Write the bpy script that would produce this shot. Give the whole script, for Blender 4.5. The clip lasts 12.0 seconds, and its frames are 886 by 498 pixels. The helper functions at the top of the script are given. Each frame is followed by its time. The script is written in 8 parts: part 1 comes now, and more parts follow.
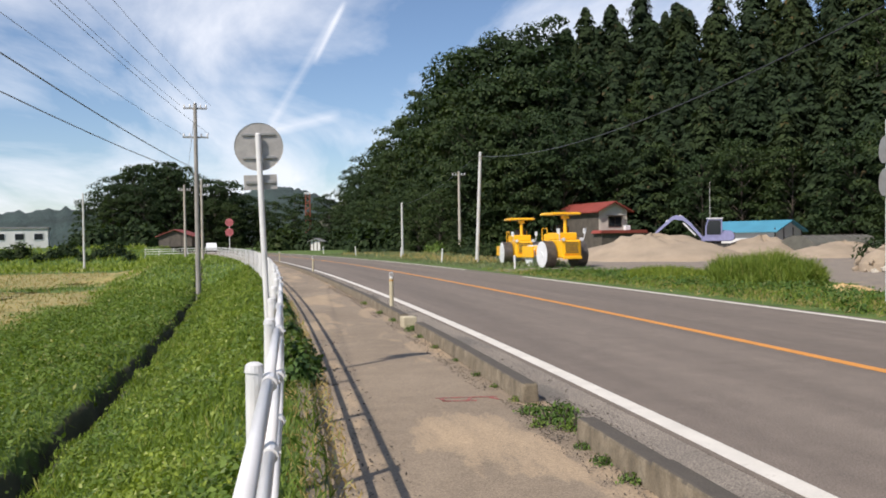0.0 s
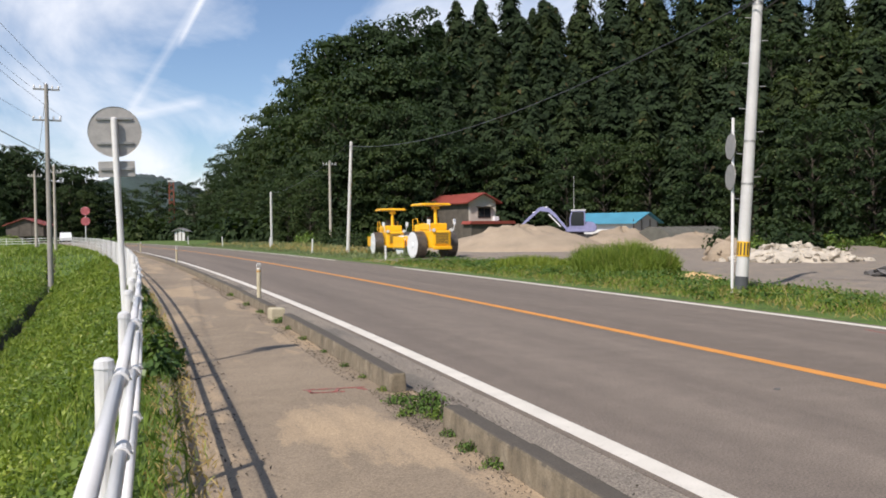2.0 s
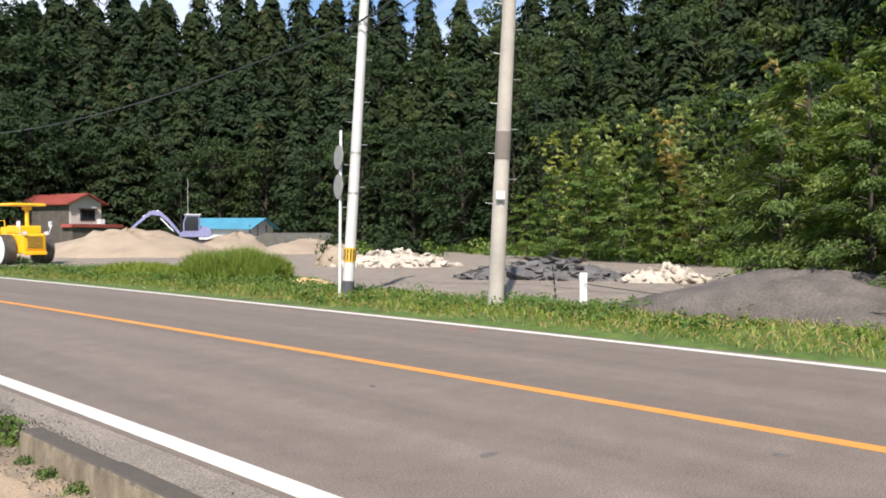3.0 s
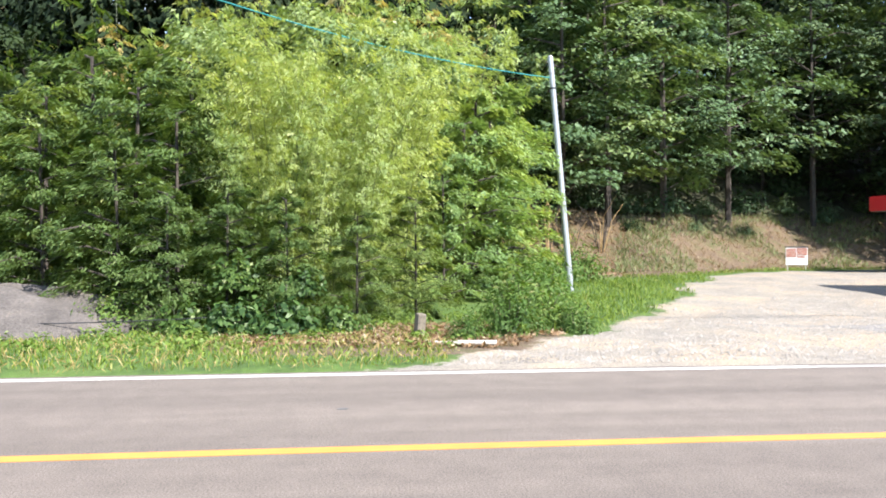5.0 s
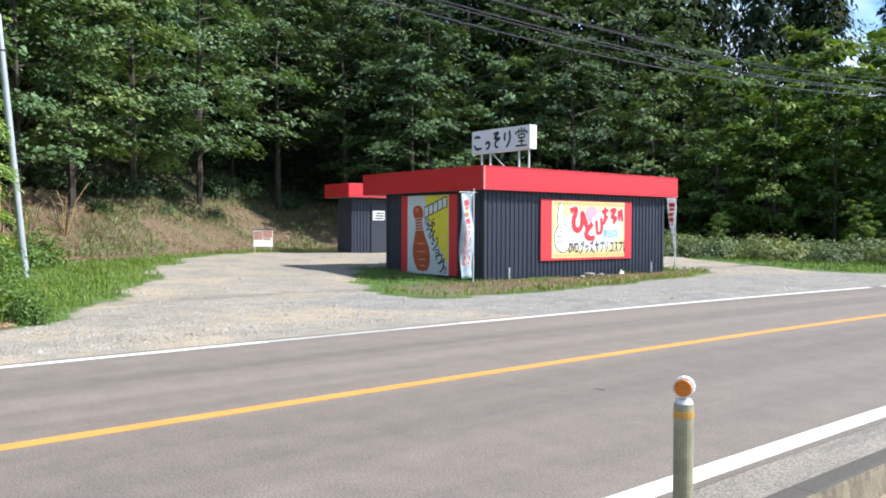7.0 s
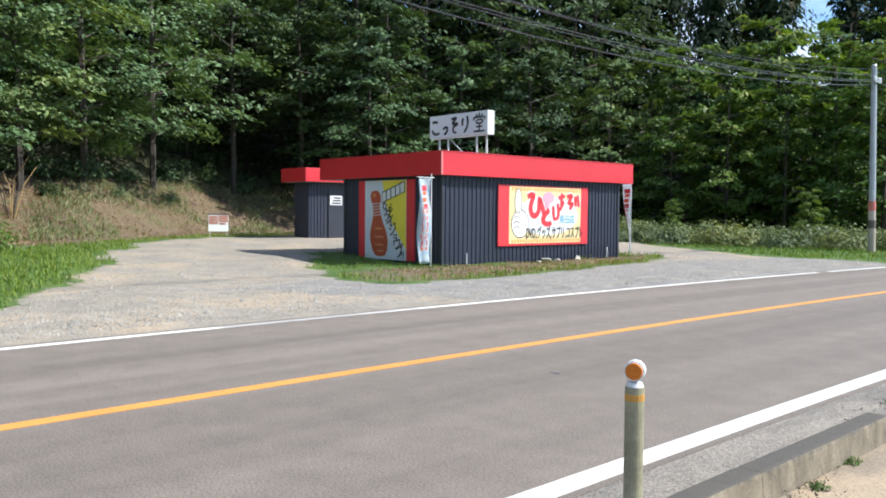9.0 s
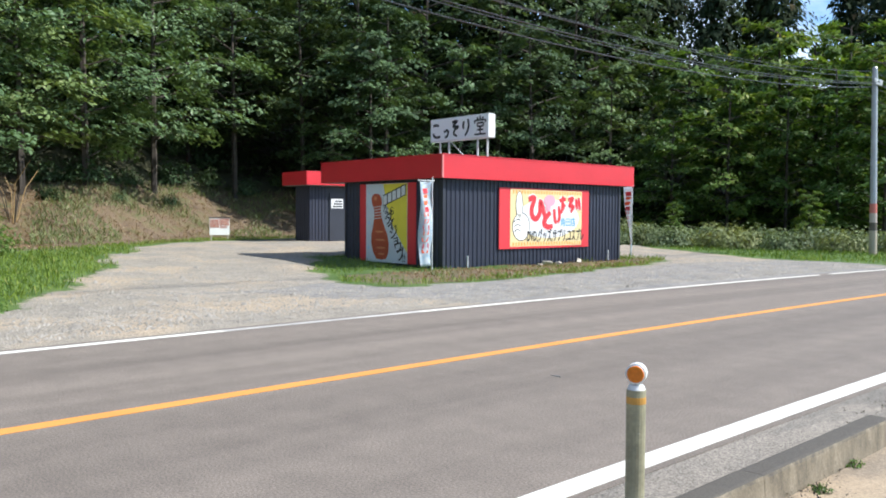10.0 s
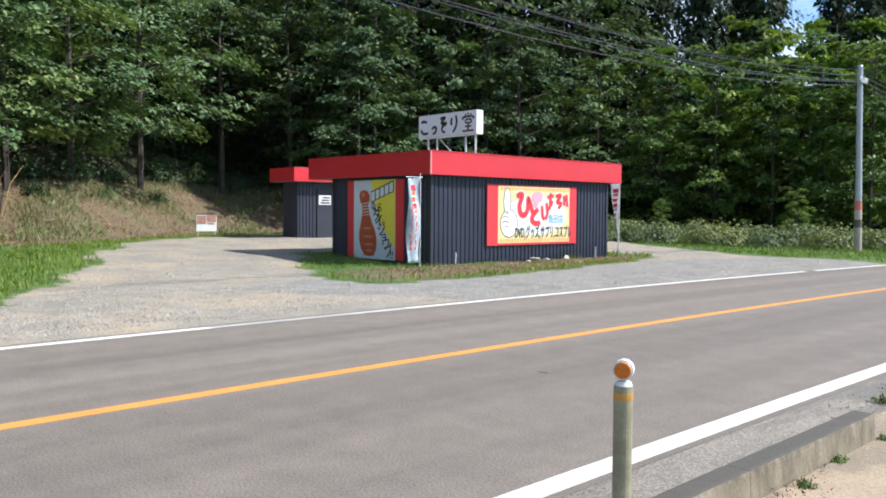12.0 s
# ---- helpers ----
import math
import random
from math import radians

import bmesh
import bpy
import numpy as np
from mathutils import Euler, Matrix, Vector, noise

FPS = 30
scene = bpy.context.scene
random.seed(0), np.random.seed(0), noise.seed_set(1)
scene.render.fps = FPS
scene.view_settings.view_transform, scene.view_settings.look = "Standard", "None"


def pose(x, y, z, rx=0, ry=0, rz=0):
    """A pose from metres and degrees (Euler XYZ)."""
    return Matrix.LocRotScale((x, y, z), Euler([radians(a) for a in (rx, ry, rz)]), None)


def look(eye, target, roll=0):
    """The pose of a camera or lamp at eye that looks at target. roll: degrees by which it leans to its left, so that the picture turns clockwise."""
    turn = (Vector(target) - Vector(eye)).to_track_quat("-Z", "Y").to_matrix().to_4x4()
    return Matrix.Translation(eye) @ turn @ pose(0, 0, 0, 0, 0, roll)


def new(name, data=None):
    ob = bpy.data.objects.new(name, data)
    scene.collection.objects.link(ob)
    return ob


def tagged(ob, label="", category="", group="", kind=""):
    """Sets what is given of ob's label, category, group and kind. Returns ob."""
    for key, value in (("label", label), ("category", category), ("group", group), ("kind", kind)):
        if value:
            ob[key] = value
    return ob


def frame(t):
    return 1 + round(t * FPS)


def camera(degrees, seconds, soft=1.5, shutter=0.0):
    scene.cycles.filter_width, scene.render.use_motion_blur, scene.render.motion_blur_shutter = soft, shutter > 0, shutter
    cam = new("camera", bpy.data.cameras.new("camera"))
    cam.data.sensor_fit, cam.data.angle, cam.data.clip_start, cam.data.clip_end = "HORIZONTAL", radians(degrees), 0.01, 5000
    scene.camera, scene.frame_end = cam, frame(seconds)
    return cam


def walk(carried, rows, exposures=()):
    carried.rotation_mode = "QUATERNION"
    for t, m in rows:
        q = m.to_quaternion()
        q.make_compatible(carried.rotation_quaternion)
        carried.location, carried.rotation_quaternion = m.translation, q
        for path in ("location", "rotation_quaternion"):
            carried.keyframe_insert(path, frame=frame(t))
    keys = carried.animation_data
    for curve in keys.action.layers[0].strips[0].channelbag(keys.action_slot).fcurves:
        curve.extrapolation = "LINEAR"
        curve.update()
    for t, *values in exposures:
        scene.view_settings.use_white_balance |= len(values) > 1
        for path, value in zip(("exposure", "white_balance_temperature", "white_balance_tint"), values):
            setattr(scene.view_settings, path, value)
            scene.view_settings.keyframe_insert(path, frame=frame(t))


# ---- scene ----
cam = camera(56.16, 12.0, soft=1.85, shutter=0.0)
# seconds, x, y, pitch, roll, yaw; the phone is held at 1.4 m
ROWS = [
    (0.0, 0.04, -0.17, -0.65, 0.90, -9.57), (0.5, 0.04, -0.17, -0.64, 0.95, -9.92), (1.0, 0.04, -0.17, -0.65, 0.88, -10.22),
    (1.5, 0.05, -0.17, -0.73, 0.86, -11.41), (2.0, 0.07, -0.18, -1.44, 0.72, -18.41), (2.5, 0.12, -0.20, -1.58, 0.60, -30.49),
    (2.7, 0.14, -0.21, -1.45, 0.36, -36.04), (4.3, 0.23, -0.36, -0.10, -0.78, -79.46), (4.5, 0.23, -0.38, -0.10, -0.62, -84.80),
    (4.8, 0.24, -0.41, -0.30, -0.20, -92.19), (5.0, 0.23, -0.43, -0.36, 0.02, -96.64), (5.5, 0.22, -0.47, -0.64, 0.00, -108.01),
    (6.0, 0.21, -0.51, -1.07, 0.05, -119.18), (6.5, 0.19, -0.54, -1.37, 0.30, -126.21), (7.0, 0.18, -0.56, -1.49, -0.25, -131.71),
    (7.2, 0.17, -0.56, -1.59, -0.38, -133.05), (9.0, 0.17, -0.57, -2.49, -0.45, -134.59), (9.5, 0.17, -0.57, -2.52, -0.35, -134.57),
    (10.0, 0.17, -0.57, -2.28, -0.34, -134.52), (10.5, 0.17, -0.57, -2.22, -0.31, -134.69), (11.0, 0.17, -0.57, -2.29, -0.36, -134.98),
    (11.5, 0.17, -0.57, -2.46, -0.37, -135.18), (12.0, 0.17, -0.57, -2.51, -0.41, -135.35),
]
walk(cam, [(t, pose(x, y, 1.4, 90 + p, r, w)) for t, x, y, p, r, w in ROWS],
     exposures=[(0.0, 0.12, 6500, 14), (1.5, 0.12, 6500, 14), (2.7, 0.38, 6500, 14), (4.3, 1.47, 6000, 12), (5.0, 1.42, 6000, 12), (5.5, 1.33, 5950, 10), (6.5, 1.02, 5850, 7.5), (7.2, 0.97, 5850, 7.5), (9.0, 0.82, 5850, 7.5), (12.0, 0.77, 5850, 7.5)])

# ---- world and sun: afternoon sun behind and to the left of the road ----
SUN_EL, SUN_FROM = 46.5, (-0.75, -0.66)
world = bpy.data.worlds.new("world")
scene.world = world
world.use_nodes = True
wn, wl = world.node_tree.nodes, world.node_tree.links
wn.clear()
w_out, w_bg, w_sky = wn.new("ShaderNodeOutputWorld"), wn.new("ShaderNodeBackground"), wn.new("ShaderNodeTexSky")
w_sky.sky_type, w_sky.sun_disc = "NISHITA", False
w_sky.sun_elevation, w_sky.sun_rotation = radians(SUN_EL), math.atan2(SUN_FROM[0], SUN_FROM[1])
w_sky.air_density, w_sky.dust_density, w_sky.ozone_density = 1.0, 0.25, 4.0
w_bg.inputs["Strength"].default_value = 0.11
# thin streaked cloud, as a share of white mixed into the sky
w_tc, w_sep, w_div, w_map = wn.new("ShaderNodeTexCoord"), wn.new("ShaderNodeSeparateXYZ"), wn.new("ShaderNodeVectorMath"), wn.new("ShaderNodeMapping")
w_addz, w_comb = wn.new("ShaderNodeMath"), wn.new("ShaderNodeCombineXYZ")
w_addz.operation, w_addz.inputs[1].default_value = "ADD", 0.16
wl.new(w_tc.outputs["Generated"], w_sep.inputs[0])
wl.new(w_sep.outputs["Z"], w_addz.inputs[0])
for axis in "XYZ":
    wl.new(w_addz.outputs[0], w_comb.inputs[axis])
w_div.operation = "DIVIDE"
wl.new(w_tc.outputs["Generated"], w_div.inputs[0])
wl.new(w_comb.outputs[0], w_div.inputs[1])
w_map.inputs["Scale"].default_value = (1.0, 0.45, 1.0)
w_map.inputs["Rotation"].default_value = (0, 0, radians(-35))
wl.new(w_div.outputs[0], w_map.inputs["Vector"])
w_noise, w_ramp, w_mix = wn.new("ShaderNodeTexNoise"), wn.new("ShaderNodeValToRGB"), wn.new("ShaderNodeMix")
w_noise.inputs["Scale"].default_value, w_noise.inputs["Detail"].default_value, w_noise.inputs["Roughness"].default_value = 1.5, 9, 0.56
w_noise.inputs["Distortion"].default_value = 0.5
wl.new(w_map.outputs[0], w_noise.inputs["Vector"])
w_ramp.color_ramp.elements[0].position, w_ramp.color_ramp.elements[1].position = 0.445, 0.71
w_ramp.color_ramp.elements[1].color = (0.85, 0.85, 0.85, 1)
# cloud lies thicker towards the horizon
w_low, w_sum = wn.new("ShaderNodeMapRange"), wn.new("ShaderNodeMath")
wl.new(w_sep.outputs["Z"], w_low.inputs["Value"])
for socket, value in (("From Min", 0.02), ("From Max", 0.2), ("To Min", 0.12), ("To Max", 0.0)):
    w_low.inputs[socket].default_value = value
wl.new(w_noise.outputs["Fac"], w_sum.inputs[0])
wl.new(w_low.outputs[0], w_sum.inputs[1])
wl.new(w_sum.outputs[0], w_ramp.inputs["Fac"])
w_mix.data_type = "RGBA"
w_fac = w_ramp.outputs["Color"]


def contrail(v1, v2, width, strength, fac):
    """A thin straight trail of cloud across the sky between two directions."""
    n_ = Vector(v1).cross(Vector(v2)).normalized()
    mid = (Vector(v1) + Vector(v2)).normalized()
    dot1, ab, dot2 = wn.new("ShaderNodeVectorMath"), wn.new("ShaderNodeMath"), wn.new("ShaderNodeVectorMath")
    dot1.operation = dot2.operation = "DOT_PRODUCT"
    dot1.inputs[1].default_value, dot2.inputs[1].default_value = n_, mid
    wl.new(w_tc.outputs["Generated"], dot1.inputs[0])
    wl.new(w_tc.outputs["Generated"], dot2.inputs[0])
    ab.operation = "ABSOLUTE"
    wl.new(dot1.outputs["Value"], ab.inputs[0])
    across, along, mul, top = wn.new("ShaderNodeMapRange"), wn.new("ShaderNodeMapRange"), wn.new("ShaderNodeMath"), wn.new("ShaderNodeMath")
    for node, source, lo, hi in ((across, ab.outputs[0], width, 0.0), (along, dot2.outputs["Value"], Vector(v1).normalized().dot(mid), 1 - (1 - Vector(v1).normalized().dot(mid)) * 0.5)):
        wl.new(source, node.inputs["Value"])
        node.inputs["From Min"].default_value, node.inputs["From Max"].default_value = lo, hi
    mul.operation, top.operation = "MULTIPLY", "MULTIPLY_ADD"
    wl.new(across.outputs[0], mul.inputs[0])
    wl.new(along.outputs[0], mul.inputs[1])
    wl.new(mul.outputs[0], top.inputs[0])
    top.inputs[1].default_value = strength
    wl.new(fac, top.inputs[2])
    top.use_clamp = True
    return top.outputs[0]


w_fac = contrail((0.0531, 0.9595, 0.2765), (0.0156, 0.9785, 0.2055), 0.0042, 0.42, w_fac)
w_fac = contrail((0.0531, 0.9595, 0.2765), (-0.045, 0.99, 0.12), 0.007, 0.25, w_fac)
w_fac = contrail((0.0478, 0.9882, 0.1501), (-0.0509, 0.9909, 0.126), 0.009, 0.4, w_fac)
wl.new(w_fac, w_mix.inputs["Factor"])
wl.new(w_sky.outputs[0], w_mix.inputs[6])
w_mix.inputs[7].default_value = (8.4, 8.8, 9.3, 1)
wl.new(w_mix.outputs[2], w_bg.inputs["Color"])
wl.new(w_bg.outputs[0], w_out.inputs["Surface"])
sun = new("sun", bpy.data.lights.new("sun", "SUN"))
sun.data.energy, sun.data.angle, sun.data.color = 4.8, radians(0.53), (1.0, 0.925, 0.825)
c_el = math.cos(radians(SUN_EL))
sun.matrix_world = look((-60 * c_el * 0.75, -60 * c_el * 0.66, 60 * math.sin(radians(SUN_EL))), (0, 0, 0))


# ---- materials ----
def node_mat(name):
    m = bpy.data.materials.new(name)
    m.use_nodes = True
    return m, m.node_tree.nodes, m.node_tree.links, m.node_tree.nodes["Principled BSDF"]


def noise_node(n, l, scale, detail=5, rough=0.55):
    geo, tex = n.new("ShaderNodeNewGeometry"), n.new("ShaderNodeTexNoise")
    tex.inputs["Scale"].default_value, tex.inputs["Detail"].default_value, tex.inputs["Roughness"].default_value = scale, detail, rough
    l.new(geo.outputs["Position"], tex.inputs["Vector"])
    return tex


def ramp_node(n, l, source, stops):
    r = n.new("ShaderNodeValToRGB")
    while len(r.color_ramp.elements) < len(stops):
        r.color_ramp.elements.new(0.5)
    for e, (p, c) in zip(r.color_ramp.elements, stops):
        e.position = p
        e.color = (*c, 1) if len(c) == 3 else c
    l.new(source, r.inputs["Fac"])
    return r


def mix_node(n, l, fac, a, b, mode="MIX"):
    m = n.new("ShaderNodeMix")
    m.data_type, m.blend_type = "RGBA", mode
    for sock, v in ((0, fac), (6, a), (7, b)):
        if isinstance(v, (int, float)):
            m.inputs[sock].default_value = v
        elif isinstance(v, tuple):
            m.inputs[sock].default_value = (*v, 1)
        else:
            l.new(v, m.inputs[sock])
    return m.outputs[2]


def surface(name, colour, rough=0.6, metal=0.0, var=0.15, big=1.2, fine=40.0, bump=0.15, dist=0.004, dirt=None, dirt_at=0.62, coat=0.0):
    """A painted, stone or metal surface: two scales of variation, fine relief and an optional stain colour."""
    m, n, l, p = node_mat(name)
    lo, hi = tuple(c * (1 - var) for c in colour), tuple(min(1, c * (1 + var)) for c in colour)
    a, b = noise_node(n, l, big), noise_node(n, l, fine, 3)
    base = ramp_node(n, l, a.outputs["Fac"], [(0.3, lo), (0.7, hi)]).outputs["Color"]
    grain = ramp_node(n, l, b.outputs["Fac"], [(0.3, (1 - var,) * 3), (0.7, (1.0,) * 3)]).outputs["Color"]
    col = mix_node(n, l, 1.0, base, grain, "MULTIPLY")
    if dirt:
        d = noise_node(n, l, big * 2.7, 8, 0.7)
        f = ramp_node(n, l, d.outputs["Fac"], [(dirt_at, (0, 0, 0)), (dirt_at + 0.12, (1, 1, 1))])
        col = mix_node(n, l, f.outputs["Color"], col, dirt)
    l.new(col, p.inputs["Base Color"])
    p.inputs["Roughness"].default_value, p.inputs["Metallic"].default_value = rough, metal
    p.inputs["Coat Weight"].default_value = coat
    if bump:
        bn = n.new("ShaderNodeBump")
        bn.inputs["Strength"].default_value, bn.inputs["Distance"].default_value = bump, dist
        l.new(b.outputs["Fac"], bn.inputs["Height"])
        l.new(bn.outputs["Normal"], p.inputs["Normal"])
    return m


def leaf_mat(name, dark, light, odd=None, odd_share=0.0, trans=0.3, rough=0.55):
    """Foliage: each leaf its own green, each plant a little apart, light coming through."""
    m, n, l, p = node_mat(name)
    geo, info = n.new("ShaderNodeNewGeometry"), n.new("ShaderNodeObjectInfo")
    stops = [(0.0, dark), (1.0 - max(odd_share, 0.001), light)]
    if odd:
        stops.append((1.0 - odd_share * 0.7, odd))
    col = ramp_node(n, l, geo.outputs["Random Per Island"], stops).outputs["Color"]
    tint = ramp_node(n, l, info.outputs["Random"], [(0.0, (0.72, 0.78, 0.7)), (0.5, (1, 1, 1)), (1.0, (1.25, 1.12, 0.85))]).outputs["Color"]
    col = mix_node(n, l, 1.0, col, tint, "MULTIPLY")
    l.new(col, p.inputs["Base Color"])
    p.inputs["Roughness"].default_value = rough
    p.inputs["Specular IOR Level"].default_value = 0.25
    tr, mx, out = n.new("ShaderNodeBsdfTranslucent"), n.new("ShaderNodeMixShader"), n["Material Output"]
    warm = mix_node(n, l, 1.0, col, (1.25, 1.25, 0.5), "MULTIPLY")
    l.new(warm, tr.inputs["Color"])
    mx.inputs[0].default_value = trans
    l.new(p.outputs[0], mx.inputs[1])
    l.new(tr.outputs[0], mx.inputs[2])
    l.new(mx.outputs[0], out.inputs["Surface"])
    return m


def asphalt_mat(name, lo, hi, patch=None, patch_at=0.55, speck=0.25, stretch=None):
    m, n, l, p = node_mat(name)
    big, mid, fine, vor = noise_node(n, l, 0.35, 6), noise_node(n, l, 3.0, 6, 0.65), noise_node(n, l, 75, 3, 0.7), noise_node(n, l, 45, 2)
    if stretch:
        mp = n.new("ShaderNodeMapping")
        mp.inputs["Scale"].default_value = stretch
        g = n.new("ShaderNodeAttribute")
        g.attribute_name = "along"
        l.new(g.outputs["Vector"], mp.inputs["Vector"])
        l.new(mp.outputs[0], big.inputs["Vector"])
        big.inputs["Scale"].default_value = 1.0
    base = ramp_node(n, l, big.outputs["Fac"], [(0.3, lo), (0.7, hi)]).outputs["Color"]
    m1 = ramp_node(n, l, mid.outputs["Fac"], [(0.3, (0.85,) * 3), (0.7, (1.08,) * 3)]).outputs["Color"]
    col = mix_node(n, l, 1.0, base, m1, "MULTIPLY")
    gr = ramp_node(n, l, fine.outputs["Fac"], [(0.35, (1 - speck,) * 3), (0.68, (1 + speck,) * 3)]).outputs["Color"]
    col = mix_node(n, l, 1.0, col, gr, "MULTIPLY")
    if patch:
        pn = noise_node(n, l, 0.9, 9, 0.6)
        pa, pm = n.new("ShaderNodeAttribute"), n.new("ShaderNodeMapping")
        pa.attribute_name = "along"
        pm.inputs["Scale"].default_value = (1.25, 0.34, 1)
        l.new(pa.outputs["Vector"], pm.inputs["Vector"])
        l.new(pm.outputs[0], pn.inputs["Vector"])
        f = ramp_node(n, l, pn.outputs["Fac"], [(patch_at, (0, 0, 0)), (patch_at + 0.035, (0.55,) * 3), (patch_at + 0.14, (1, 1, 1))])
        col = mix_node(n, l, f.outputs["Color"], col, mix_node(n, l, 1.0, patch, gr, "MULTIPLY"))
    l.new(col, p.inputs["Base Color"])
    p.inputs["Roughness"].default_value = 0.85
    bn = n.new("ShaderNodeBump")
    bn.inputs["Strength"].default_value, bn.inputs["Distance"].default_value = 0.5, 0.006
    l.new(vor.outputs["Fac"], bn.inputs["Height"])
    l.new(bn.outputs["Normal"], p.inputs["Normal"])
    return m


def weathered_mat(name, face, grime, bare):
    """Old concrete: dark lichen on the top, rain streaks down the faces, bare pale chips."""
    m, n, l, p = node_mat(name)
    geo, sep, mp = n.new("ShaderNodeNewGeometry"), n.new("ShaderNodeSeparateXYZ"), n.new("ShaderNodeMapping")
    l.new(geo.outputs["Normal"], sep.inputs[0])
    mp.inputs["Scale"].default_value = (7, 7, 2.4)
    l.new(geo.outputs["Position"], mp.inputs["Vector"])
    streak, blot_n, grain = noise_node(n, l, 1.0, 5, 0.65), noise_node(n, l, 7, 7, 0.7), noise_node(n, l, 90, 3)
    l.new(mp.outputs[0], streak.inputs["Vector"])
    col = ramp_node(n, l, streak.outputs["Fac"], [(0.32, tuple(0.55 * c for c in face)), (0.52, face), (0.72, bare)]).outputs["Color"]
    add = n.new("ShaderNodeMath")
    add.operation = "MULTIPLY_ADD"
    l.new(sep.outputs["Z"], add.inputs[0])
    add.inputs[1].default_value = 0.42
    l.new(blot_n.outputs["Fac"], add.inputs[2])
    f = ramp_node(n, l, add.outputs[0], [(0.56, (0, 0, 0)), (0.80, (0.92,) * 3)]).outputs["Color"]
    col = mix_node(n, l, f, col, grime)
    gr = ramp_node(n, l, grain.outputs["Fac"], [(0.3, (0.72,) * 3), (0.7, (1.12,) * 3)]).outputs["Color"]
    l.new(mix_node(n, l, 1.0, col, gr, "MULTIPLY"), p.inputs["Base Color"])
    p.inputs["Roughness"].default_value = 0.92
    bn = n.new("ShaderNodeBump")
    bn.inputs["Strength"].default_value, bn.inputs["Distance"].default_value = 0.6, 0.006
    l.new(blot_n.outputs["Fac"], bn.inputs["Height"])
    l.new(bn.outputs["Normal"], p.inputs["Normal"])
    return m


M_ROAD = asphalt_mat("asphalt", (0.135, 0.111, 0.090), (0.212, 0.175, 0.141), speck=0.42, stretch=(1.25, 0.035, 1))
M_WALK = asphalt_mat("worn_walk_asphalt", (0.205, 0.161, 0.111), (0.295, 0.234, 0.165), (0.40, 0.30, 0.19), 0.515, speck=0.3)
M_SHOULDER = asphalt_mat("dusty_shoulder", (0.20, 0.175, 0.145), (0.30, 0.258, 0.205), (0.13, 0.118, 0.10), 0.52, speck=0.6)
M_WHITE_LINE = surface("road_white", (0.66, 0.63, 0.56), 0.75, var=0.1, big=3, fine=70, dirt=(0.34, 0.31, 0.26), dirt_at=0.6)
M_ORANGE_LINE = surface("road_orange", (0.62, 0.27, 0.055), 0.75, var=0.08, big=3, fine=90, dirt=(0.35, 0.2, 0.08), dirt_at=0.68)
M_KERB = surface("kerb_concrete", (0.20, 0.17, 0.122), 0.9, var=0.22, big=5, fine=55, bump=0.45, dist=0.005, dirt=(0.10, 0.088, 0.07), dirt_at=0.5)
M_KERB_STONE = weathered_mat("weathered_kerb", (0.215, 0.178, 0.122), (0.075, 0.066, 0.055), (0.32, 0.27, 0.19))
M_CONCRETE = surface("pole_concrete", (0.42, 0.385, 0.33), 0.85, var=0.14, big=2.0, fine=35, bump=0.3)
M_POLE_GREY = surface("pole_steel_grey", (0.40, 0.42, 0.44), 0.5, 0.3, var=0.1, big=2)
M_POLE_PALE = surface("pole_pale_paint", (0.56, 0.56, 0.54), 0.6, var=0.1, big=2)
M_WHITE = surface("white_paint", (0.70, 0.70, 0.69), 0.35, var=0.05, big=4, fine=60, bump=0.05, dirt=(0.45, 0.40, 0.34), dirt_at=0.72)
M_GALV = surface("galvanised_steel", (0.42, 0.41, 0.39), 0.45, 0.75, var=0.15, big=8, fine=50, bump=0.05)
M_ALU = surface("aluminium_back", (0.44, 0.42, 0.39), 0.5, 0.55, var=0.12, big=9, fine=40, bump=0.04)
M_BLACK = surface("black_rubber", (0.03, 0.03, 0.032), 0.7, var=0.2)
M_CABLE = surface("cable_black", (0.035, 0.035, 0.038), 0.35, var=0.1, bump=0)
M_YELLOW = surface("machine_yellow", (0.93, 0.50, 0.014), 0.4, var=0.07, big=3, fine=30, bump=0.05, dirt=(0.45, 0.22, 0.03), dirt_at=0.7, coat=0.2)
M_DRUM = surface("drum_white", (0.74, 0.76, 0.77), 0.45, var=0.08, big=3)
M_STEEL_DARK = surface("worn_dark_steel", (0.13, 0.115, 0.10), 0.5, 0.5, var=0.3, big=6)
M_RED = surface("fascia_red", (0.55, 0.018, 0.028), 0.45, var=0.06, big=1.5, fine=25, bump=0.08, coat=0.15)
M_NAVY = surface("wall_charcoal_blue", (0.026, 0.030, 0.050), 0.5, 0.1, var=0.14, big=1.3, fine=25, bump=0.05)
M_NAVY_DARK = surface("door_charcoal", (0.028, 0.032, 0.045), 0.5, var=0.12)
M_ROOF_GREY = surface("flat_roof_grey", (0.22, 0.22, 0.22), 0.7)
M_LILAC = surface("excavator_lilac", (0.25, 0.26, 0.44), 0.4, var=0.1, big=4, dirt=(0.35, 0.3, 0.25), dirt_at=0.68)
M_BLUE_ROOF = surface("roof_blue_sheet", (0.07, 0.27, 0.38), 0.5, var=0.1, big=0.8)
M_RED_ROOF = surface("roof_red_sheet", (0.27, 0.06, 0.045), 0.55, var=0.15, big=0.8, dirt=(0.2, 0.06, 0.045))
M_PLASTER = surface("plaster_cream", (0.52, 0.49, 0.42), 0.85, var=0.1, big=1, dirt=(0.42, 0.38, 0.32))
M_OFFWHITE = surface("wall_offwhite", (0.66, 0.66, 0.64), 0.8, var=0.08, big=0.7)
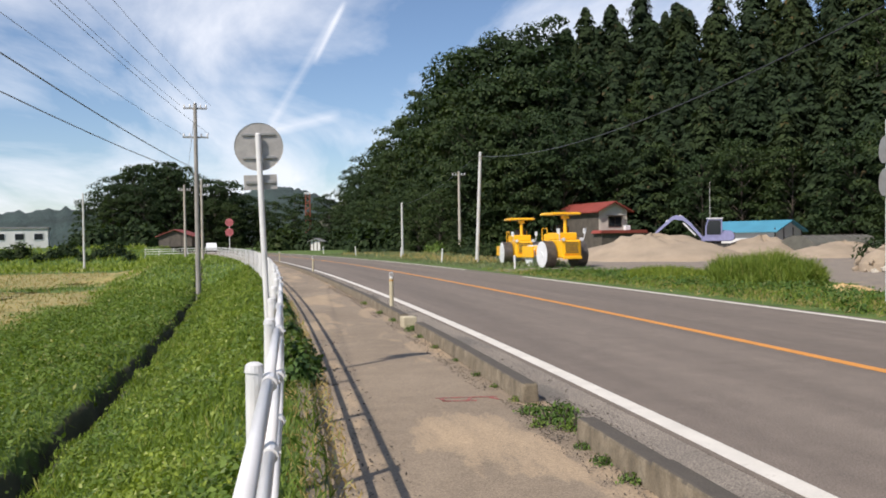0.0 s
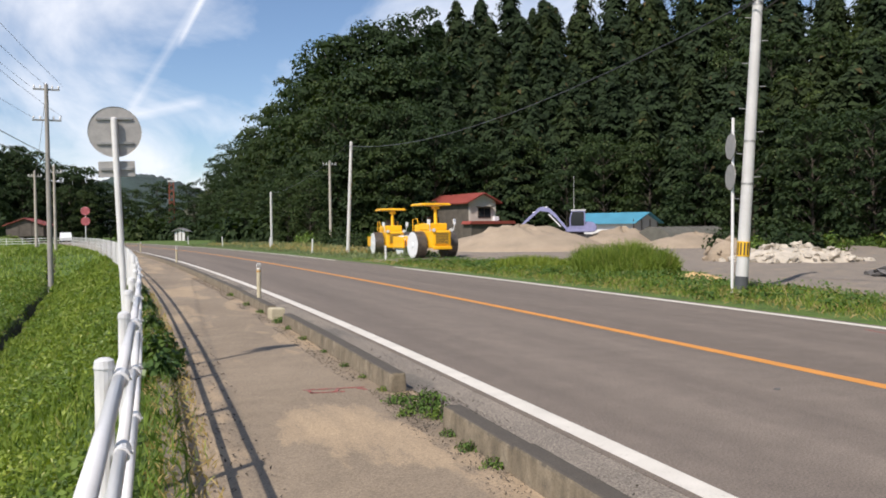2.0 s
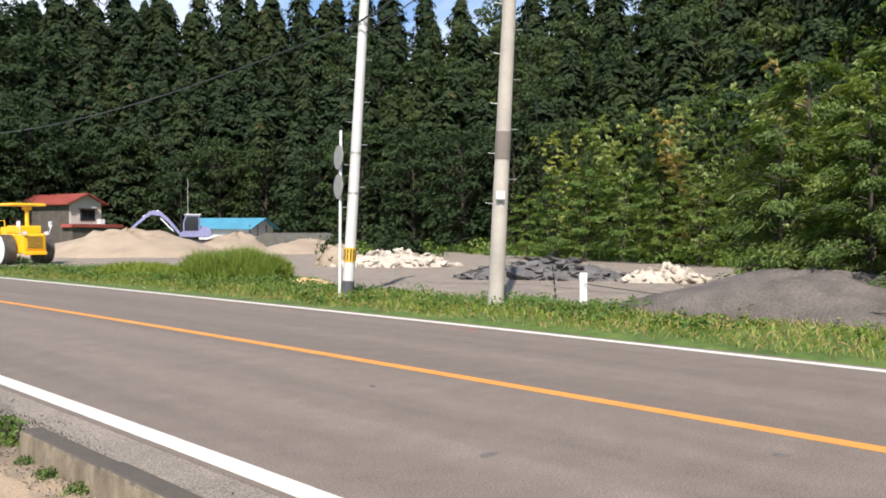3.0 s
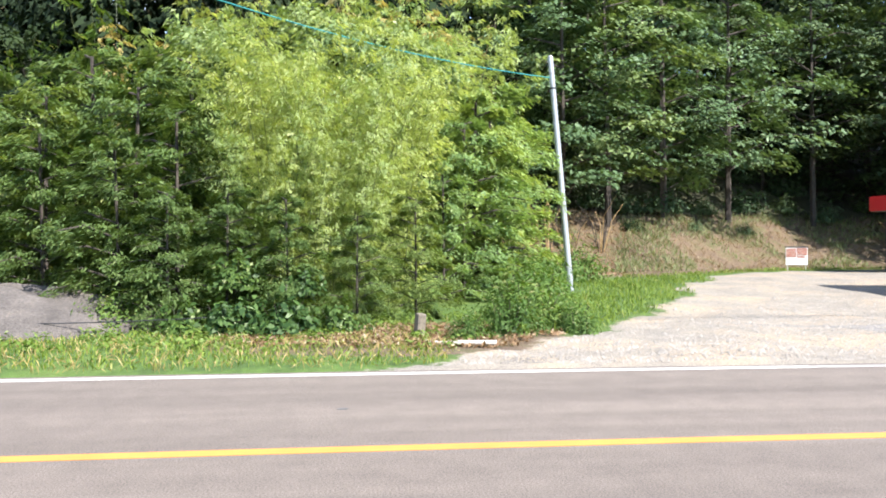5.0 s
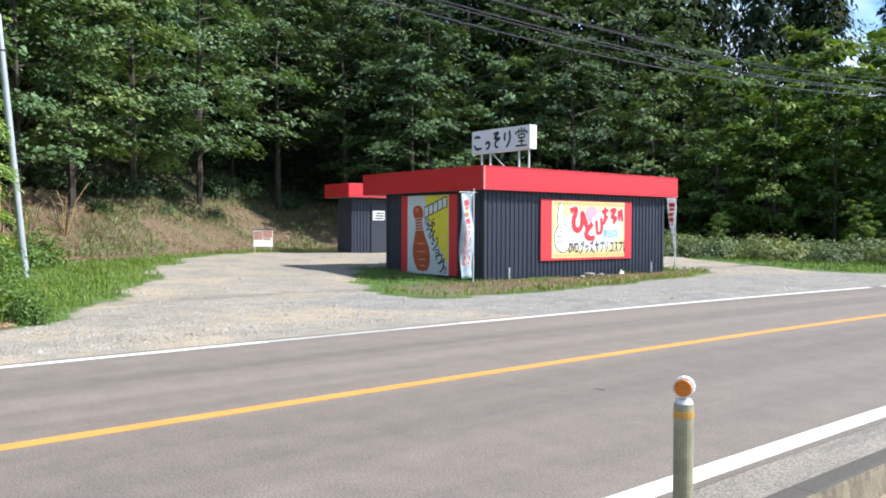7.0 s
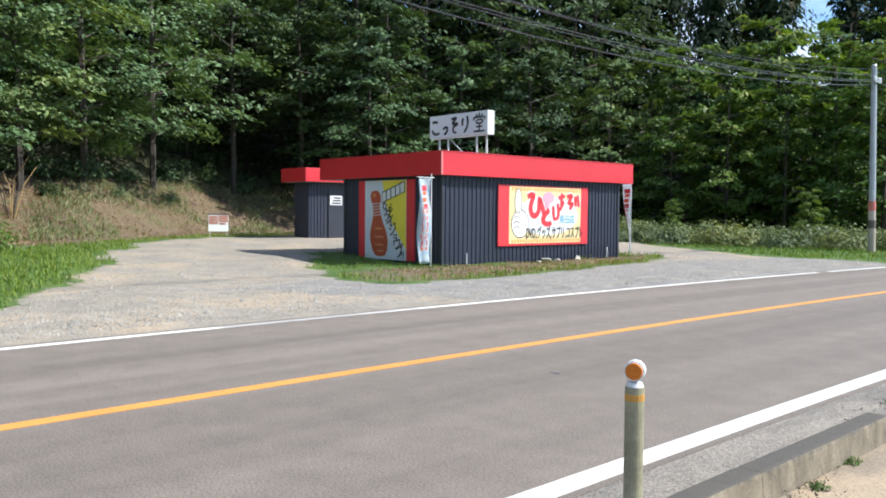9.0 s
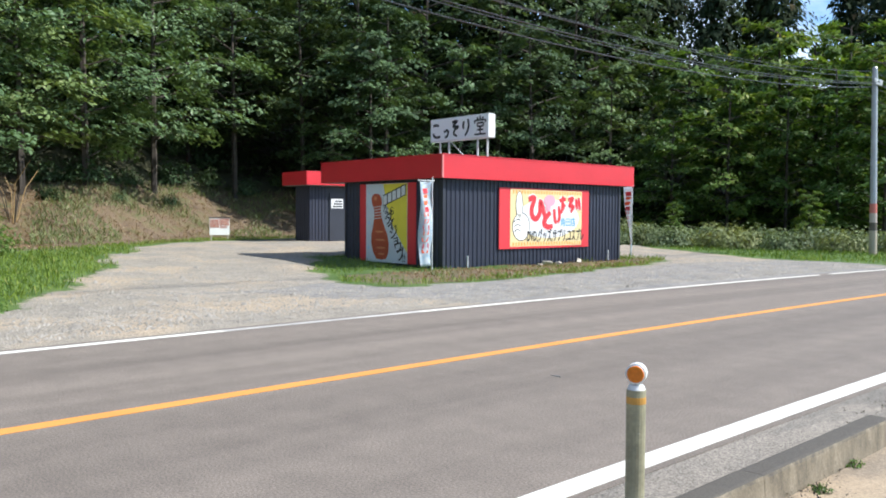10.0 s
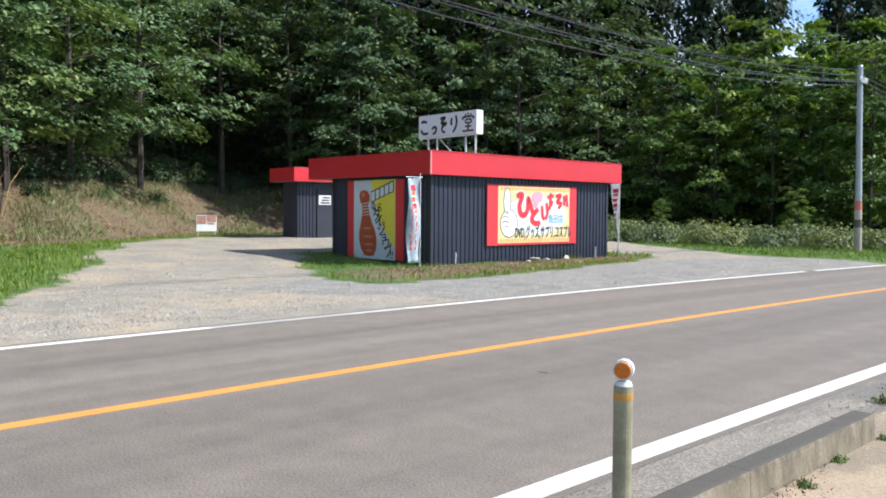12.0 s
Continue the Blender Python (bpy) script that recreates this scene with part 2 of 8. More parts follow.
M_WOOD_DARK = surface("weathered_board", (0.10, 0.085, 0.07), 0.85, var=0.25, big=2)
M_GLASS_DARK, _n, _l, _p = node_mat("window_glass")
_p.inputs["Base Color"].default_value, _p.inputs["Roughness"].default_value = (0.02, 0.024, 0.028, 1), 0.08
M_AMBER = surface("amber_reflector", (0.62, 0.17, 0.012), 0.25, var=0.12, big=60, fine=160, bump=0.3, dist=0.002)
M_TAPE = surface("faded_amber_tape", (0.52, 0.27, 0.05), 0.55, var=0.2, big=20)
M_POST = surface("faded_green_grey_post", (0.29, 0.272, 0.175), 0.6, var=0.22, big=11, fine=60, bump=0.15, dirt=(0.42, 0.42, 0.35), dirt_at=0.62)
M_BLOCK = surface("pale_concrete_block", (0.48, 0.43, 0.30), 0.9, var=0.15, big=6, fine=30, bump=0.4)
M_SAND = surface("pale_sand", (0.33, 0.265, 0.19), 0.95, var=0.14, big=0.9, fine=14, bump=0.6, dist=0.03)
M_GREYGRAVEL = surface("dark_crushed_stone", (0.135, 0.117, 0.102), 0.95, var=0.35, big=1.6, fine=24, bump=1.0, dist=0.035, dirt=(0.19, 0.16, 0.13), dirt_at=0.58)
M_RUBBLE = surface("broken_concrete", (0.50, 0.45, 0.37), 0.9, var=0.22, big=2.2, fine=20, bump=0.4)
M_SLAB = surface("broken_asphalt", (0.13, 0.125, 0.12), 0.9, var=0.3, big=2.5, fine=20, bump=0.5)
M_BARK = surface("bark", (0.07, 0.057, 0.045), 0.95, var=0.3, big=3, fine=16, bump=0.8, dist=0.02)
M_CULM = surface("bamboo_culm", (0.12, 0.145, 0.05), 0.5, var=0.25, big=3)
M_CULM_DRY = surface("dry_bamboo_culm", (0.45, 0.30, 0.13), 0.6, var=0.2, big=3)
M_CEDAR = leaf_mat("cedar_needles", (0.016, 0.028, 0.012), (0.029, 0.049, 0.019), (0.07, 0.055, 0.025), 0.02, 0.15, 0.9)
M_BROAD = leaf_mat("broad_leaves", (0.017, 0.033, 0.012), (0.036, 0.063, 0.021), (0.075, 0.10, 0.048), 0.03, 0.3, 0.75)
M_BROAD_MID = leaf_mat("mixed_wood_leaves", (0.024, 0.042, 0.014), (0.053, 0.085, 0.028), (0.10, 0.125, 0.055), 0.04, 0.3, 0.75)
# sunlight and shade put into two copies of one forest leaf colour
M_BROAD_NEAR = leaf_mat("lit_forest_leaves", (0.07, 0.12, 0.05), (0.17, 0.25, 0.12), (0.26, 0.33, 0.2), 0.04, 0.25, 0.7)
M_BROAD_SHADE = leaf_mat("shade_toned_leaves", (0.038, 0.067, 0.031), (0.102, 0.158, 0.073), (0.16, 0.21, 0.125), 0.03, 0.2, 0.7)
M_HEDGE = leaf_mat("dusty_vine_leaves", (0.09, 0.125, 0.058), (0.21, 0.25, 0.125), (0.29, 0.31, 0.19), 0.03, 0.25, 0.6)
M_BROAD_LIGHT = leaf_mat("sunny_leaves", (0.055, 0.11, 0.022), (0.145, 0.23, 0.055), (0.26, 0.29, 0.12), 0.08, 0.35)
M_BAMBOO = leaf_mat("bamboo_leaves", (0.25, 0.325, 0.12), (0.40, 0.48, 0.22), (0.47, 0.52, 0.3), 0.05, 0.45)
# darker bush green with the thicket's shade put into the colour
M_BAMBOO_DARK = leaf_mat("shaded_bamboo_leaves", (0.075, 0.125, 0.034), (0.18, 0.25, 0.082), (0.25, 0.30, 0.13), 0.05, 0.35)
M_BAMBOO_BLUE = leaf_mat("bluish_bamboo_leaves", (0.13, 0.21, 0.07), (0.30, 0.41, 0.165), (0.38, 0.46, 0.22), 0.04, 0.35)
M_BAMBOO_DRY = leaf_mat("dry_bamboo_leaves", (0.27, 0.24, 0.10), (0.42, 0.37, 0.18), None, 0, 0.35)
M_KUDZU = leaf_mat("vine_leaves", (0.03, 0.07, 0.018), (0.10, 0.17, 0.045), (0.26, 0.33, 0.17), 0.05, 0.3, 0.5)
M_GRASS = leaf_mat("grass_blades", (0.065, 0.12, 0.018), (0.215, 0.30, 0.055), (0.30, 0.31, 0.11), 0.06, 0.35)
M_VINE_PALE = leaf_mat("pale_vine_leaves", (0.11, 0.17, 0.055), (0.27, 0.35, 0.15), (0.4, 0.46, 0.28), 0.06, 0.35, 0.6)
M_WEED = leaf_mat("bank_weed_leaves", (0.095, 0.16, 0.024), (0.225, 0.305, 0.06), (0.32, 0.38, 0.17), 0.05, 0.3, 0.45)
M_STRAW = leaf_mat("straw_blades", (0.30, 0.22, 0.08), (0.52, 0.40, 0.18), (0.25, 0.32, 0.09), 0.15, 0.3)
M_DEADLEAF = leaf_mat("dead_leaves", (0.16, 0.09, 0.045), (0.34, 0.22, 0.12), (0.42, 0.34, 0.23), 0.15, 0.15)


# ---- building helpers ----
def from_arrays(name, verts, faces, material, smooth=False):
    me = bpy.data.meshes.new(name)
    me.from_pydata([tuple(v) for v in verts], [], [tuple(f) for f in faces])
    me.materials.append(material)
    if smooth:
        me.polygons.foreach_set("use_smooth", [True] * len(me.polygons))
    me.update()
    return me


def part(name, bm, material, parent=None, label="", smooth=False, m=None):
    """Links a bmesh (or a finished mesh) as one mesh object under a thing or under a part."""
    if isinstance(bm, bpy.types.Mesh):
        me = bm
    else:
        me = bpy.data.meshes.new(name)
        bmesh.ops.recalc_face_normals(bm, faces=bm.faces)
        if smooth:
            for f in bm.faces:
                f.smooth = True
        bm.to_mesh(me)
        bm.free()
        me.materials.append(material)
    ob = new(name, me)
    if parent is not None:
        ob.parent = parent
    if m is not None:
        ob.matrix_basis = m
    return tagged(ob, label) if label else ob


def thing(name, m, label, category, group="", kind=""):
    ob = new(name)
    ob.matrix_basis = m
    ob.empty_display_size = 0.2
    return tagged(ob, label, category, group, kind)


def box(bm, x0, x1, y0, y1, z0, z1, bevel=0.0, m=None):
    mat = Matrix.Translation(((x0 + x1) / 2, (y0 + y1) / 2, (z0 + z1) / 2)) @ Matrix.Diagonal((x1 - x0, y1 - y0, z1 - z0, 1))
    r = bmesh.ops.create_cube(bm, size=1, matrix=(m @ mat) if m else mat)
    if bevel:
        es = list({e for v in r["verts"] for e in v.link_edges})
        bmesh.ops.bevel(bm, geom=es, offset=bevel, segments=2, profile=0.6, affect="EDGES")
    return bm


def cyl(bm, p0, p1, r0, r1=None, seg=12, cap=True):
    p0, p1 = Vector(p0), Vector(p1)
    d = p1 - p0
    q = Vector((0, 0, 1)).rotation_difference(d).to_matrix().to_4x4()
    bmesh.ops.create_cone(bm, cap_ends=cap, segments=seg, radius1=r0, radius2=r0 if r1 is None else r1, depth=d.length,
                          matrix=Matrix.Translation((p0 + p1) / 2) @ q)
    return bm


def B():
    return bmesh.new()


def tube(bm, pts, r, seg=8):
    """One continuous tube through the points; r is one radius or one for each point."""
    pts = [Vector(q) for q in pts]
    rings = []
    for i, q in enumerate(pts):
        d = (pts[min(i + 1, len(pts) - 1)] - pts[max(i - 1, 0)]).normalized()
        side = d.orthogonal() if i == 0 else (side - d * side.dot(d))
        side.normalize()
        up = d.cross(side)
        rr = r[i] if isinstance(r, (list, tuple)) else r
        rings.append([bm.verts.new(q + (side * math.cos(a) + up * math.sin(a)) * rr) for a in (2 * math.pi * j / seg for j in range(seg))])
    for a, b in zip(rings, rings[1:]):
        for j in range(seg):
            bm.faces.new((a[j], a[(j + 1) % seg], b[(j + 1) % seg], b[j]))
    bm.faces.new(rings[0][::-1])
    bm.faces.new(rings[-1])
    return bm


def prism(bm, outline, y0, y1, m=None):
    """An outline in x and z drawn out along y."""
    lo = [bm.verts.new((x, y0, z)) for x, z in outline]
    hi = [bm.verts.new((x, y1, z)) for x, z in outline]
    bm.faces.new(lo)
    bm.faces.new(hi[::-1])
    k = len(outline)
    for i in range(k):
        bm.faces.new((lo[i], hi[i], hi[(i + 1) % k], lo[(i + 1) % k]))
    if m:
        bmesh.ops.transform(bm, matrix=m, verts=lo + hi)
    return bm


# ---- plan of the road: lateral metres from the orange line, and y along it ----
def road_x(y):
    y = np.asarray(y, float)
    c = np.clip(y, -35, 35)
    s = -c / 279.8 + 7.437e-5 * c * c / 2
    return 5.909 - c * c / 559.6 + 7.437e-5 * c ** 3 / 6 + s * (y - c) - np.where(y > 35, (y - 35) ** 2 / 1000, 0)


def road_slope(y):
    y = np.asarray(y, float)
    c = np.clip(y, -35, 35)
    return -c / 279.8 + 7.437e-5 * c * c / 2 - np.where(y > 35, (y - 35) / 500, 0)


def lat_of(x, y):
    return (np.asarray(x, float) - road_x(y)) / np.sqrt(1 + road_slope(y) ** 2)


def at(lat, y):
    s = float(road_slope(y))
    k = 1 / math.sqrt(1 + s * s)
    return float(road_x(y)) + lat * k, y - lat * k * s


def step(t):
    t = np.clip(t, 0, 1)
    return t * t * (3 - 2 * t)


# distance of the hill's foot by bearing, clockwise from +y
FOOT_A = (-180, -40, -2, 0, 5, 8, 12, 20, 30, 40, 50, 60, 70, 78, 86, 95, 104, 112, 120, 130, 140, 150, 165, 180)
FOOT_D = (4000, 4000, 4000, 230, 140, 115, 92, 90, 84, 68, 52, 43, 36, 27, 25, 25, 26, 29, 37, 43, 45, 48, 55, 90)


def wobble(x, y, f):
    return np.sin(x * f + 1.3 * np.sin(y * f * 0.7)) * np.cos(y * f * 1.1 + 0.8 * np.sin(x * f * 0.6))


def foot(x, y):
    return np.interp(np.degrees(np.arctan2(x, y)), FOOT_A, FOOT_D)


def ground_z(x, y):
    x, y = np.asarray(x, float), np.asarray(y, float)
    lat = lat_of(x, y)
    z = np.zeros_like(lat)
    left = np.clip(-5.95 - lat, 0, None)
    z = z - 1.15 * step(left / 2.5)
    z = z - 0.75 * np.exp(-((lat + 8.8 + 0.06 * np.sin(y * 1.3) + 0.04 * np.sin(y * 3.1)) / 0.16) ** 4)
    z = z + 0.12 * np.exp(-((lat + 9.9) / 0.8) ** 2)
    z = z + 2.1 * step((y - 100) / 10) * (lat < -6) * step(left / 4)
    z = z + 1.15 * step((y - 48) / 8) * step((lat + 15) / 4) * step(left / 2.5) * step((100 - y) / 6)
    z = np.where(lat < -6, z + 0.05 * wobble(x, y, 1.7) * step(left), z)
    right = step((lat - 3.3) / 0.8)
    z = z + right * (0.03 + 0.03 * wobble(x, y, 1.3))
    z = z + 0.3 * step((lat - 9) / 15) * step((2 - y) / 4)
    h = np.clip(np.hypot(x, y) - foot(x, y), 0, None)
    h = h * h / (h + 5)
    steep = np.interp(np.degrees(np.arctan2(x, y)), [0, 3, 10, 15, 30, 38, 48, 60, 75, 100, 140, 165], [0.0, 0.15, 0.45, 0.66, 0.74, 0.6, 0.36, 0.4, 0.42, 0.44, 0.42, 0.3])
    z = z + 40 * (1 - np.exp(-h * steep / 40)) + 0.25 * step(h / 2) * wobble(x, y, 0.9)
    # strips under the paving stay a little below it
    paved = (lat > -5.9) & (lat < 3.4)
    return np.where(paved, -0.06, z)


def gz(x, y):
    return float(ground_z(x, y))


def axis(spans):
    out = []
    for a, b, d in spans:
        out += list(np.arange(a, b, d))
    return np.array(out + [spans[-1][1]])


# ---- ground: one sheet to the horizon ----
gx = axis([(-2500, -300, 200), (-300, -60, 12), (-60, -14, 1.5), (-14, -3.6, 0.3), (-3.6, -2.2, 0.1), (-2.2, 8, 0.8), (8, 34, 0.35), (34, 70, 1.5), (70, 200, 6), (200, 2500, 200)])
gy = axis([(-2500, -250, 200), (-250, -60, 10), (-60, -36, 1.2), (-36, 40, 0.4), (40, 110, 1.2), (110, 260, 8), (260, 2500, 200)])
GX, GY = np.meshgrid(gx, gy)
GX = GX + np.where((GX > -14) & (GX < 34), road_x(np.clip(GY, -60, 60)) - 5.909, 0) * np.where(np.abs(GY) < 60, 1, 0)
GZ = ground_z(GX, GY)
nx, ny = len(gx), len(gy)
ids = np.arange(nx * ny).reshape(ny, nx)
quads = np.stack([ids[:-1, :-1], ids[:-1, 1:], ids[1:, 1:], ids[1:, :-1]], -1).reshape(-1, 4)
GV = np.stack([GX, GY, GZ], -1).reshape(-1, 3)
lat_v, y_v, x_v = lat_of(GV[:, 0], GV[:, 1]), GV[:, 1], GV[:, 0]
hill_h = np.hypot(x_v, y_v) - foot(x_v, y_v)


def soft(d, w):
    return np.clip(0.5 + d / w, 0, 1)


APRON = ((21.4, -15.6), (18.6, -13.9), (16.3, -12.2), (14.0, -11.0), (12.5, -10.7), (11.7, -11.0), (12.1, -12.7), (12.1, -14.4), (12.4, -17.4), (13.3, -23.2), (14.9, -24.8), (20.2, -24.3), (20.6, -17.0))


def inside(poly, x, y):
    """Distance to a closed outline, positive within it."""
    best, hit = np.full(np.shape(x), 1e9), np.zeros(np.shape(x), bool)
    for (xa, ya), (xb, yb) in zip(poly, poly[1:] + poly[:1]):
        dx, dy = xb - xa, yb - ya
        u = np.clip(((x - xa) * dx + (y - ya) * dy) / (dx * dx + dy * dy), 0, 1)
        best = np.minimum(best, np.hypot(x - xa - u * dx, y - ya - u * dy))
        if abs(dy) > 1e-9:
            hit ^= ((ya > y) != (yb > y)) & (x < dx * (y - ya) / dy + xa)
    return np.where(hit, best, -best)


# where the drive curves from the road round the shop
def drive_share(x, y):
    lat = lat_of(x, y)
    edge = np.interp(lat, [3, 4, 4.8, 6.3, 8, 10, 13.5, 16.8, 19, 22, 26, 30, 40], [-0.5, -1.4, -2.2, -3.9, -5.1, -6.4, -8.4, -9.9, -11.3, -13.0, -14.8, -16.2, -18])
    edge = edge + 0.35 * wobble(x, y, 1.6) + 0.2 * wobble(x, y, 4.1)
    a = np.minimum(soft(edge - y, 1.0), soft(lat - 3.2, 0.3))
    a = np.minimum(a, soft(np.hypot(x, y) * -1 + foot(x, y) - 2.0, 1.0))
    a = np.minimum(a, soft(y - np.interp(lat, [4, 6, 9, 12.3, 16, 22], [-26.9, -26.9, -28.0, -30.0, -31.8, -34.0]) + 0.4 * wobble(x, y, 1.5), 1.0))
    back = np.interp(y, [-34, -28, -24, -18], [20.0, 21.0, 24.0, 40.0])
    a = np.minimum(a, soft(back - lat, 0.8))
    # the grass apron before the shop stays green
    apron = soft(inside(APRON, x, y) + 0.25 * wobble(x, y, 1.9) + 0.15 * wobble(x, y, 4.7), 0.9)
    return np.clip(np.minimum(a, 1 - apron), 0, 1)


def lot_share(x, y):
    lat = lat_of(x, y)
    front = np.interp(y, [4, 8, 12, 17, 20, 30, 33, 36, 39], [8.0, 7.3, 6.7, 6.6, 9.5, 9.5, 4.0, 4.0, 9.5])
    a = np.minimum(soft(lat - front, 0.6), soft(foot(x, y) - np.hypot(x, y) - 3.5, 1.5))
    return np.minimum(np.minimum(a, soft(y - 6.5, 1.5)), soft(62 - y, 6))


def grey_share(x, y):
    """Grey roadside chippings before the shop."""
    lat = lat_of(x, y)
    return np.minimum(np.minimum(soft(7.6 - lat + 0.5 * wobble(x, y, 0.9), 1.6), soft(-10.2 - y + 0.8 * (lat - 4) + 0.6 * wobble(x, y, 1.1), 2.2)), drive_share(x, y))


def field_share(x, y):
    lat = lat_of(x, y)
    return np.minimum(np.minimum(soft(np.interp(y, [15, 30, 42, 72], [-13.6, -13.0, -13.0, -10.8]) - lat + 0.7 * wobble(x, y, 0.5) + 0.3 * wobble(x, y, 1.6), 2.2), soft(y - 26 + (lat + 14) * 0.2, 4)), soft(95 - y, 2)) * (1 - 0.85 * soft(wobble(x * 0.35, y, 0.17) + 0.5 * wobble(x, y, 0.7) - 0.75, 0.3)) * (1 - 0.9 * (soft(y - 79, 2) * soft(85 - y, 2)))


def dirt_share(x, y):
    """Cut bank and fallen bamboo litter at the hill's foot by the drive."""
    d, a = np.hypot(x, y) - foot(x, y), np.degrees(np.arctan2(x, y))
    bank = np.minimum(np.minimum(soft(d + 0.1, 0.9), soft(9 - d, 4)), np.minimum(soft(a - 98, 4), soft(128 - a, 6)))
    litter = soft(1.9 - np.hypot(x - 12.2, (y + 1.0) * 0.7), 0.8)
    apron = soft(inside(APRON, x, y) - 0.2, 0.8) * soft(15.2 - x + 0.5 * wobble(x, y, 1.7), 0.8)
    return np.maximum(np.maximum(bank, litter), 0.6 * apron)


ground_me = from_arrays("ground", GV, quads, bpy.data.materials.new("ground_mix"), True)
# wood is the dark ground tone, on the hillside and along the ditch
for zone, share in (("gravel", drive_share(x_v, y_v)), ("lot", lot_share(x_v, y_v)), ("field", field_share(x_v, y_v)),
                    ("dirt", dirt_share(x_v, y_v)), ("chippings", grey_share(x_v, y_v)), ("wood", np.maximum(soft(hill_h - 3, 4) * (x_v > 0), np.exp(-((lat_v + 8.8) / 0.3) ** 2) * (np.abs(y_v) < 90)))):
    ground_me.attributes.new(zone, "FLOAT", "POINT").data.foreach_set("value", np.asarray(share, np.float32))
M_GROUND = ground_me.materials[0]
M_GROUND.use_nodes = True
n, l = M_GROUND.node_tree.nodes, M_GROUND.node_tree.links
p = n["Principled BSDF"]
p.inputs["Roughness"].default_value = 0.95
n1, n2, n3, n4 = noise_node(n, l, 0.5, 6), noise_node(n, l, 7, 6, 0.65), noise_node(n, l, 34, 4, 0.6), noise_node(n, l, 1.6, 8, 0.65)
col = ramp_node(n, l, n4.outputs["Fac"], [(0.25, (0.04, 0.075, 0.012)), (0.5, (0.085, 0.15, 0.022)), (0.78, (0.15, 0.20, 0.04))]).outputs["Color"]
fine = ramp_node(n, l, n2.outputs["Fac"], [(0.3, (0.6, 0.6, 0.6)), (0.7, (1.15, 1.15, 1.15))]).outputs["Color"]
col = mix_node(n, l, 1.0, col, fine, "MULTIPLY")
zones = {
    "field": ramp_node(n, l, n4.outputs["Fac"], [(0.35, (0.13, 0.17, 0.045)), (0.5, (0.32, 0.27, 0.10)), (0.7, (0.42, 0.33, 0.14))]).outputs["Color"],
    "lot": ramp_node(n, l, n4.outputs["Fac"], [(0.3, (0.19, 0.165, 0.14)), (0.55, (0.27, 0.23, 0.185)), (0.75, (0.40, 0.30, 0.18))]).outputs["Color"],
    "dirt": ramp_node(n, l, n4.outputs["Fac"], [(0.3, (0.085, 0.058, 0.036)), (0.48, (0.165, 0.115, 0.07)), (0.58, (0.13, 0.11, 0.05)), (0.72, (0.075, 0.10, 0.03))]).outputs["Color"],
    "gravel": mix_node(n, l, 1.0, ramp_node(n, l, n1.outputs["Fac"], [(0.34, (0.265, 0.236, 0.194)), (0.48, (0.305, 0.266, 0.21)), (0.62, (0.39, 0.312, 0.22))]).outputs["Color"],
                       ramp_node(n, l, n4.outputs["Fac"], [(0.3, (0.88, 0.88, 0.88)), (0.7, (1.1, 1.09, 1.07))]).outputs["Color"], "MULTIPLY"),
    "chippings": ramp_node(n, l, n4.outputs["Fac"], [(0.3, (0.19, 0.18, 0.168)), (0.55, (0.25, 0.234, 0.212)), (0.75, (0.31, 0.28, 0.235))]).outputs["Color"],
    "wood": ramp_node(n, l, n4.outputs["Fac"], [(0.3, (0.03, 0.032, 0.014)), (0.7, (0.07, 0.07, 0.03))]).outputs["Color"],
}
grit = ramp_node(n, l, noise_node(n, l, 38, 5, 0.8).outputs["Fac"], [(0.36, (0.55, 0.55, 0.55)), (0.64, (1.25, 1.25, 1.25))]).outputs["Color"]
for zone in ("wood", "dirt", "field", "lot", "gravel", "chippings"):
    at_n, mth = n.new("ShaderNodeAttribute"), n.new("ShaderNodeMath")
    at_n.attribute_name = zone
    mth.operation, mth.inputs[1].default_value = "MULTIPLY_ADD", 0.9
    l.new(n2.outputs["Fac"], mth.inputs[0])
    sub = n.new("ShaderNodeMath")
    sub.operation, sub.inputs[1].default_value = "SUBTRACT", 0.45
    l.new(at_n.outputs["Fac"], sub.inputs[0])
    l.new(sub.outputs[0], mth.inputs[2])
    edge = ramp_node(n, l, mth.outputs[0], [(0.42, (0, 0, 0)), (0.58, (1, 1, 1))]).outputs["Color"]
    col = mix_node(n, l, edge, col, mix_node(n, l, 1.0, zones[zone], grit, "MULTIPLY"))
l.new(col, p.inputs["Base Color"])
bn = n.new("ShaderNodeBump")
bn.inputs["Strength"].default_value, bn.inputs["Distance"].default_value = 0.7, 0.03
l.new(n3.outputs["Fac"], bn.inputs["Height"])
l.new(bn.outputs["Normal"], p.inputs["Normal"])
tagged(new("ground", ground_me), "grassy ground with gravel drive, dirt lot, stubble field and hillside", "ground", kind="structure")


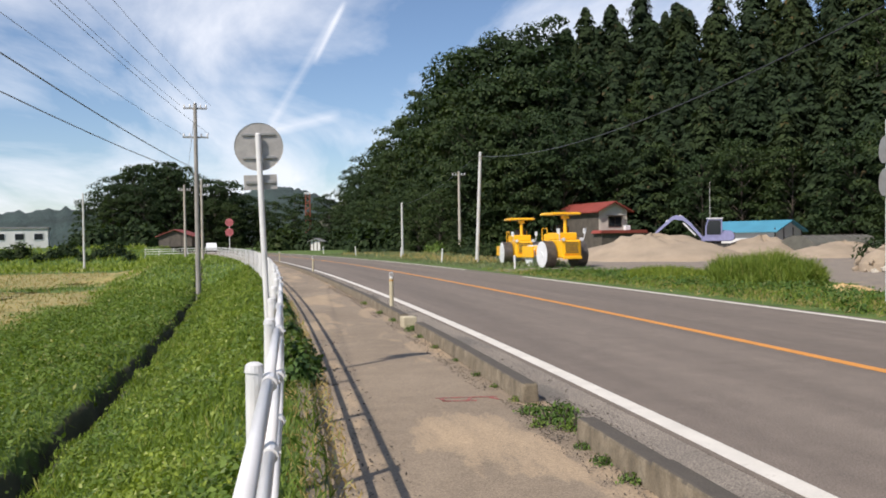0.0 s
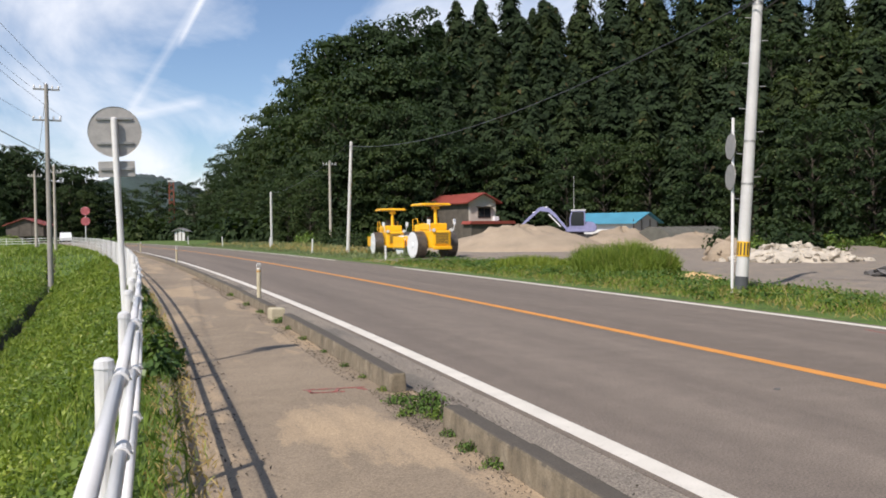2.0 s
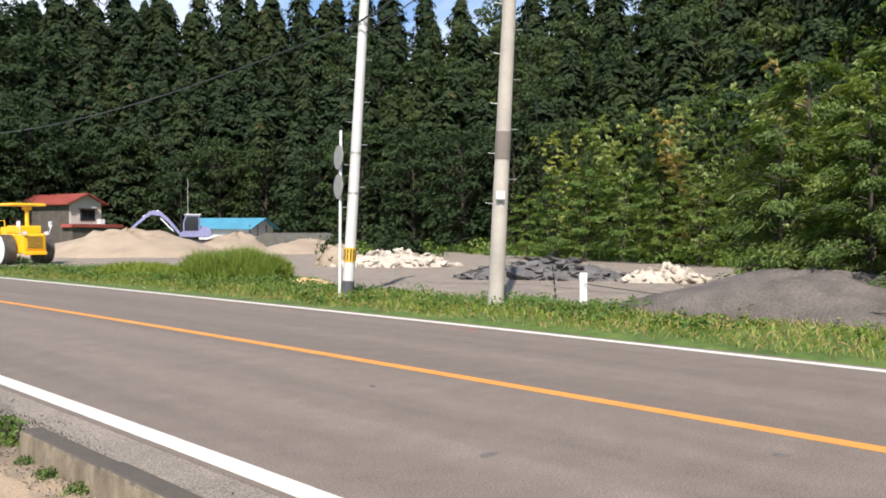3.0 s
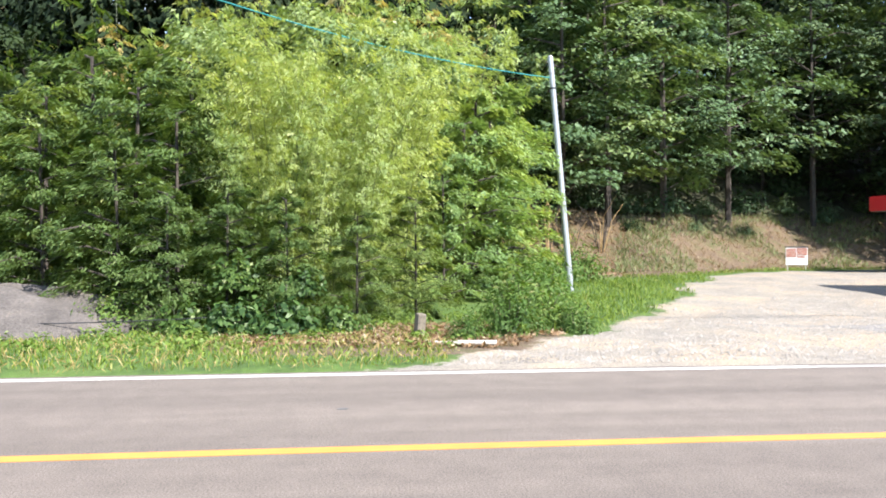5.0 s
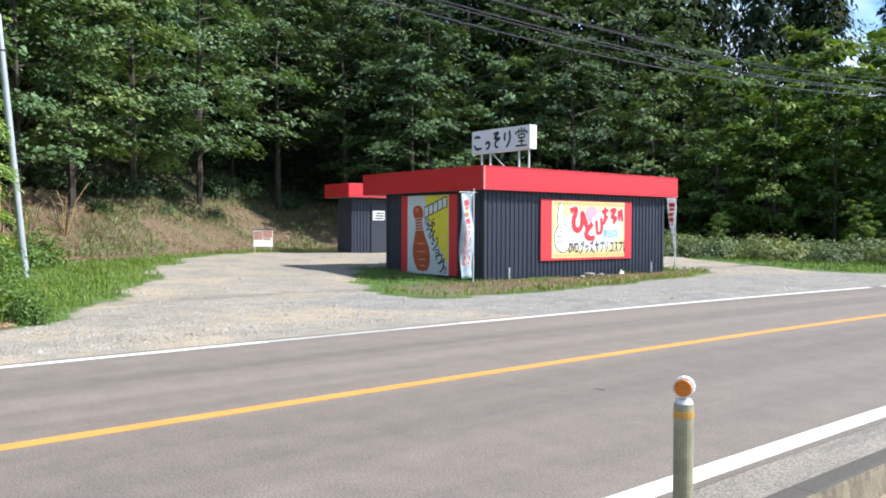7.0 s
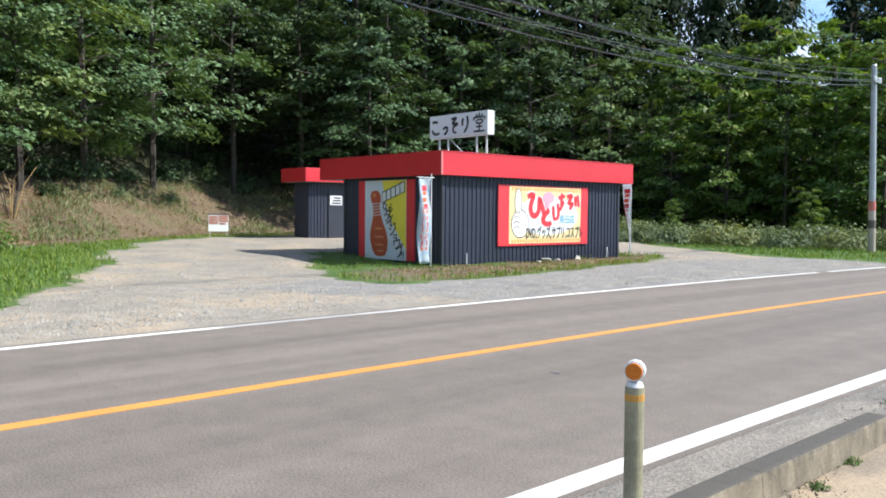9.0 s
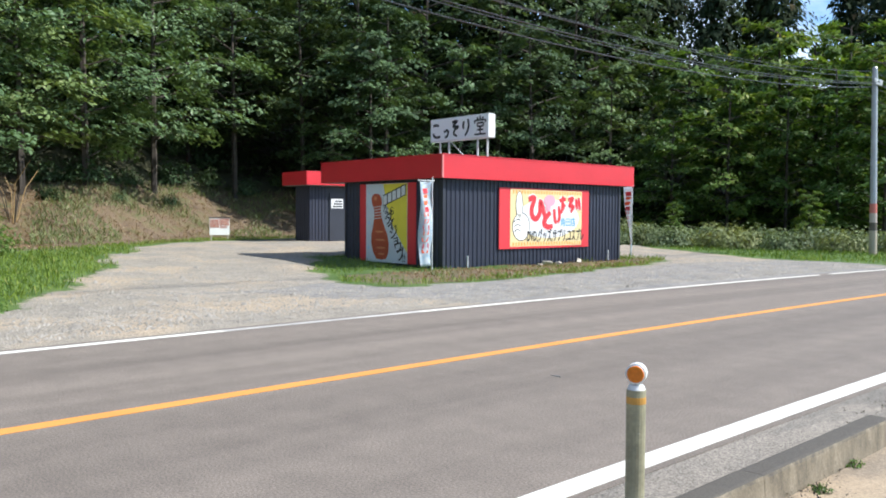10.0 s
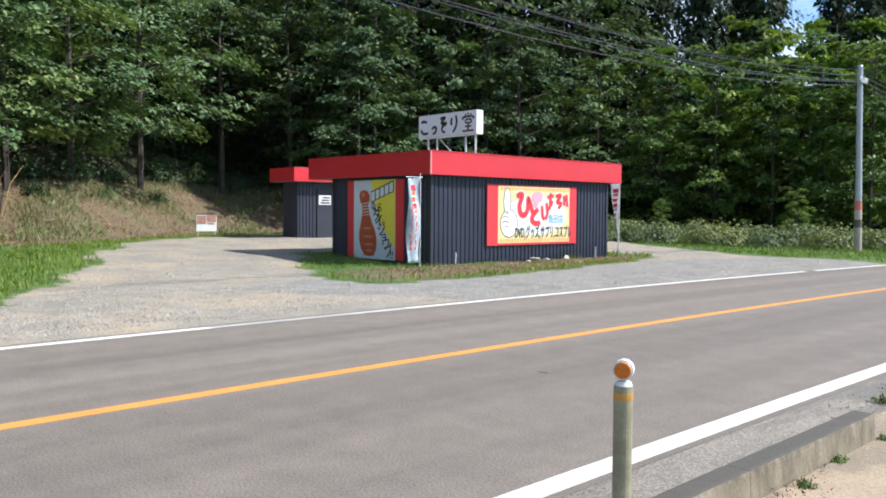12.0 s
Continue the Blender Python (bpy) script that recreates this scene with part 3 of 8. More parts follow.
# ---- road, shoulder, walk, lines ----
def strip(name, l0, l1, y0, y1, z, material, label, category, dy=0.8, cross=1, thick=0.0, parent=None):
    ys = np.linspace(y0, y1, max(2, int((y1 - y0) / dy)))
    ls = np.linspace(l0, l1, cross + 1)
    v = [(*at(a, y), z) for y in ys for a in ls]
    k = len(ls)
    f = [(i * k + j, i * k + j + 1, (i + 1) * k + j + 1, (i + 1) * k + j) for i in range(len(ys) - 1) for j in range(k - 1)]
    me = from_arrays(name, v, f, material)
    me.attributes.new("along", "FLOAT_VECTOR", "POINT").data.foreach_set("vector", np.array([(a, y, 0.0) for y in ys for a in ls], np.float32).ravel())
    if thick:
        bm = B()
        bm.from_mesh(me)
        r = bmesh.ops.extrude_face_region(bm, geom=bm.faces[:])
        bmesh.ops.translate(bm, vec=(0, 0, -thick), verts=[g for g in r["geom"] if isinstance(g, bmesh.types.BMVert)])
        bmesh.ops.recalc_face_normals(bm, faces=bm.faces)
        bm.to_mesh(me)
        bm.free()
    return tagged(new(name, me), label, category, kind="structure")


strip("road", -3.29, 3.48, -120, 170, 0.0, M_ROAD, "worn grey asphalt two-lane road", "road", cross=2, thick=0.12)
strip("road_shoulder", -3.75, -3.29, -60, 120, -0.004, M_SHOULDER, "dusty gritty asphalt strip along the kerb", "road edge", thick=0.1)
strip("footpath", -5.72, -3.75, -60, 120, -0.008, M_WALK, "worn patched asphalt footpath with pale sandy patches", "pavement", thick=0.1)
strip("line_near", -3.235, -3.075, -60, 140, 0.004, M_WHITE_LINE, "worn white edge line on the road", "road marking", thick=0.003)
strip("line_centre", -0.075, 0.075, -60, 140, 0.004, M_ORANGE_LINE, "orange centre line on the road", "road marking", thick=0.003)
for a, b in ((-60, -21.8), (-21.2, -8.7), (-5.6, 29), (37, 120)):
    strip("line_far", 3.195, 3.335, a, b, 0.004, M_WHITE_LINE, "worn white edge line on the far road side", "road marking", thick=0.003)
strip("line_far", 3.20, 3.33, -8.69, -5.61, 0.004, asphalt_mat("faded_line", (0.32, 0.30, 0.28), (0.55, 0.52, 0.48)), "faded white edge line across the drive", "road marking", thick=0.003)
strip("path_edging", -5.84, -5.72, -20, 110, 0.03, M_KERB, "low concrete edging along the footpath", "edging", dy=0.6, thick=0.15)


def kerb_block(bm, y, ln, h=0.19):
    (xa, ya), (xb, yb) = at(-3.895, y), at(-3.895, y + ln)
    ang = math.atan2(-(xb - xa), yb - ya)
    r = box_verts(bm, -0.085, 0.085, 0.006, ln - 0.006, -0.1, h)
    for v in r:
        if v.co.z > 0:
            v.co.x *= 0.8
    bmesh.ops.bevel(bm, geom=list({e for v in r for e in v.link_edges}), offset=0.02, segments=2, profile=0.6, affect="EDGES")
    bmesh.ops.transform(bm, verts=bm.verts, matrix= Matrix.Translation((xa, ya, 0)) @ Matrix.Rotation(ang, 4, "Z"))


def box_verts(bm, x0, x1, y0, y1, z0, z1):
    m = Matrix.Translation(((x0 + x1) / 2, (y0 + y1) / 2, (z0 + z1) / 2)) @ Matrix.Diagonal((x1 - x0, y1 - y0, z1 - z0, 1))
    return bmesh.ops.create_cube(bm, size=1, matrix=m)["verts"]


kerb = thing("kerb", Matrix(), "weathered stained concrete kerb stones between footpath and road", "kerb", kind="structure")
k_rand = random.Random(4)
for a, b in ((-40, -7.5), (-6.3, 5.42), (6.78, 12.5), (13.9, 60)):
    y = a
    while y < b - 0.3:
        ln = min(1.75, b - y)
        bm = B()
        kerb_block(bm, y, ln, 0.158 + k_rand.uniform(-0.008, 0.008))
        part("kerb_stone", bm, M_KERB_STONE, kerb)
        y += ln
bm = B()
box(bm, -0.11, 0.11, -0.13, 0.13, -0.02, 0.17, 0.02)
blk = part("concrete_block", bm, M_BLOCK, m=pose(*at(-3.93, 13.3), 0, 0, 0, 8))
tagged(blk, "pale rough concrete block standing at the kerb gap", "block")
# sprayed red survey marks
M_SPRAY = surface("faded_red_spray", (0.33, 0.10, 0.085), 0.8, var=0.25, big=9, dirt=(0.2, 0.165, 0.14), dirt_at=0.5)


def spray_mark(lat, y, rz, kind):
    bm = B()
    segs = [((-0.26, 0.05), (0.28, 0.09)), ((-0.2, -0.09), (0.1, -0.08)), ((-0.22, 0.06), (-0.18, -0.1)), ((0.05, 0.07), (0.02, -0.08)), ((0.2, 0.08), (0.3, -0.05))][: kind]
    for (xa, ya), (xb, yb) in segs:
        d = Vector((xb - xa, yb - ya, 0)).normalized().cross(Vector((0, 0, 1))) * 0.016
        a, b = Vector((xa, ya, 0)), Vector((xb, yb, 0))
        bm.faces.new([bm.verts.new(v) for v in (a - d, b - d, b + d, a + d)])
    r = bmesh.ops.extrude_face_region(bm, geom=bm.faces[:])
    bmesh.ops.translate(bm, vec=(0, 0, 0.003), verts=[g for g in r["geom"] if isinstance(g, bmesh.types.BMVert)])
    ob = part("spray_mark", bm, M_SPRAY, m=pose(*at(lat, y), -0.006 if lat < -3.7 else 0.001, 0, 0, rz))
    tagged(ob, "faded red sprayed survey mark on the asphalt", "road marking", kind="structure")


spray_mark(-4.4, 7.1, -10, 5)
spray_mark(2.95, 8.0, 75, 3)


# ---- lettering ----
def text_bm(words, size, depth=0.004, m=None, vertical=False):
    """Letters of the built-in font as a thin mesh, standing in the xz plane and reading along x, centred."""
    out = B()
    rows = [[c] for c in words] if vertical else [[words]]
    for k, (w,) in enumerate(rows):
        cu = bpy.data.curves.new("letters", "FONT")
        cu.body, cu.size, cu.extrude, cu.align_x, cu.align_y = w, size, depth / 2, "CENTER", "CENTER"
        cu.resolution_u = 2
        cu.offset = size * 0.012
        ob = bpy.data.objects.new("letters", cu)
        scene.collection.objects.link(ob)
        bpy.context.view_layer.update()
        me = bpy.data.meshes.new_from_object(ob.evaluated_get(bpy.context.evaluated_depsgraph_get()))
        me.transform(Matrix.Translation((0, 0, -k * size * 0.98)) @ Matrix.Rotation(radians(90), 4, "X"))
        out.from_mesh(me)
        bpy.data.objects.remove(ob)
        bpy.data.curves.remove(cu)
        bpy.data.meshes.remove(me)
    if m:
        bmesh.ops.transform(out, matrix=m, verts=out.verts)
    return out


def blot(bm, pts, y, thick=0.004):
    """A flat closed shape in x and z, thick along y."""
    return prism(bm, pts, y - thick, y)


def disc_pts(cx, cz, rx, rz, k=18, a0=0, a1=360):
    return [(cx + rx * math.cos(radians(a0 + (a1 - a0) * i / k)), cz + rz * math.sin(radians(a0 + (a1 - a0) * i / k))) for i in range(k)]


def brush(bm, pts, w, y, thick=0.004):
    """A brush stroke along points in x and z: widths swell and taper."""
    fine_pts = []
    for i in range(len(pts) - 1):
        p0, p1, p2, p3 = (np.array(pts[j], float) for j in (max(0, i - 1), i, i + 1, min(len(pts) - 1, i + 2)))
        for u in (0, 0.25, 0.5, 0.75):
            fine_pts.append(tuple(0.5 * (2 * p1 + (p2 - p0) * u + (2 * p0 - 5 * p1 + 4 * p2 - p3) * u * u + (3 * p1 - p0 - 3 * p2 + p3) * u ** 3)))
    pts = fine_pts + [pts[-1]]
    k = len(pts)
    left, right = [], []
    for i, (x, z) in enumerate(pts):
        x0, z0 = pts[max(0, i - 1)]
        x1, z1 = pts[min(k - 1, i + 1)]
        d = math.hypot(x1 - x0, z1 - z0) or 1
        nx_, nz_ = -(z1 - z0) / d, (x1 - x0) / d
        ww = w * (0.55 + 0.45 * math.sin(math.pi * (0.25 + 0.6 * i / max(1, k - 1))))
        left.append((x + nx_ * ww / 2, z + nz_ * ww / 2))
        right.append((x - nx_ * ww / 2, z - nz_ * ww / 2))
    for yy in (y - thick, y):
        lv = [bm.verts.new((a, yy, c)) for a, c in left]
        rv = [bm.verts.new((a, yy, c)) for a, c in right]
        if yy != y:
            front = (lv, rv)
        for i in range(k - 1):
            bm.faces.new((lv[i], lv[i + 1], rv[i + 1], rv[i]))
    for fr, bk in zip(front, (lv, rv)):
        for i in range(k - 1):
            bm.faces.new((fr[i], fr[i + 1], bk[i + 1], bk[i]))
    return bm


# ---- footpath fence ----
fence = thing("footpath_fence", Matrix(), "white painted three-rail tubular steel fence along the footpath", "fence")
FENCE_STEP, FENCE_Y0 = 1.68, -2.3
post_bm = B()
cyl(post_bm, (0, 0, -0.3), (0, 0, 0.965), 0.0302, seg=14)
cyl(post_bm, (0, 0, 0.965), (0, 0, 0.99), 0.034, 0.03, seg=14)
cyl(post_bm, (0, 0, 0.99), (0, 0, 0.998), 0.03, 0.016, seg=14)
post_me = bpy.data.meshes.new("fence_post")
post_bm.to_mesh(post_me)
post_bm.free()
post_me.materials.append(M_WHITE)
clamp_bm = B()
cyl(clamp_bm, (0, -0.05, 0), (0, 0.05, 0), 0.027, seg=12)
cyl(clamp_bm, (-0.05, 0, 0), (0.0, 0, 0), 0.012, seg=8)
cyl(clamp_bm, (0.0, -0.012, 0), (0.034, -0.012, 0), 0.007, seg=6)
clamp_me = bpy.data.meshes.new("fence_clamp")
clamp_bm.to_mesh(clamp_me)
clamp_bm.free()
clamp_me.materials.append(M_WHITE)
for k in range(54):
    y = FENCE_Y0 + k * FENCE_STEP
    x, yy = at(-6.03, y)
    p_ob = part("post", post_me, None, fence, m=pose(x, yy, 0, 0.6 * math.sin(k * 2.1), 0.8 * math.cos(k * 1.7)))
    if k == 53:
        break
    xr, yr = at(-5.98, y)
    x2, y2 = at(-5.98, y + FENCE_STEP)
    for h in (0.93, 0.69, 0.45):
        bm = B()
        cyl(bm, (xr, yr, h), (x2, y2, h), 0.0214, seg=12)
        part("rail", bm, M_WHITE, fence, smooth=True)
        if k < 16:
            part("clamp", clamp_me, None, p_ob, m=pose(0.05, 0, h, 0, 0, math.degrees(math.atan2(-(x2 - xr), y2 - yr))))
# the side road's fence beyond
fence2 = thing("side_road_fence", Matrix(), "white tubular fence turning along the side road", "fence")
ends = [Vector((-16.5, 92.0, -0.1)), Vector((at(-6.1, 87)[0], 87.0, 0.0))]
for k in range(6):
    q = ends[0].lerp(ends[1], k / 5)
    part("post", post_me, None, fence2, m=pose(q.x, q.y, q.z))
for h in (0.93, 0.69, 0.45):
    bm = B()
    cyl(bm, ends[0] + Vector((0, 0, h)), ends[1] + Vector((0, 0, h)), 0.0214, seg=8)
    part("rail", bm, M_WHITE, fence2)


# ---- road sign seen from the back ----
def round_sign(x, y, z, h, rz, r, label, pole_r=0.03, discs=(0.0,), plate=True, lean=0.0, face=None, back=None):
    s = thing("road_sign", pose(x, y, z, 0, lean, rz), label, "road sign")
    bm = B()
    cyl(bm, (0, 0, -0.3), (0, 0, h), pole_r, seg=14)
    cyl(bm, (0, 0, h), (0, 0, h + 0.015), pole_r, pole_r * 0.5, seg=14)
    part("post", bm, M_WHITE, s, smooth=False)
    for dz in discs:
        c = h - 0.12 + dz
        bm = B()
        cyl(bm, (0, 0.052, c), (0, 0.056, c), r, seg=40)
        cyl(bm, (0, 0.046, c), (0, 0.0525, c), r * 1.005, r * 0.985, seg=40, cap=False)
        d = part("disc", bm, back or M_ALU, s, "bare aluminium back of the round plate")
        if face:
            bm = B()
            cyl(bm, (0, 0.057, c), (0, 0.06, c), r, seg=32)
            part("disc_face", bm, face, d)
        for zz in (r * 0.52, -r * 0.45):
            bm = B()
            box(bm, -r * 0.68, r * 0.68, 0.032, 0.047, c + zz - 0.013, c + zz + 0.013, 0.003)
            part("bracket", bm, M_GALV, d)
    if plate:
        c = h - 0.12 - r - 0.115
        bm = B()
        box(bm, -r * 0.68, r * 0.68, 0.05, 0.055, c - 0.075, c + 0.075, 0.002)
        pl_ob = part("plate", bm, M_ALU, s)
        bm = B()
        box(bm, -r * 0.6, r * 0.6, 0.032, 0.051, c - 0.015, c + 0.015, 0.003)
        part("bracket", bm, M_GALV, pl_ob)
    return s


round_sign(-0.30, 8.40, -0.2, 2.69, 0, 0.243, "round traffic sign on a white post, seen from its bare back", lean=-1.9)
M_SIGN_RED = surface("sign_red_white", (0.45, 0.12, 0.13), 0.5, var=0.3, big=5)
round_sign(-5.9, 70, -0.2, 3.4, 180, 0.33, "two round red and white traffic signs on one post", discs=(0.0, -0.8), plate=False, face=M_SIGN_RED, back=M_DRUM)


# ---- delineators and stub posts ----
def delineator(x, y, face_rz, worn):
    d = thing("delineator_post", pose(x, y, 0), "faded grey-green kerbside post with round amber reflector" if worn else "pale kerbside marker post with round reflector", "marker post", "delineators along the kerb")
    bm = B()
    cyl(bm, (0, 0, -0.05), (0, 0, 0.690), 0.0398, seg=20)
    part("post", bm, M_POST if worn else M_BLOCK, d, smooth=False)
    bm = B()
    cyl(bm, (0, 0, 0.632), (0, 0, 0.66), 0.0408, seg=20)
    part("tape_band", bm, M_TAPE, d, "worn amber tape band")
    bm = B()
    cyl(bm, (0, 0, 0.690), (0, 0, 0.708), 0.037, 0.03, seg=20)
    part("collar", bm, M_WHITE, d)
    bm = B()
    m = Matrix.Rotation(radians(face_rz), 4, "Z")
    cyl(bm, m @ Vector((0, -0.03, 0.756)), m @ Vector((0, 0.03, 0.756)), 0.043, seg=12)
    bmesh.ops.bevel(bm, geom=[e for e in bm.edges if len(e.link_faces) == 2 and e.calc_face_angle(0) > 1], offset=0.006, segments=2, affect="EDGES")
    hd = part("reflector_housing", bm, M_WHITE, d)
    for s in (-1, 1):
        bm = B()
        cyl(bm, m @ Vector((0, s * 0.0295, 0.756)), m @ Vector((0, s * 0.036, 0.756)), 0.036, 0.033, seg=24)
        part("reflector", bm, M_AMBER if worn else M_ALU, hd, "round amber reflector" if worn else "")
    return d


delineator(2.035, -3.53, 24, True)
for y in (15.65, 34.8, 54):
    delineator(*at(-3.85, y), -4, False)
delineator(*at(-3.85, -22.7), 8, True)
for k, (lat, y, h) in enumerate(((5.0, 47.5, 0.85), (5.3, 59, 0.85), (5.23, 35.65, 0.62), (4.7, 72, 0.9), (4.6, 86, 0.9))):
    bm = B()
    cyl(bm, (0, 0, -0.1), (0, 0, h), 0.045, seg=12)
    cyl(bm, (0, 0, h), (0, 0, h + 0.03), 0.045, 0.02, seg=12)
    tagged(part("verge_post", bm, M_WHITE, m=pose(*at(lat, y), 0, 2 * math.sin(k * 3), 3 * math.cos(k))), "slim white marker post on the far verge", "marker post", "white verge posts")
bm = B()
box(bm, -0.075, 0.075, -0.07, 0.07, -0.1, 0.60, 0.012)
box(bm, -0.08, 0.08, -0.075, 0.075, 0.50, 0.62, 0.02)
tagged(part("boundary_post", bm, M_WHITE, m=pose(13.05, 9.15, 0, 0, 4, 40)), "short square white concrete post on the verge", "marker post")
bm = B()
box(bm, -0.07, 0.07, -0.07, 0.07, -0.1, 0.34, 0.03)
tagged(part("concrete_stub", bm, M_KERB, m=pose(12.5, -1.5, 0.03, 3, -4, 20)), "weathered concrete stub by the bamboo", "stub post")
bm = B()
box(bm, -0.45, 0.45, -0.13, 0.13, 0, 0.035, 0.008)
tagged(part("loose_board", bm, M_PLASTER, m=pose(11.35, -2.0, 0.05, 2, 1, 78)), "pale weathered board lying in dead leaves", "board")


# ---- poles and wires ----
def pole(name, x, y, z0, top, r0, r1, material, label, tilt=(0, 0), bands=(), arms=(), steps=False, arm_rz=0.0, insul=True):
    h = top - z0
    t = thing(name, pose(x, y, z0, tilt[0], tilt[1], 0), label, "utility pole", "utility poles")
    bm = B()
    cyl(bm, (0, 0, -0.6), (0, 0, h), r0, r1, 20)
    part("shaft", bm, material, t, smooth=False)
    bm = B()
    cyl(bm, (0, 0, h), (0, 0, h + 0.05), r1 * 1.03, r1 * 0.7, 16)
    part("cap", bm, M_GALV, t)
    for z, hb, mt in bands:
        r = r0 + (r1 - r0) * z / h + 0.004
        bm = B()
        cyl(bm, (0, 0, z), (0, 0, z + hb), r + 0.002, r, 20)
        part("band", bm, mt, t)
    m = Matrix.Rotation(radians(arm_rz), 4, "Z")
    for z, half in arms:
        bm = B()
        box(bm, -half, half, r1 * 0.9, r1 * 0.9 + 0.075, z - 0.04, z + 0.04, 0.006, m)
        a = part("crossarm", bm, M_GALV, t)
        for xx in (-half * 0.92, -half * 0.45, half * 0.45, half * 0.92) if insul else ():
            bm = B()
            cyl(bm, m @ Vector((xx, r1 + 0.03, z + 0.04)), m @ Vector((xx, r1 + 0.03, z + 0.12)), 0.035, 0.045, 10)
            cyl(bm, m @ Vector((xx, r1 + 0.03, z + 0.12)), m @ Vector((xx, r1 + 0.03, z + 0.19)), 0.045, 0.025, 10)
            part("insulator", bm, M_WHITE, a)
    if steps:
        for k in range(int((h - 1.9) / 0.45)):
            s = 1 if k % 2 else -1
            z = 1.9 + k * 0.45
            r = r0 + (r1 - r0) * z / h
            bm = B()
            cyl(bm, m @ Vector((s * r * 0.8, 0, z)), m @ Vector((s * (r + 0.13), 0, z + 0.01)), 0.009, seg=6)
            part("step_bolt", bm, M_GALV, t)
    return t


def wire(a, b, sag, r, label="black overhead cable between poles", material=None):
    a, b = Vector(a), Vector(b)
    pts = [a.lerp(b, k / 18) - Vector((0, 0, sag * 4 * (k / 18) * (1 - k / 18))) for k in range(19)]
    bm = B()
    tube(bm, pts, r, 5)
    return tagged(part("overhead_wire", bm, material or M_CABLE), label, "cable", "overhead wires")


POLE_Z = -1.0
pole("utility_pole", -5.0, 41.5, POLE_Z, 8.15, 0.125, 0.085, surface("grey_pole_concrete", (0.30, 0.285, 0.26), 0.85, var=0.14, big=2.0, fine=35, bump=0.3), "grey concrete utility pole with two crossarms on the grass bank", (0, 0), arms=((8.95, 0.55), (7.55, 0.6)), arm_rz=4)
pole("utility_pole", -6.4, -21.0, POLE_Z, 9.2, 0.16, 0.11, M_CONCRETE, "grey concrete utility pole beside the field", (0, 0), arms=((9.9, 0.8), (8.4, 0.8)), arm_rz=-4)
for z0, z1, offs in ((8.1, 9.1, (-0.7, 0.0, 0.7)), (6.7, 7.6, (-0.65, 0.65))):
    for o in offs:
        wire((-5.0 + o, 41.6, z0), (-6.4 + o, -21, z1), 0.75, 0.007)
wire((-5.05, 41.5, 5.0), (-6.5, -21, 7.0), 0.7, 0.016)
wire((-5.05, 41.5, 4.7), (-7.3, -21, 6.2), 0.8, 0.014)
pole("utility_pole", -9.95, 74.0, -0.6, 6.4, 0.12, 0.09, M_CONCRETE, "grey utility pole far along the side road", arms=((6.6, 0.5),))
pole("utility_pole", -7.6, 66.0, -0.4, 6.3, 0.11, 0.08, M_CONCRETE, "grey utility pole near the junction", arms=((6.2, 0.5),))
pole("utility_pole", -21.4, 87.0, -1.0, 6.5, 0.12, 0.08, M_POLE_PALE, "pale utility pole beyond the field")
pole("utility_pole", -47.0, 120.0, 1.0, 8.0, 0.14, 0.1, M_CONCRETE, "grey utility pole beside the low office building", arms=((7.3, 0.9),))
wire((-5.0, 41.5, 8.0), (-9.95, 74, 6.2), 0.5, 0.01)
pole("utility_pole", 11.0, 13.75, 0.0, 8.6, 0.125, 0.085, M_POLE_PALE, "pale round utility pole with yellow and black warning band", (1.7, 2.9),
     bands=((0.0, 0.36, surface("pole_foot_dark", (0.07, 0.075, 0.08), 0.7)), (0.76, 0.30, surface("band_yellow", (0.72, 0.42, 0.02), 0.5)), (3.05, 0.03, M_GALV), (2.2, 0.03, M_GALV), (5.75, 0.06, M_GALV)), arms=(), steps=True, arm_rz=-30)
# black upright bars of the warning band
band = thing("warning_stripes", pose(11.0, 13.75, 0, 1.7, 2.9), "black upright stripes of the pole's warning band", "stripes")
for k in range(12):
    a = k * 30
    bm = B()
    box(bm, 0.1265, 0.1315, -0.014, 0.014, 0.79, 1.03, 0, Matrix.Rotation(radians(a), 4, "Z"))
    part("stripe", bm, M_BLACK, band)
pole("utility_pole", 11.31, 9.82, 0.0, 9.6, 0.15, 0.105, M_CONCRETE, "brown-grey concrete utility pole with a white number plate", (1.3, 2.3), steps=True, arm_rz=-40,
     bands=((2.7, 0.5, surface("pole_dark_stain", (0.2, 0.175, 0.15), 0.9)), (7.2, 0.05, M_GALV)))
bm = B()
box(bm, -0.075, 0.075, -0.155, -0.147, 1.98, 2.13, 0.004)
tagged(part("number_plate", bm, M_WHITE, m=pose(11.31, 9.82, 0, 1.3, 2.3, -46)), "small white blank plate strapped to the pole", "plate")
s2 = round_sign(10.78, 13.86, 0.0, 3.55, 20, 0.26, "two round traffic signs seen edge-on beside the pole", 0.03, (-0.45, -1.07), False)
s2.matrix_basis = pose(10.86, 13.84, 0.0, 1.7, 2.9, 74)
pole("utility_pole", 9.55, 45.0, 0.0, 6.2, 0.105, 0.08, M_POLE_PALE, "pale steel utility pole beside the rollers", (0, 2.6))
pole("utility_pole", 14.0, 73.5, 0.0, 7.5, 0.14, 0.1, M_CONCRETE, "grey concrete utility pole at the forest foot", arms=((7.2, 0.6),))
pole("utility_pole", 8.25, 69.0, 0.0, 4.5, 0.1, 0.08, M_POLE_PALE, "short pale pole on the far verge")
pole("utility_pole", 21.45, -6.27, 0.12, 6.3, 0.085, 0.072, M_POLE_GREY, "slim leaning grey steel pole beside the drive", (-4.9, 1.0),
     bands=((5.35, 0.04, M_BLACK), (5.1, 0.03, M_GALV), (5.75, 0.03, M_GALV)))
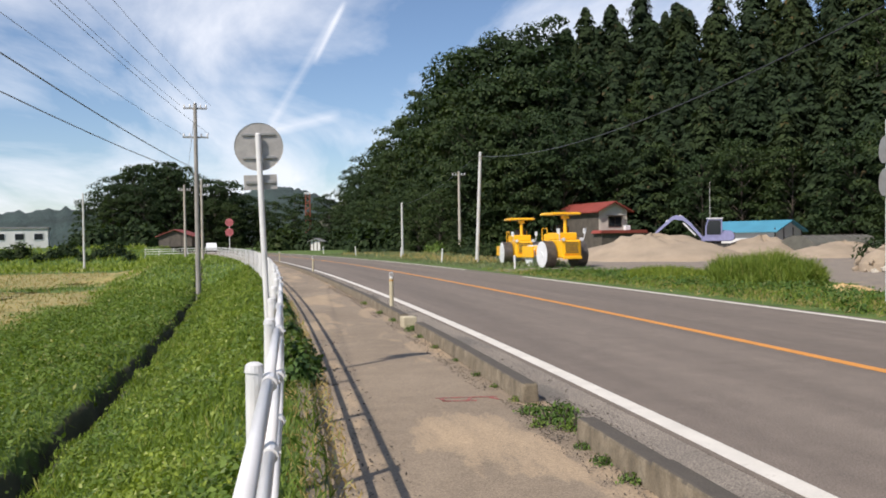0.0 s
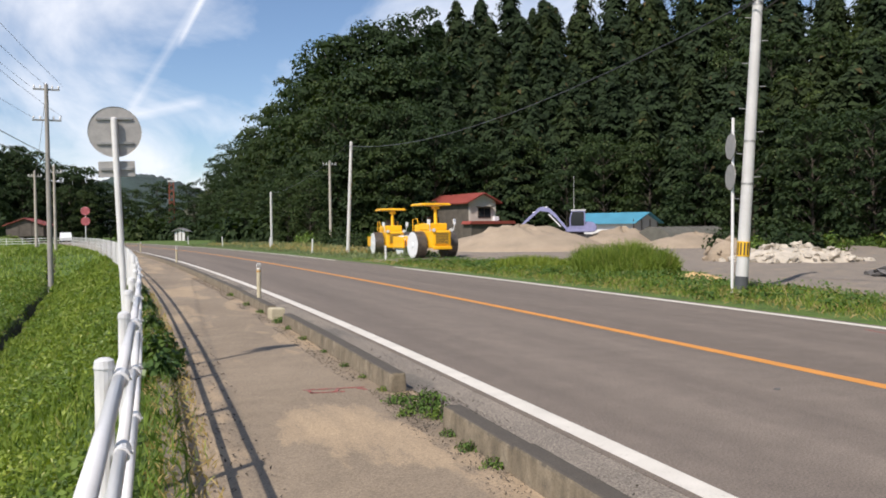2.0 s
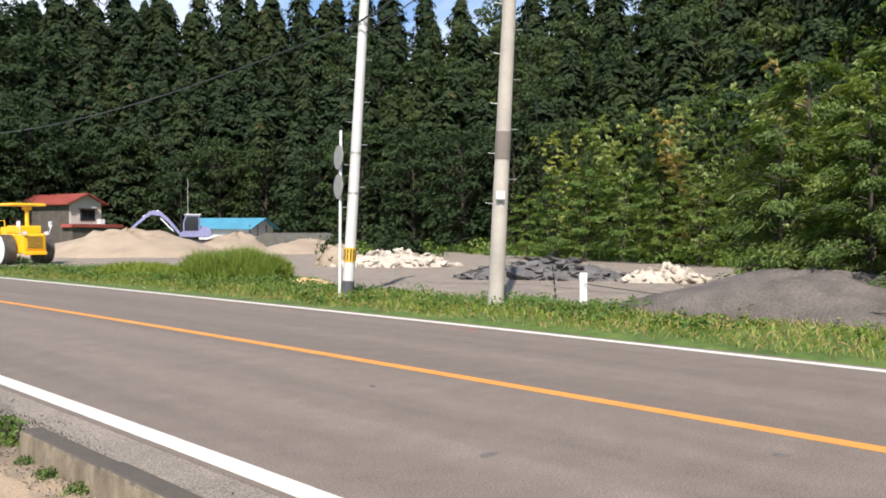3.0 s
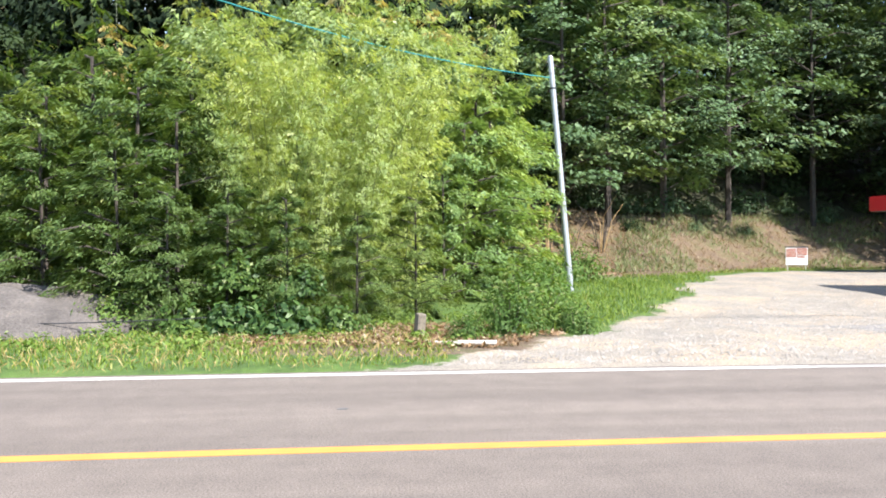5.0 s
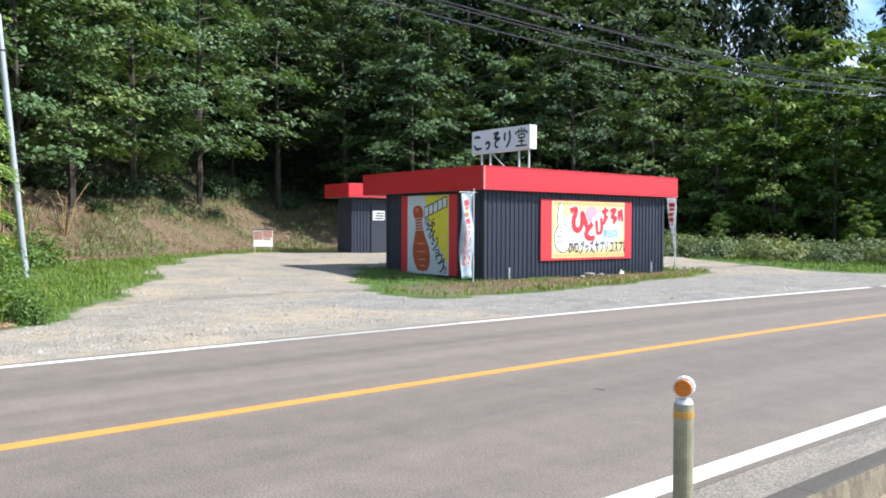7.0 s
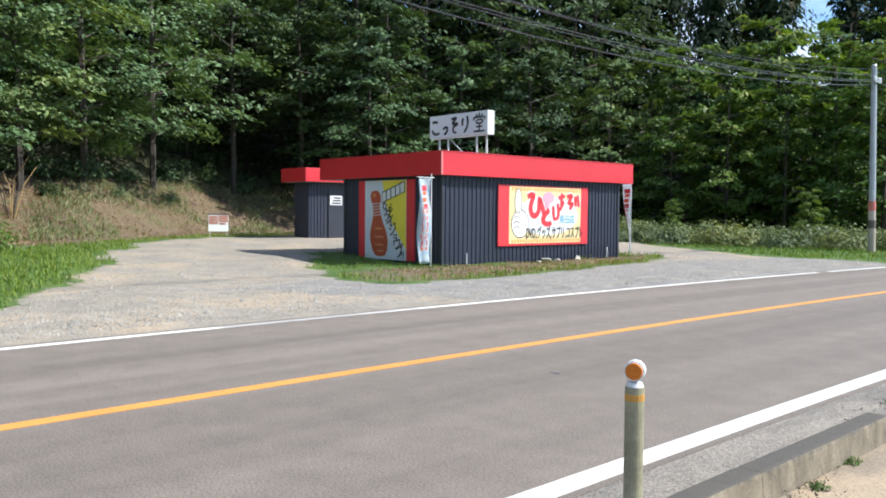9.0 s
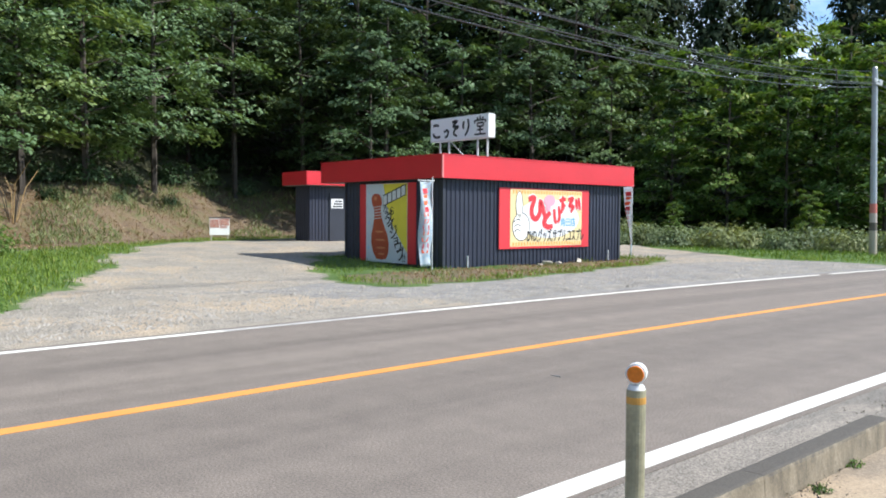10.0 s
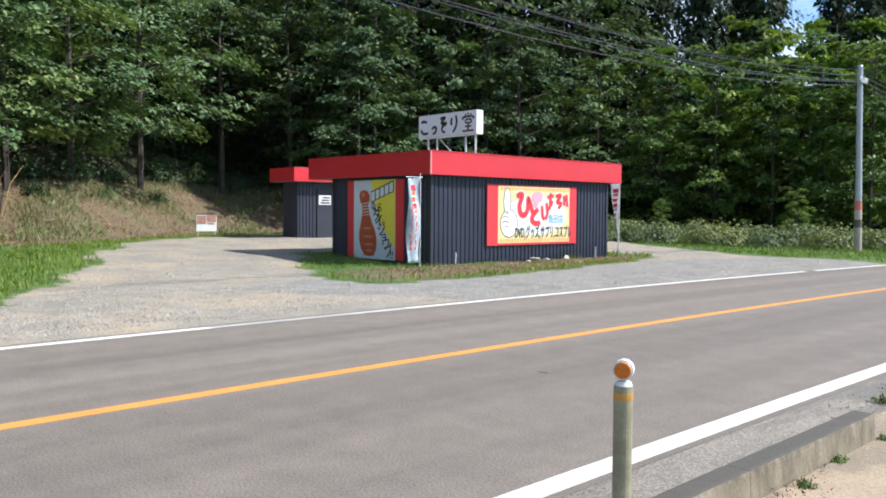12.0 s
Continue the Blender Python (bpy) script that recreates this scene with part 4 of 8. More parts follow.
pole("utility_pole", 10.95, -33.6, 0.0, 6.95, 0.13, 0.095, M_POLE_GREY, "grey steel utility pole with faded red and dark bands", (0, 0.8),
     bands=((0.0, 0.95, surface("pole_foot_tan", (0.42, 0.36, 0.28), 0.8)), (0.95, 0.3, surface("pole_band_brown", (0.12, 0.10, 0.08), 0.7)), (1.25, 0.35, surface("pole_band_pale", (0.5, 0.42, 0.36), 0.7)), (1.6, 0.35, surface("pole_band_red", (0.6, 0.18, 0.14), 0.6))),
     arms=((6.35, 0.35),), arm_rz=90)
pole("utility_pole", 8.4, -78.0, 0.0, 7.6, 0.13, 0.095, M_POLE_GREY, "grey steel utility pole further down the road")
for k, (dz, o, r) in enumerate(((0.0, 0.0, 0.012), (-0.22, 0.06, 0.013), (-0.30, -0.1, 0.011), (-0.42, 0.1, 0.014), (0.3, 0.1, 0.008))):
    wire((11.45 + o, 9.8, 7.4 + dz), (11.0 + o, -33.6, 6.6 + dz * 0.8), 1.36 + 0.05 * k, r)
    wire((11.0 + o, -33.6, 6.6 + dz * 0.8), (8.4 + o, -78, 7.0 + dz), 1.1, r)
for dz, o in ((0.0, 0.0), (-0.25, 0.1), (-0.1, -0.12)):
    wire((11.2 + o, 13.75, 5.8 + dz), (11.45 + o, 9.8, 7.2 + dz), 0.12, 0.014)
wire((11.15, 13.75, 5.8), (9.65, 45, 6.0), 0.9, 0.016)
wire((9.65, 45, 6.1), (8.3, 69, 4.4), 0.5, 0.01)
M_TEAL = surface("teal_wire_sleeve", (0.03, 0.26, 0.25), 0.5, bump=0)
wire((21.57, -5.8, 5.75), (11.5, 9.85, 7.9), 0.75, 0.014, "teal sleeved service wire to the leaning pole", M_TEAL)
wire((11.45, 9.7, 8.6), (12.75, 9.55, 0.0), 0.0, 0.006, "steel guy wire from pole to ground")
bm = B()
for k in range(6):
    cyl(bm, Vector((12.75, 9.55, 0.0)).lerp(Vector((12.63, 9.56, 0.8)), k / 6), Vector((12.75, 9.55, 0.0)).lerp(Vector((12.63, 9.56, 0.8)), (k + 0.5) / 6), 0.02, seg=8)
tagged(part("guy_guard", bm, M_BLACK), "dark striped guard sleeve on the guy wire", "guard sleeve")
# low rope along the verge before the gravel heap
wire((13.0, 9.1, 0.42), (12.7, 1.6, 0.32), 0.12, 0.009, "sagging dark rope along the verge")


# ---- shop ----
SHOP = pose(15.4, -15.55, 0.0, 0, 0, -3)


def corrugated(bm, u0, u1, z0, z1, y0, pitch=0.158, rib=0.024, mirror=False):
    """Ribbed sheet from u0 to u1 along x, facing -y, with thickness."""
    prof, u = [], u0
    while u < u1 - 1e-6:
        for f, d in ((0.0, 0.0), (0.52, 0.0), (0.64, rib), (0.88, rib)):
            if u + f * pitch < u1:
                prof.append((u + f * pitch, d))
        u += pitch
    prof.append((u1, 0.0))
    a = [bm.verts.new((x, y0 - d, z0)) for x, d in prof]
    b = [bm.verts.new((x, y0 - d, z1)) for x, d in prof]
    for i in range(len(prof) - 1):
        bm.faces.new((a[i], a[i + 1], b[i + 1], b[i]))
    return bm


shop = thing("shop_hut", SHOP, "flat-roofed charcoal corrugated shop hut with red fascia", "shop")
SW, SL, SH = 4.3, 7.4, 2.36
walls = (("wall", pose(0, 0, 0, 0, 0, -90), SL, M_NAVY), ("wall", pose(SW, -SL, 0, 0, 0, 90), SL, M_NAVY),
         ("wall", pose(SW, 0, 0, 0, 0, 180), SW, M_NAVY), ("wall", pose(0, -SL, 0, 0, 0, 0), SW, M_NAVY))
for name, m, ln, mt in walls:
    bm = B()
    corrugated(bm, 0, ln, 0.0, SH, -0.012)
    box(bm, 0.005, ln - 0.005, 0.0, 0.09, -0.1, SH)
    part(name, bm, mt, shop, m=m)
for x, y in ((0, 0), (SW, 0), (0, -SL), (SW, -SL)):
    bm = B()
    box(bm, x - 0.045, x + 0.045, y - 0.045, y + 0.045, -0.05, SH, 0.006)
    part("corner_trim", bm, M_NAVY_DARK, shop)
O, OE = 0.2, 0.45
bm = B()
box(bm, -O + 0.02, SW + 1.0, -SL - OE + 0.02, O - 0.02, SH + 0.0, SH + 0.06)
part("soffit", bm, M_NAVY_DARK, shop)
bm = B()
box(bm, -O + 0.05, SW + 0.98, -SL - OE + 0.05, O - 0.05, SH + 0.30, SH + 0.36)
part("roof", bm, M_ROOF_GREY, shop)
FT = 2.96
for x0, x1, y0, y1 in ((-O - 0.03, -O, -SL - OE, O), (-O - 0.03, SW + 1.03, O, O + 0.03), (-O - 0.03, SW + 1.03, -SL - OE - 0.03, -SL - OE), (SW + 1.0, SW + 1.03, -SL - OE, O)):
    bm = B()
    box(bm, x0, x1, y0, y1, SH + 0.005, FT, 0.006)
    part("fascia", bm, M_RED, shop, "bright red sheet metal fascia")
for x0, x1, y0, y1 in ((-O - 0.045, -O + 0.05, -SL - OE, O), (-O - 0.045, SW + 1.04, O - 0.05, O + 0.045)):
    bm = B()
    box(bm, x0, x1, y0, y1, FT + 0.001, FT + 0.022, 0.004)
    part("coping", bm, M_RED, shop)
bm = B()
box(bm, -O - 0.04, -O - 0.01, O - 0.005, O + 0.04, SH + 0.01, FT + 0.02, 0.003)
part("corner_flashing", bm, surface("faded_red_flashing", (0.75, 0.25, 0.24), 0.5), shop)
bm = B()
box(bm, -0.06, 0.0, -0.85, -0.83, 0.05, 0.35)
part("vent_pipe", bm, M_WHITE, shop)
bm = B()
box(bm, -0.06, 0.0, -6.85, -6.83, 0.05, 0.38)
part("vent_pipe", bm, M_WHITE, shop)

# colours of the printed boards
INK = {k: surface("print_" + k, c, 0.5, var=0.05, big=3, fine=40, bump=0.03) for k, c in dict(
    red=(0.62, 0.035, 0.045), yellow=(0.80, 0.66, 0.06), white=(0.70, 0.70, 0.69), pale=(0.62, 0.66, 0.70), brown=(0.42, 0.075, 0.03), tan=(0.60, 0.22, 0.10),
    black=(0.02, 0.02, 0.022), cream=(0.70, 0.58, 0.30), orange=(0.85, 0.30, 0.03), pink=(0.80, 0.34, 0.42), blue=(0.05, 0.30, 0.62), skin=(0.84, 0.82, 0.76), sky=(0.45, 0.62, 0.78), flame=(0.80, 0.13, 0.03)).items()}
# board on the gable side: x runs along the wall, read from outside
side_m = SHOP @ pose(SW, 0.075, 0, 0, 0, 180)
poster = thing("bowling_pin_poster", side_m, "yellow and white poster with brown pin shape and red strips", "poster")


def us(u):
    return SW - u


bm = B()
box(bm, us(3.53), us(1.02), 0.0, 0.03, 0.10, 2.29, 0.004)
part("panel", bm, INK["red"], poster, "red backing board")
bm = B()
box(bm, us(3.22), us(1.36), -0.006, 0.0, 0.10, 2.285)
part("sheet", bm, INK["pale"], poster)
PX0, PX1, PZ0, PZ1 = us(3.22), us(1.36), 0.10, 2.285
bm = B()
blot(bm, [(PX0 + 0.80, PZ1 - 0.01), (PX1 - 0.01, PZ1 - 0.01), (PX1 - 0.01, PZ0 + 0.30), (PX0 + 1.25, PZ0 + 1.0), (PX0 + 0.95, PZ0 + 1.6)], -0.0065, 0.003)
part("yellow_field", bm, INK["yellow"], poster)
# the pin: a turned outline with bands
cx_ = PX0 + 0.62
outline = [(0.0, 2.02), (0.16, 1.98), (0.24, 1.86), (0.22, 1.72), (0.15, 1.60), (0.17, 1.35), (0.25, 1.12), (0.37, 0.86), (0.40, 0.62), (0.35, 0.38), (0.22, 0.2), (0.0, 0.17)]
pin = [(cx_ + w, z) for w, z in outline] + [(cx_ - w, z) for w, z in reversed(outline[1:-1])]
bm = B()
blot(bm, [(x + 0.13 * (0.9 - z), z) for x, z in pin], -0.0075, 0.004)
part("pin_shape", bm, INK["brown"], poster, "reddish-brown pin shape")
bm = B()
for z, w in ((1.62, 0.15), (1.54, 0.155), (1.46, 0.16), (1.38, 0.165), (1.30, 0.18)):
    t0 = cx_ + 0.13 * (0.9 - z)
    part("pin_ring", blot(B(), [(t0 - w, z), (t0 + w, z + 0.03), (t0 + w, z + 0.05), (t0 - w, z + 0.02)], -0.0118, 0.003), INK["pale"], poster)
bm = B()
for z, w in ((0.95, 0.25), (0.72, 0.3), (0.5, 0.28), (0.33, 0.2)):
    part("pin_shine", blot(B(), disc_pts(cx_ + 0.02 + 0.13 * (0.9 - z), z, w * 0.75, 0.03), -0.0118, 0.003), INK["tan"], poster)
part("pin_shine", blot(B(), disc_pts(cx_ - 0.17, 1.88, 0.07, 0.06), -0.0118, 0.003), INK["tan"], poster)
bm = B()
for k in range(5):
    x = PX0 + 0.80 + k * 0.20
    z = 1.66 + k * 0.06
    blot(bm, [(x, z), (x + 0.205, z + 0.05), (x + 0.205, z + 0.36), (x, z + 0.31)], -0.0118, 0.003)
part("brand_blocks", bm, INK["black"], poster)
bm = B()
for k in range(5):
    x = PX0 + 0.82 + k * 0.20
    z = 1.69 + k * 0.06
    blot(bm, [(x, z), (x + 0.155, z + 0.04), (x + 0.155, z + 0.29), (x, z + 0.25)], -0.0148, 0.003)
part("brand_blocks_white", bm, INK["white"], poster)
part("lettering", text_bm("なら", 0.27, 0.003, Matrix.Translation((PX0 + 1.06, -0.0128, 1.53)) @ Matrix.Rotation(radians(8), 4, "Y")), INK["black"], poster)
word = B()
for k, ch in enumerate("ダイジョウブ"):
    tmp = text_bm(ch, 0.40 if k != 3 else 0.32, 0.003, Matrix.Translation((PX0 + 1.08 + k * 0.10, -0.0128, 1.32 - k * 0.20)) @ Matrix.Rotation(radians(-12), 4, "Y"))
    me = bpy.data.meshes.new("t")
    tmp.to_mesh(me)
    tmp.free()
    word.from_mesh(me)
    bpy.data.meshes.remove(me)
part("slogan", word, INK["black"], poster)
part("exclamation", text_bm("!!", 0.28, 0.003, Matrix.Translation((PX0 + 1.72, -0.0128, 0.24))), INK["black"], poster)
bm = B()
for k in range(16):
    a, b = (PX0 + 0.08 + (k * 0.37) % 1.0, PZ0 + 0.1 + (k * 0.53) % 2.0)
    if abs(a - cx_) > 0.42 and a < PX0 + 1.0:
        blot(bm, disc_pts(a, b, 0.03, 0.03, 8), -0.0078, 0.003)
blot(bm, disc_pts(PX0 + 0.12, 0.5, 0.05, 0.05, 8), -0.0078, 0.003)
blot(bm, disc_pts(PX0 + 0.14, 1.2, 0.05, 0.05, 8), -0.0078, 0.003)
part("sparkles", bm, INK["sky"], poster)

# board on the road side
bill_m = SHOP @ pose(-0.075, 0, 0, 0, 0, -90)
bill = thing("billboard", bill_m, "red-edged cream billboard with a pointing hand and red lettering shapes", "billboard")
bm = B()
box(bm, 1.98, 5.82, 0.0, 0.035, 0.50, 2.19, 0.004)
part("panel", bm, INK["red"], bill, "red backing board")
BX0, BX1, BZ0, BZ1 = 2.40, 5.48, 0.56, 2.15
bm = B()
box(bm, BX0, BX1, -0.006, 0.0, BZ0, BZ1)
part("sheet", bm, INK["cream"], bill)
bm = B()
blot(bm, disc_pts(BX0 + 1.6, BZ0 + 0.78, 1.35, 0.56, 28), -0.0065, 0.002)
part("glow_patch", bm, INK["white"], bill)
for k in range(26):
    for z in (BZ0 + 0.07, BZ1 - 0.07):
        x = BX0 + 0.1 + k * 0.115
        part("border_mark", blot(B(), [(x, z - 0.045), (x + 0.055, z - 0.045), (x + 0.055, z + 0.045), (x, z + 0.045)], -0.0066, 0.002), INK["orange"], bill)
bm = B()
blot(bm, disc_pts(BX0 + 0.44, BZ0 + 0.55, 0.36, 0.40, 20), -0.0085, 0.002)
blot(bm, disc_pts(BX0 + 0.36, BZ0 + 1.15, 0.15, 0.40, 16), -0.0085, 0.002)
part("hand_outline", bm, INK["black"], bill)
bm = B()
blot(bm, disc_pts(BX0 + 0.44, BZ0 + 0.55, 0.335, 0.375, 20), -0.0108, 0.002)
blot(bm, disc_pts(BX0 + 0.36, BZ0 + 1.15, 0.125, 0.375, 16), -0.0108, 0.002)
part("hand_shape", bm, INK["skin"], bill, "white pointing hand shape")
bm = B()
for k, z in enumerate((0.42, 0.56, 0.70)):
    brush(bm, [(BX0 + 0.16, BZ0 + z), (BX0 + 0.3, BZ0 + z + 0.06), (BX0 + 0.42, BZ0 + z)], 0.025, -0.0132, 0.002)
part("finger_lines", bm, INK["black"], bill)
STROKES = (
    ((0.74, 1.88), (0.98, 1.93), (0.86, 1.62), (0.90, 1.40), (1.06, 1.34), (1.20, 1.50), (1.22, 1.84), (1.36, 1.62)),
    ((1.34, 1.62), (1.42, 1.40)), ((1.66, 1.52), (1.44, 1.34), (1.40, 1.18), (1.58, 1.10), (1.76, 1.14)),
    ((1.82, 1.62), (1.86, 1.30), (1.94, 1.22)), ((2.02, 1.70), (2.06, 1.40), (1.98, 1.22)),
    ((2.06, 1.86), (2.34, 1.92)), ((2.20, 2.0), (2.18, 1.60), (2.08, 1.52)), ((2.30, 1.76), (2.16, 1.58)),
    ((2.44, 1.90), (2.66, 1.94), (2.50, 1.72), (2.70, 1.70), (2.56, 1.54)), ((2.80, 1.92), (2.84, 1.62)), ((2.76, 1.78), (2.98, 1.84)), ((2.92, 1.96), (2.98, 1.60)),
)
for depth, grow, ink, nm in ((-0.0085, 0.075, "white", "stroke_edge"), (-0.0125, 0.0, "red", "red_stroke")):
    for k, st in enumerate(STROKES):
        part(nm, brush(B(), [(BX0 + x, z) for x, z in st], (0.17 if k < 3 else 0.12) + grow, depth - 0.0002 * k, 0.003), INK[ink], bill)
bm = B()
blot(bm, disc_pts(BX0 + 1.62, 1.86, 0.24, 0.17, 12), -0.0185, 0.002)
blot(bm, disc_pts(BX0 + 1.56, 1.66, 0.10, 0.12, 12), -0.0189, 0.002)
part("pink_patch", bm, INK["pink"], bill)
part("branch_lettering", text_bm("角田店", 0.27, 0.003, Matrix.Translation((BX0 + 2.45, -0.0095, 1.22)) @ Matrix.Diagonal((0.85, 1, 1, 1))), INK["blue"], bill)
part("goods_lettering", text_bm("DVD,グッズ,サプリ,コスプレ", 0.30, 0.003, Matrix.Translation((BX0 + 1.93, -0.0155, 0.83)) @ Matrix.Diagonal((0.66, 1, 1.32, 1))), INK["black"], bill)

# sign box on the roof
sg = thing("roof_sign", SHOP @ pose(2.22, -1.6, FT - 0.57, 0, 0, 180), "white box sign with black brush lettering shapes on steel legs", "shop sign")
z0 = 4.13 - 0.62 - (FT - 0.57)
bm = B()
box(bm, 0, 2.36, -0.13, 0.13, z0, z0 + 0.64, 0.012)
part("sign_box", bm, INK["white"], sg)
bm = B()
box(bm, 0.03, 2.33, -0.136, -0.131, z0 + 0.03, z0 + 0.61)
part("sign_face", bm, surface("sign_face_white", (0.78, 0.79, 0.80), 0.4, var=0.03, big=2), sg)
gl = {
    0: [[(0.06, 0.42), (0.16, 0.45), (0.30, 0.42)], [(0.05, 0.22), (0.12, 0.12), (0.24, 0.10), (0.36, 0.12)]],
    1: [[(0.52, 0.22), (0.62, 0.27), (0.70, 0.22), (0.64, 0.11), (0.55, 0.08)]],
    2: [[(0.86, 0.48), (1.06, 0.50), (0.90, 0.36), (1.12, 0.34), (0.96, 0.26), (0.94, 0.14), (1.06, 0.09)]],
    3: [[(1.34, 0.48), (1.31, 0.34), (1.34, 0.27)], [(1.50, 0.52), (1.53, 0.34), (1.47, 0.18), (1.38, 0.08)]],
    4: [[(1.98, 0.57), (1.98, 0.47)], [(1.86, 0.54), (1.89, 0.48)], [(2.10, 0.54), (2.07, 0.48)], [(1.78, 0.38), (1.79, 0.45), (2.18, 0.45), (2.16, 0.38)], [(1.88, 0.38), (2.08, 0.38), (2.08, 0.30), (1.88, 0.30), (1.88, 0.38)], [(1.98, 0.30), (1.98, 0.07)], [(1.86, 0.20), (2.10, 0.20)], [(1.76, 0.08), (2.20, 0.08)]],
}
for k, strokes in gl.items():
    bm = B()
    for st in strokes:
        brush(bm, [(0.07 + x, z0 + 0.02 + z) for x, z in st], 0.075 if k < 4 else 0.05, -0.1365, 0.004)
    part("brush_shape", bm, INK["black"], sg)
for u in (0.35, 0.72, 1.88, 2.26):
    bm = B()
    box(bm, u - 0.02, u + 0.02, -0.08, -0.04, 0.36 - 0.1, z0 + 0.02)
    part("leg", bm, M_POLE_PALE, sg)
bm = B()
cyl(bm, (0.72, -0.02, z0), (1.75, -0.02, 0.33), 0.016, seg=8)
part("brace", bm, M_POLE_PALE, sg)


# banners on poles
M_CLOTH, n, l, p = node_mat("thin_banner_cloth")
p.inputs["Base Color"].default_value, p.inputs["Roughness"].default_value = (0.66, 0.74, 0.80, 1), 0.8
weave = noise_node(n, l, 9, 4)
l.new(ramp_node(n, l, weave.outputs["Fac"], [(0.35, (0.40, 0.58, 0.74)), (0.55, (0.74, 0.78, 0.80))]).outputs["Color"], p.inputs["Base Color"])
back_light, blend = n.new("ShaderNodeBsdfTranslucent"), n.new("ShaderNodeMixShader")
back_light.inputs["Color"].default_value, blend.inputs[0].default_value = (0.78, 0.82, 0.85, 1), 0.5
l.new(p.outputs[0], blend.inputs[1])
l.new(back_light.outputs[0], blend.inputs[2])
l.new(blend.outputs[0], n["Material Output"].inputs["Surface"])
def banner(name, m, w, h, arm, curl, label):
    t = thing(name, m, label, "banner", "shop banners")
    bm = B()
    cyl(bm, (0, 0, -0.15), (0, 0, h + 0.12), 0.013, seg=10)
    part("pole", bm, M_WHITE, t)
    bm = B()
    cyl(bm, (-w - 0.05, 0, h + 0.02), (arm, 0, h + 0.02), 0.009, seg=8)
    part("arm", bm, M_WHITE, t)
    nu, nv, v, f = 8, 24, [], []
    for j in range(nv + 1):
        for i in range(nu + 1):
            s, q = i / nu, j / nv
            narrow = 1 - curl * q
            v.append((-w * s * narrow - 0.015, 0.07 * math.sin(s * 5 + q * 4) * s + 0.03 * math.sin(q * 9 + s * 2), h - (h - 0.12) * q - 0.02 * s))
    f = [(j * (nu + 1) + i, j * (nu + 1) + i + 1, (j + 1) * (nu + 1) + i + 1, (j + 1) * (nu + 1) + i) for j in range(nv) for i in range(nu)]
    cl = part("cloth", from_arrays("cloth", v, f, M_CLOTH, True), None, t, "pale blue and white printed cloth")
    sol = cl.modifiers.new("thickness", "SOLIDIFY")
    sol.thickness = 0.004
    for k in range(11):
        q0, q1 = 0.08 + k * 0.072, 0.08 + k * 0.072 + (0.058, 0.04, 0.05)[k % 3]
        pts = []
        for q, s in ((q0, 0.3), (q0, 0.80 - 0.1 * (k % 2)), (q1, 0.74), (q1, 0.26 + 0.08 * (k % 3))):
            narrow = 1 - curl * q
            pts.append((-w * s * narrow - 0.015, 0.07 * math.sin(s * 5 + q * 4) * s + 0.03 * math.sin(q * 9 + s * 2) - 0.008, h - (h - 0.12) * q - 0.02 * s))
        bm = B()
        fc = bm.faces.new([bm.verts.new(p_) for p_ in pts])
        r = bmesh.ops.extrude_face_region(bm, geom=[fc])
        bmesh.ops.translate(bm, vec=(0, -0.003, 0), verts=[g for g in r["geom"] if isinstance(g, bmesh.types.BMVert)])
        part("printed_bar", bm, INK["flame"] if k % 3 else INK["red"], cl)
    return t


banner("shop_banner", pose(15.22, -14.99, 0.02, 0, 0, 264), 0.40, 2.24, 0.08, 0.15, "blue and white banner with orange print hanging by the shop corner")
banner("shop_banner", pose(15.55, -24.55, 0.02, 0, 0, 150), 0.55, 2.42, 0.16, 0.85, "furled pale banner with red print at the shop's end")

# the second hut behind
hut = thing("back_hut", pose(28.5, -20.72, 0.24, 0, 0, -3), "small charcoal hut with red fascia behind the shop", "hut")
for m, ln in ((pose(0, 0, 0, 0, 0, -90), 0.85), (pose(1.1, 0, 0, 0, 0, 180), 1.1), (pose(0, -3.6, 0, 0, 0, 0), 1.1), (pose(1.1, -3.6, 0, 0, 0, 90), 3.6)):
    bm = B()
    corrugated(bm, 0, ln, 0, 2.4, -0.012)
    box(bm, 0.005, ln - 0.005, 0, 0.08, -0.3, 2.4)
    part("wall", bm, M_NAVY, hut, m=m)
bm = B()
box(bm, 0.02, 0.1, -3.6, -0.85, -0.3, 2.4)
part("wall", bm, M_NAVY_DARK, hut)
bm = B()
box(bm, -0.03, 0.02, -1.95, -0.95, 0.0, 2.1, 0.006)
part("door", bm, M_NAVY_DARK, hut)
bm = B()
box(bm, -0.05, -0.028, -1.62, -1.02, 1.45, 1.85, 0.003)
nt = part("notice", bm, INK["white"], hut, "small white notice")
for k in range(3):
    bm = B()
    box(bm, -0.054, -0.0505, -1.56, -1.1 - 0.05 * k, 1.50 + k * 0.11, 1.56 + k * 0.11)
    part("notice_line", bm, INK["black"], nt)
for x0, x1, y0, y1 in ((-0.42, -0.38, -4.0, 0.38), (-0.42, 1.5, 0.38, 0.42), (-0.42, 1.5, -4.04, -4.0), (1.46, 1.5, -4, 0.38)):
    bm = B()
    box(bm, x0, x1, y0, y1, 2.4, 2.96, 0.006)
    part("fascia", bm, M_RED, hut, "bright red fascia")
bm = B()
box(bm, -0.37, 1.45, -3.98, 0.37, 2.38, 2.5)
part("roof", bm, M_ROOF_GREY, hut)
# small notice board on the bank
nb = thing("notice_board", pose(31.2, -18.1, gz(31.2, -18.1) - 0.05, -6, 0, -118), "small faded red and white wooden notice board on legs", "notice board")
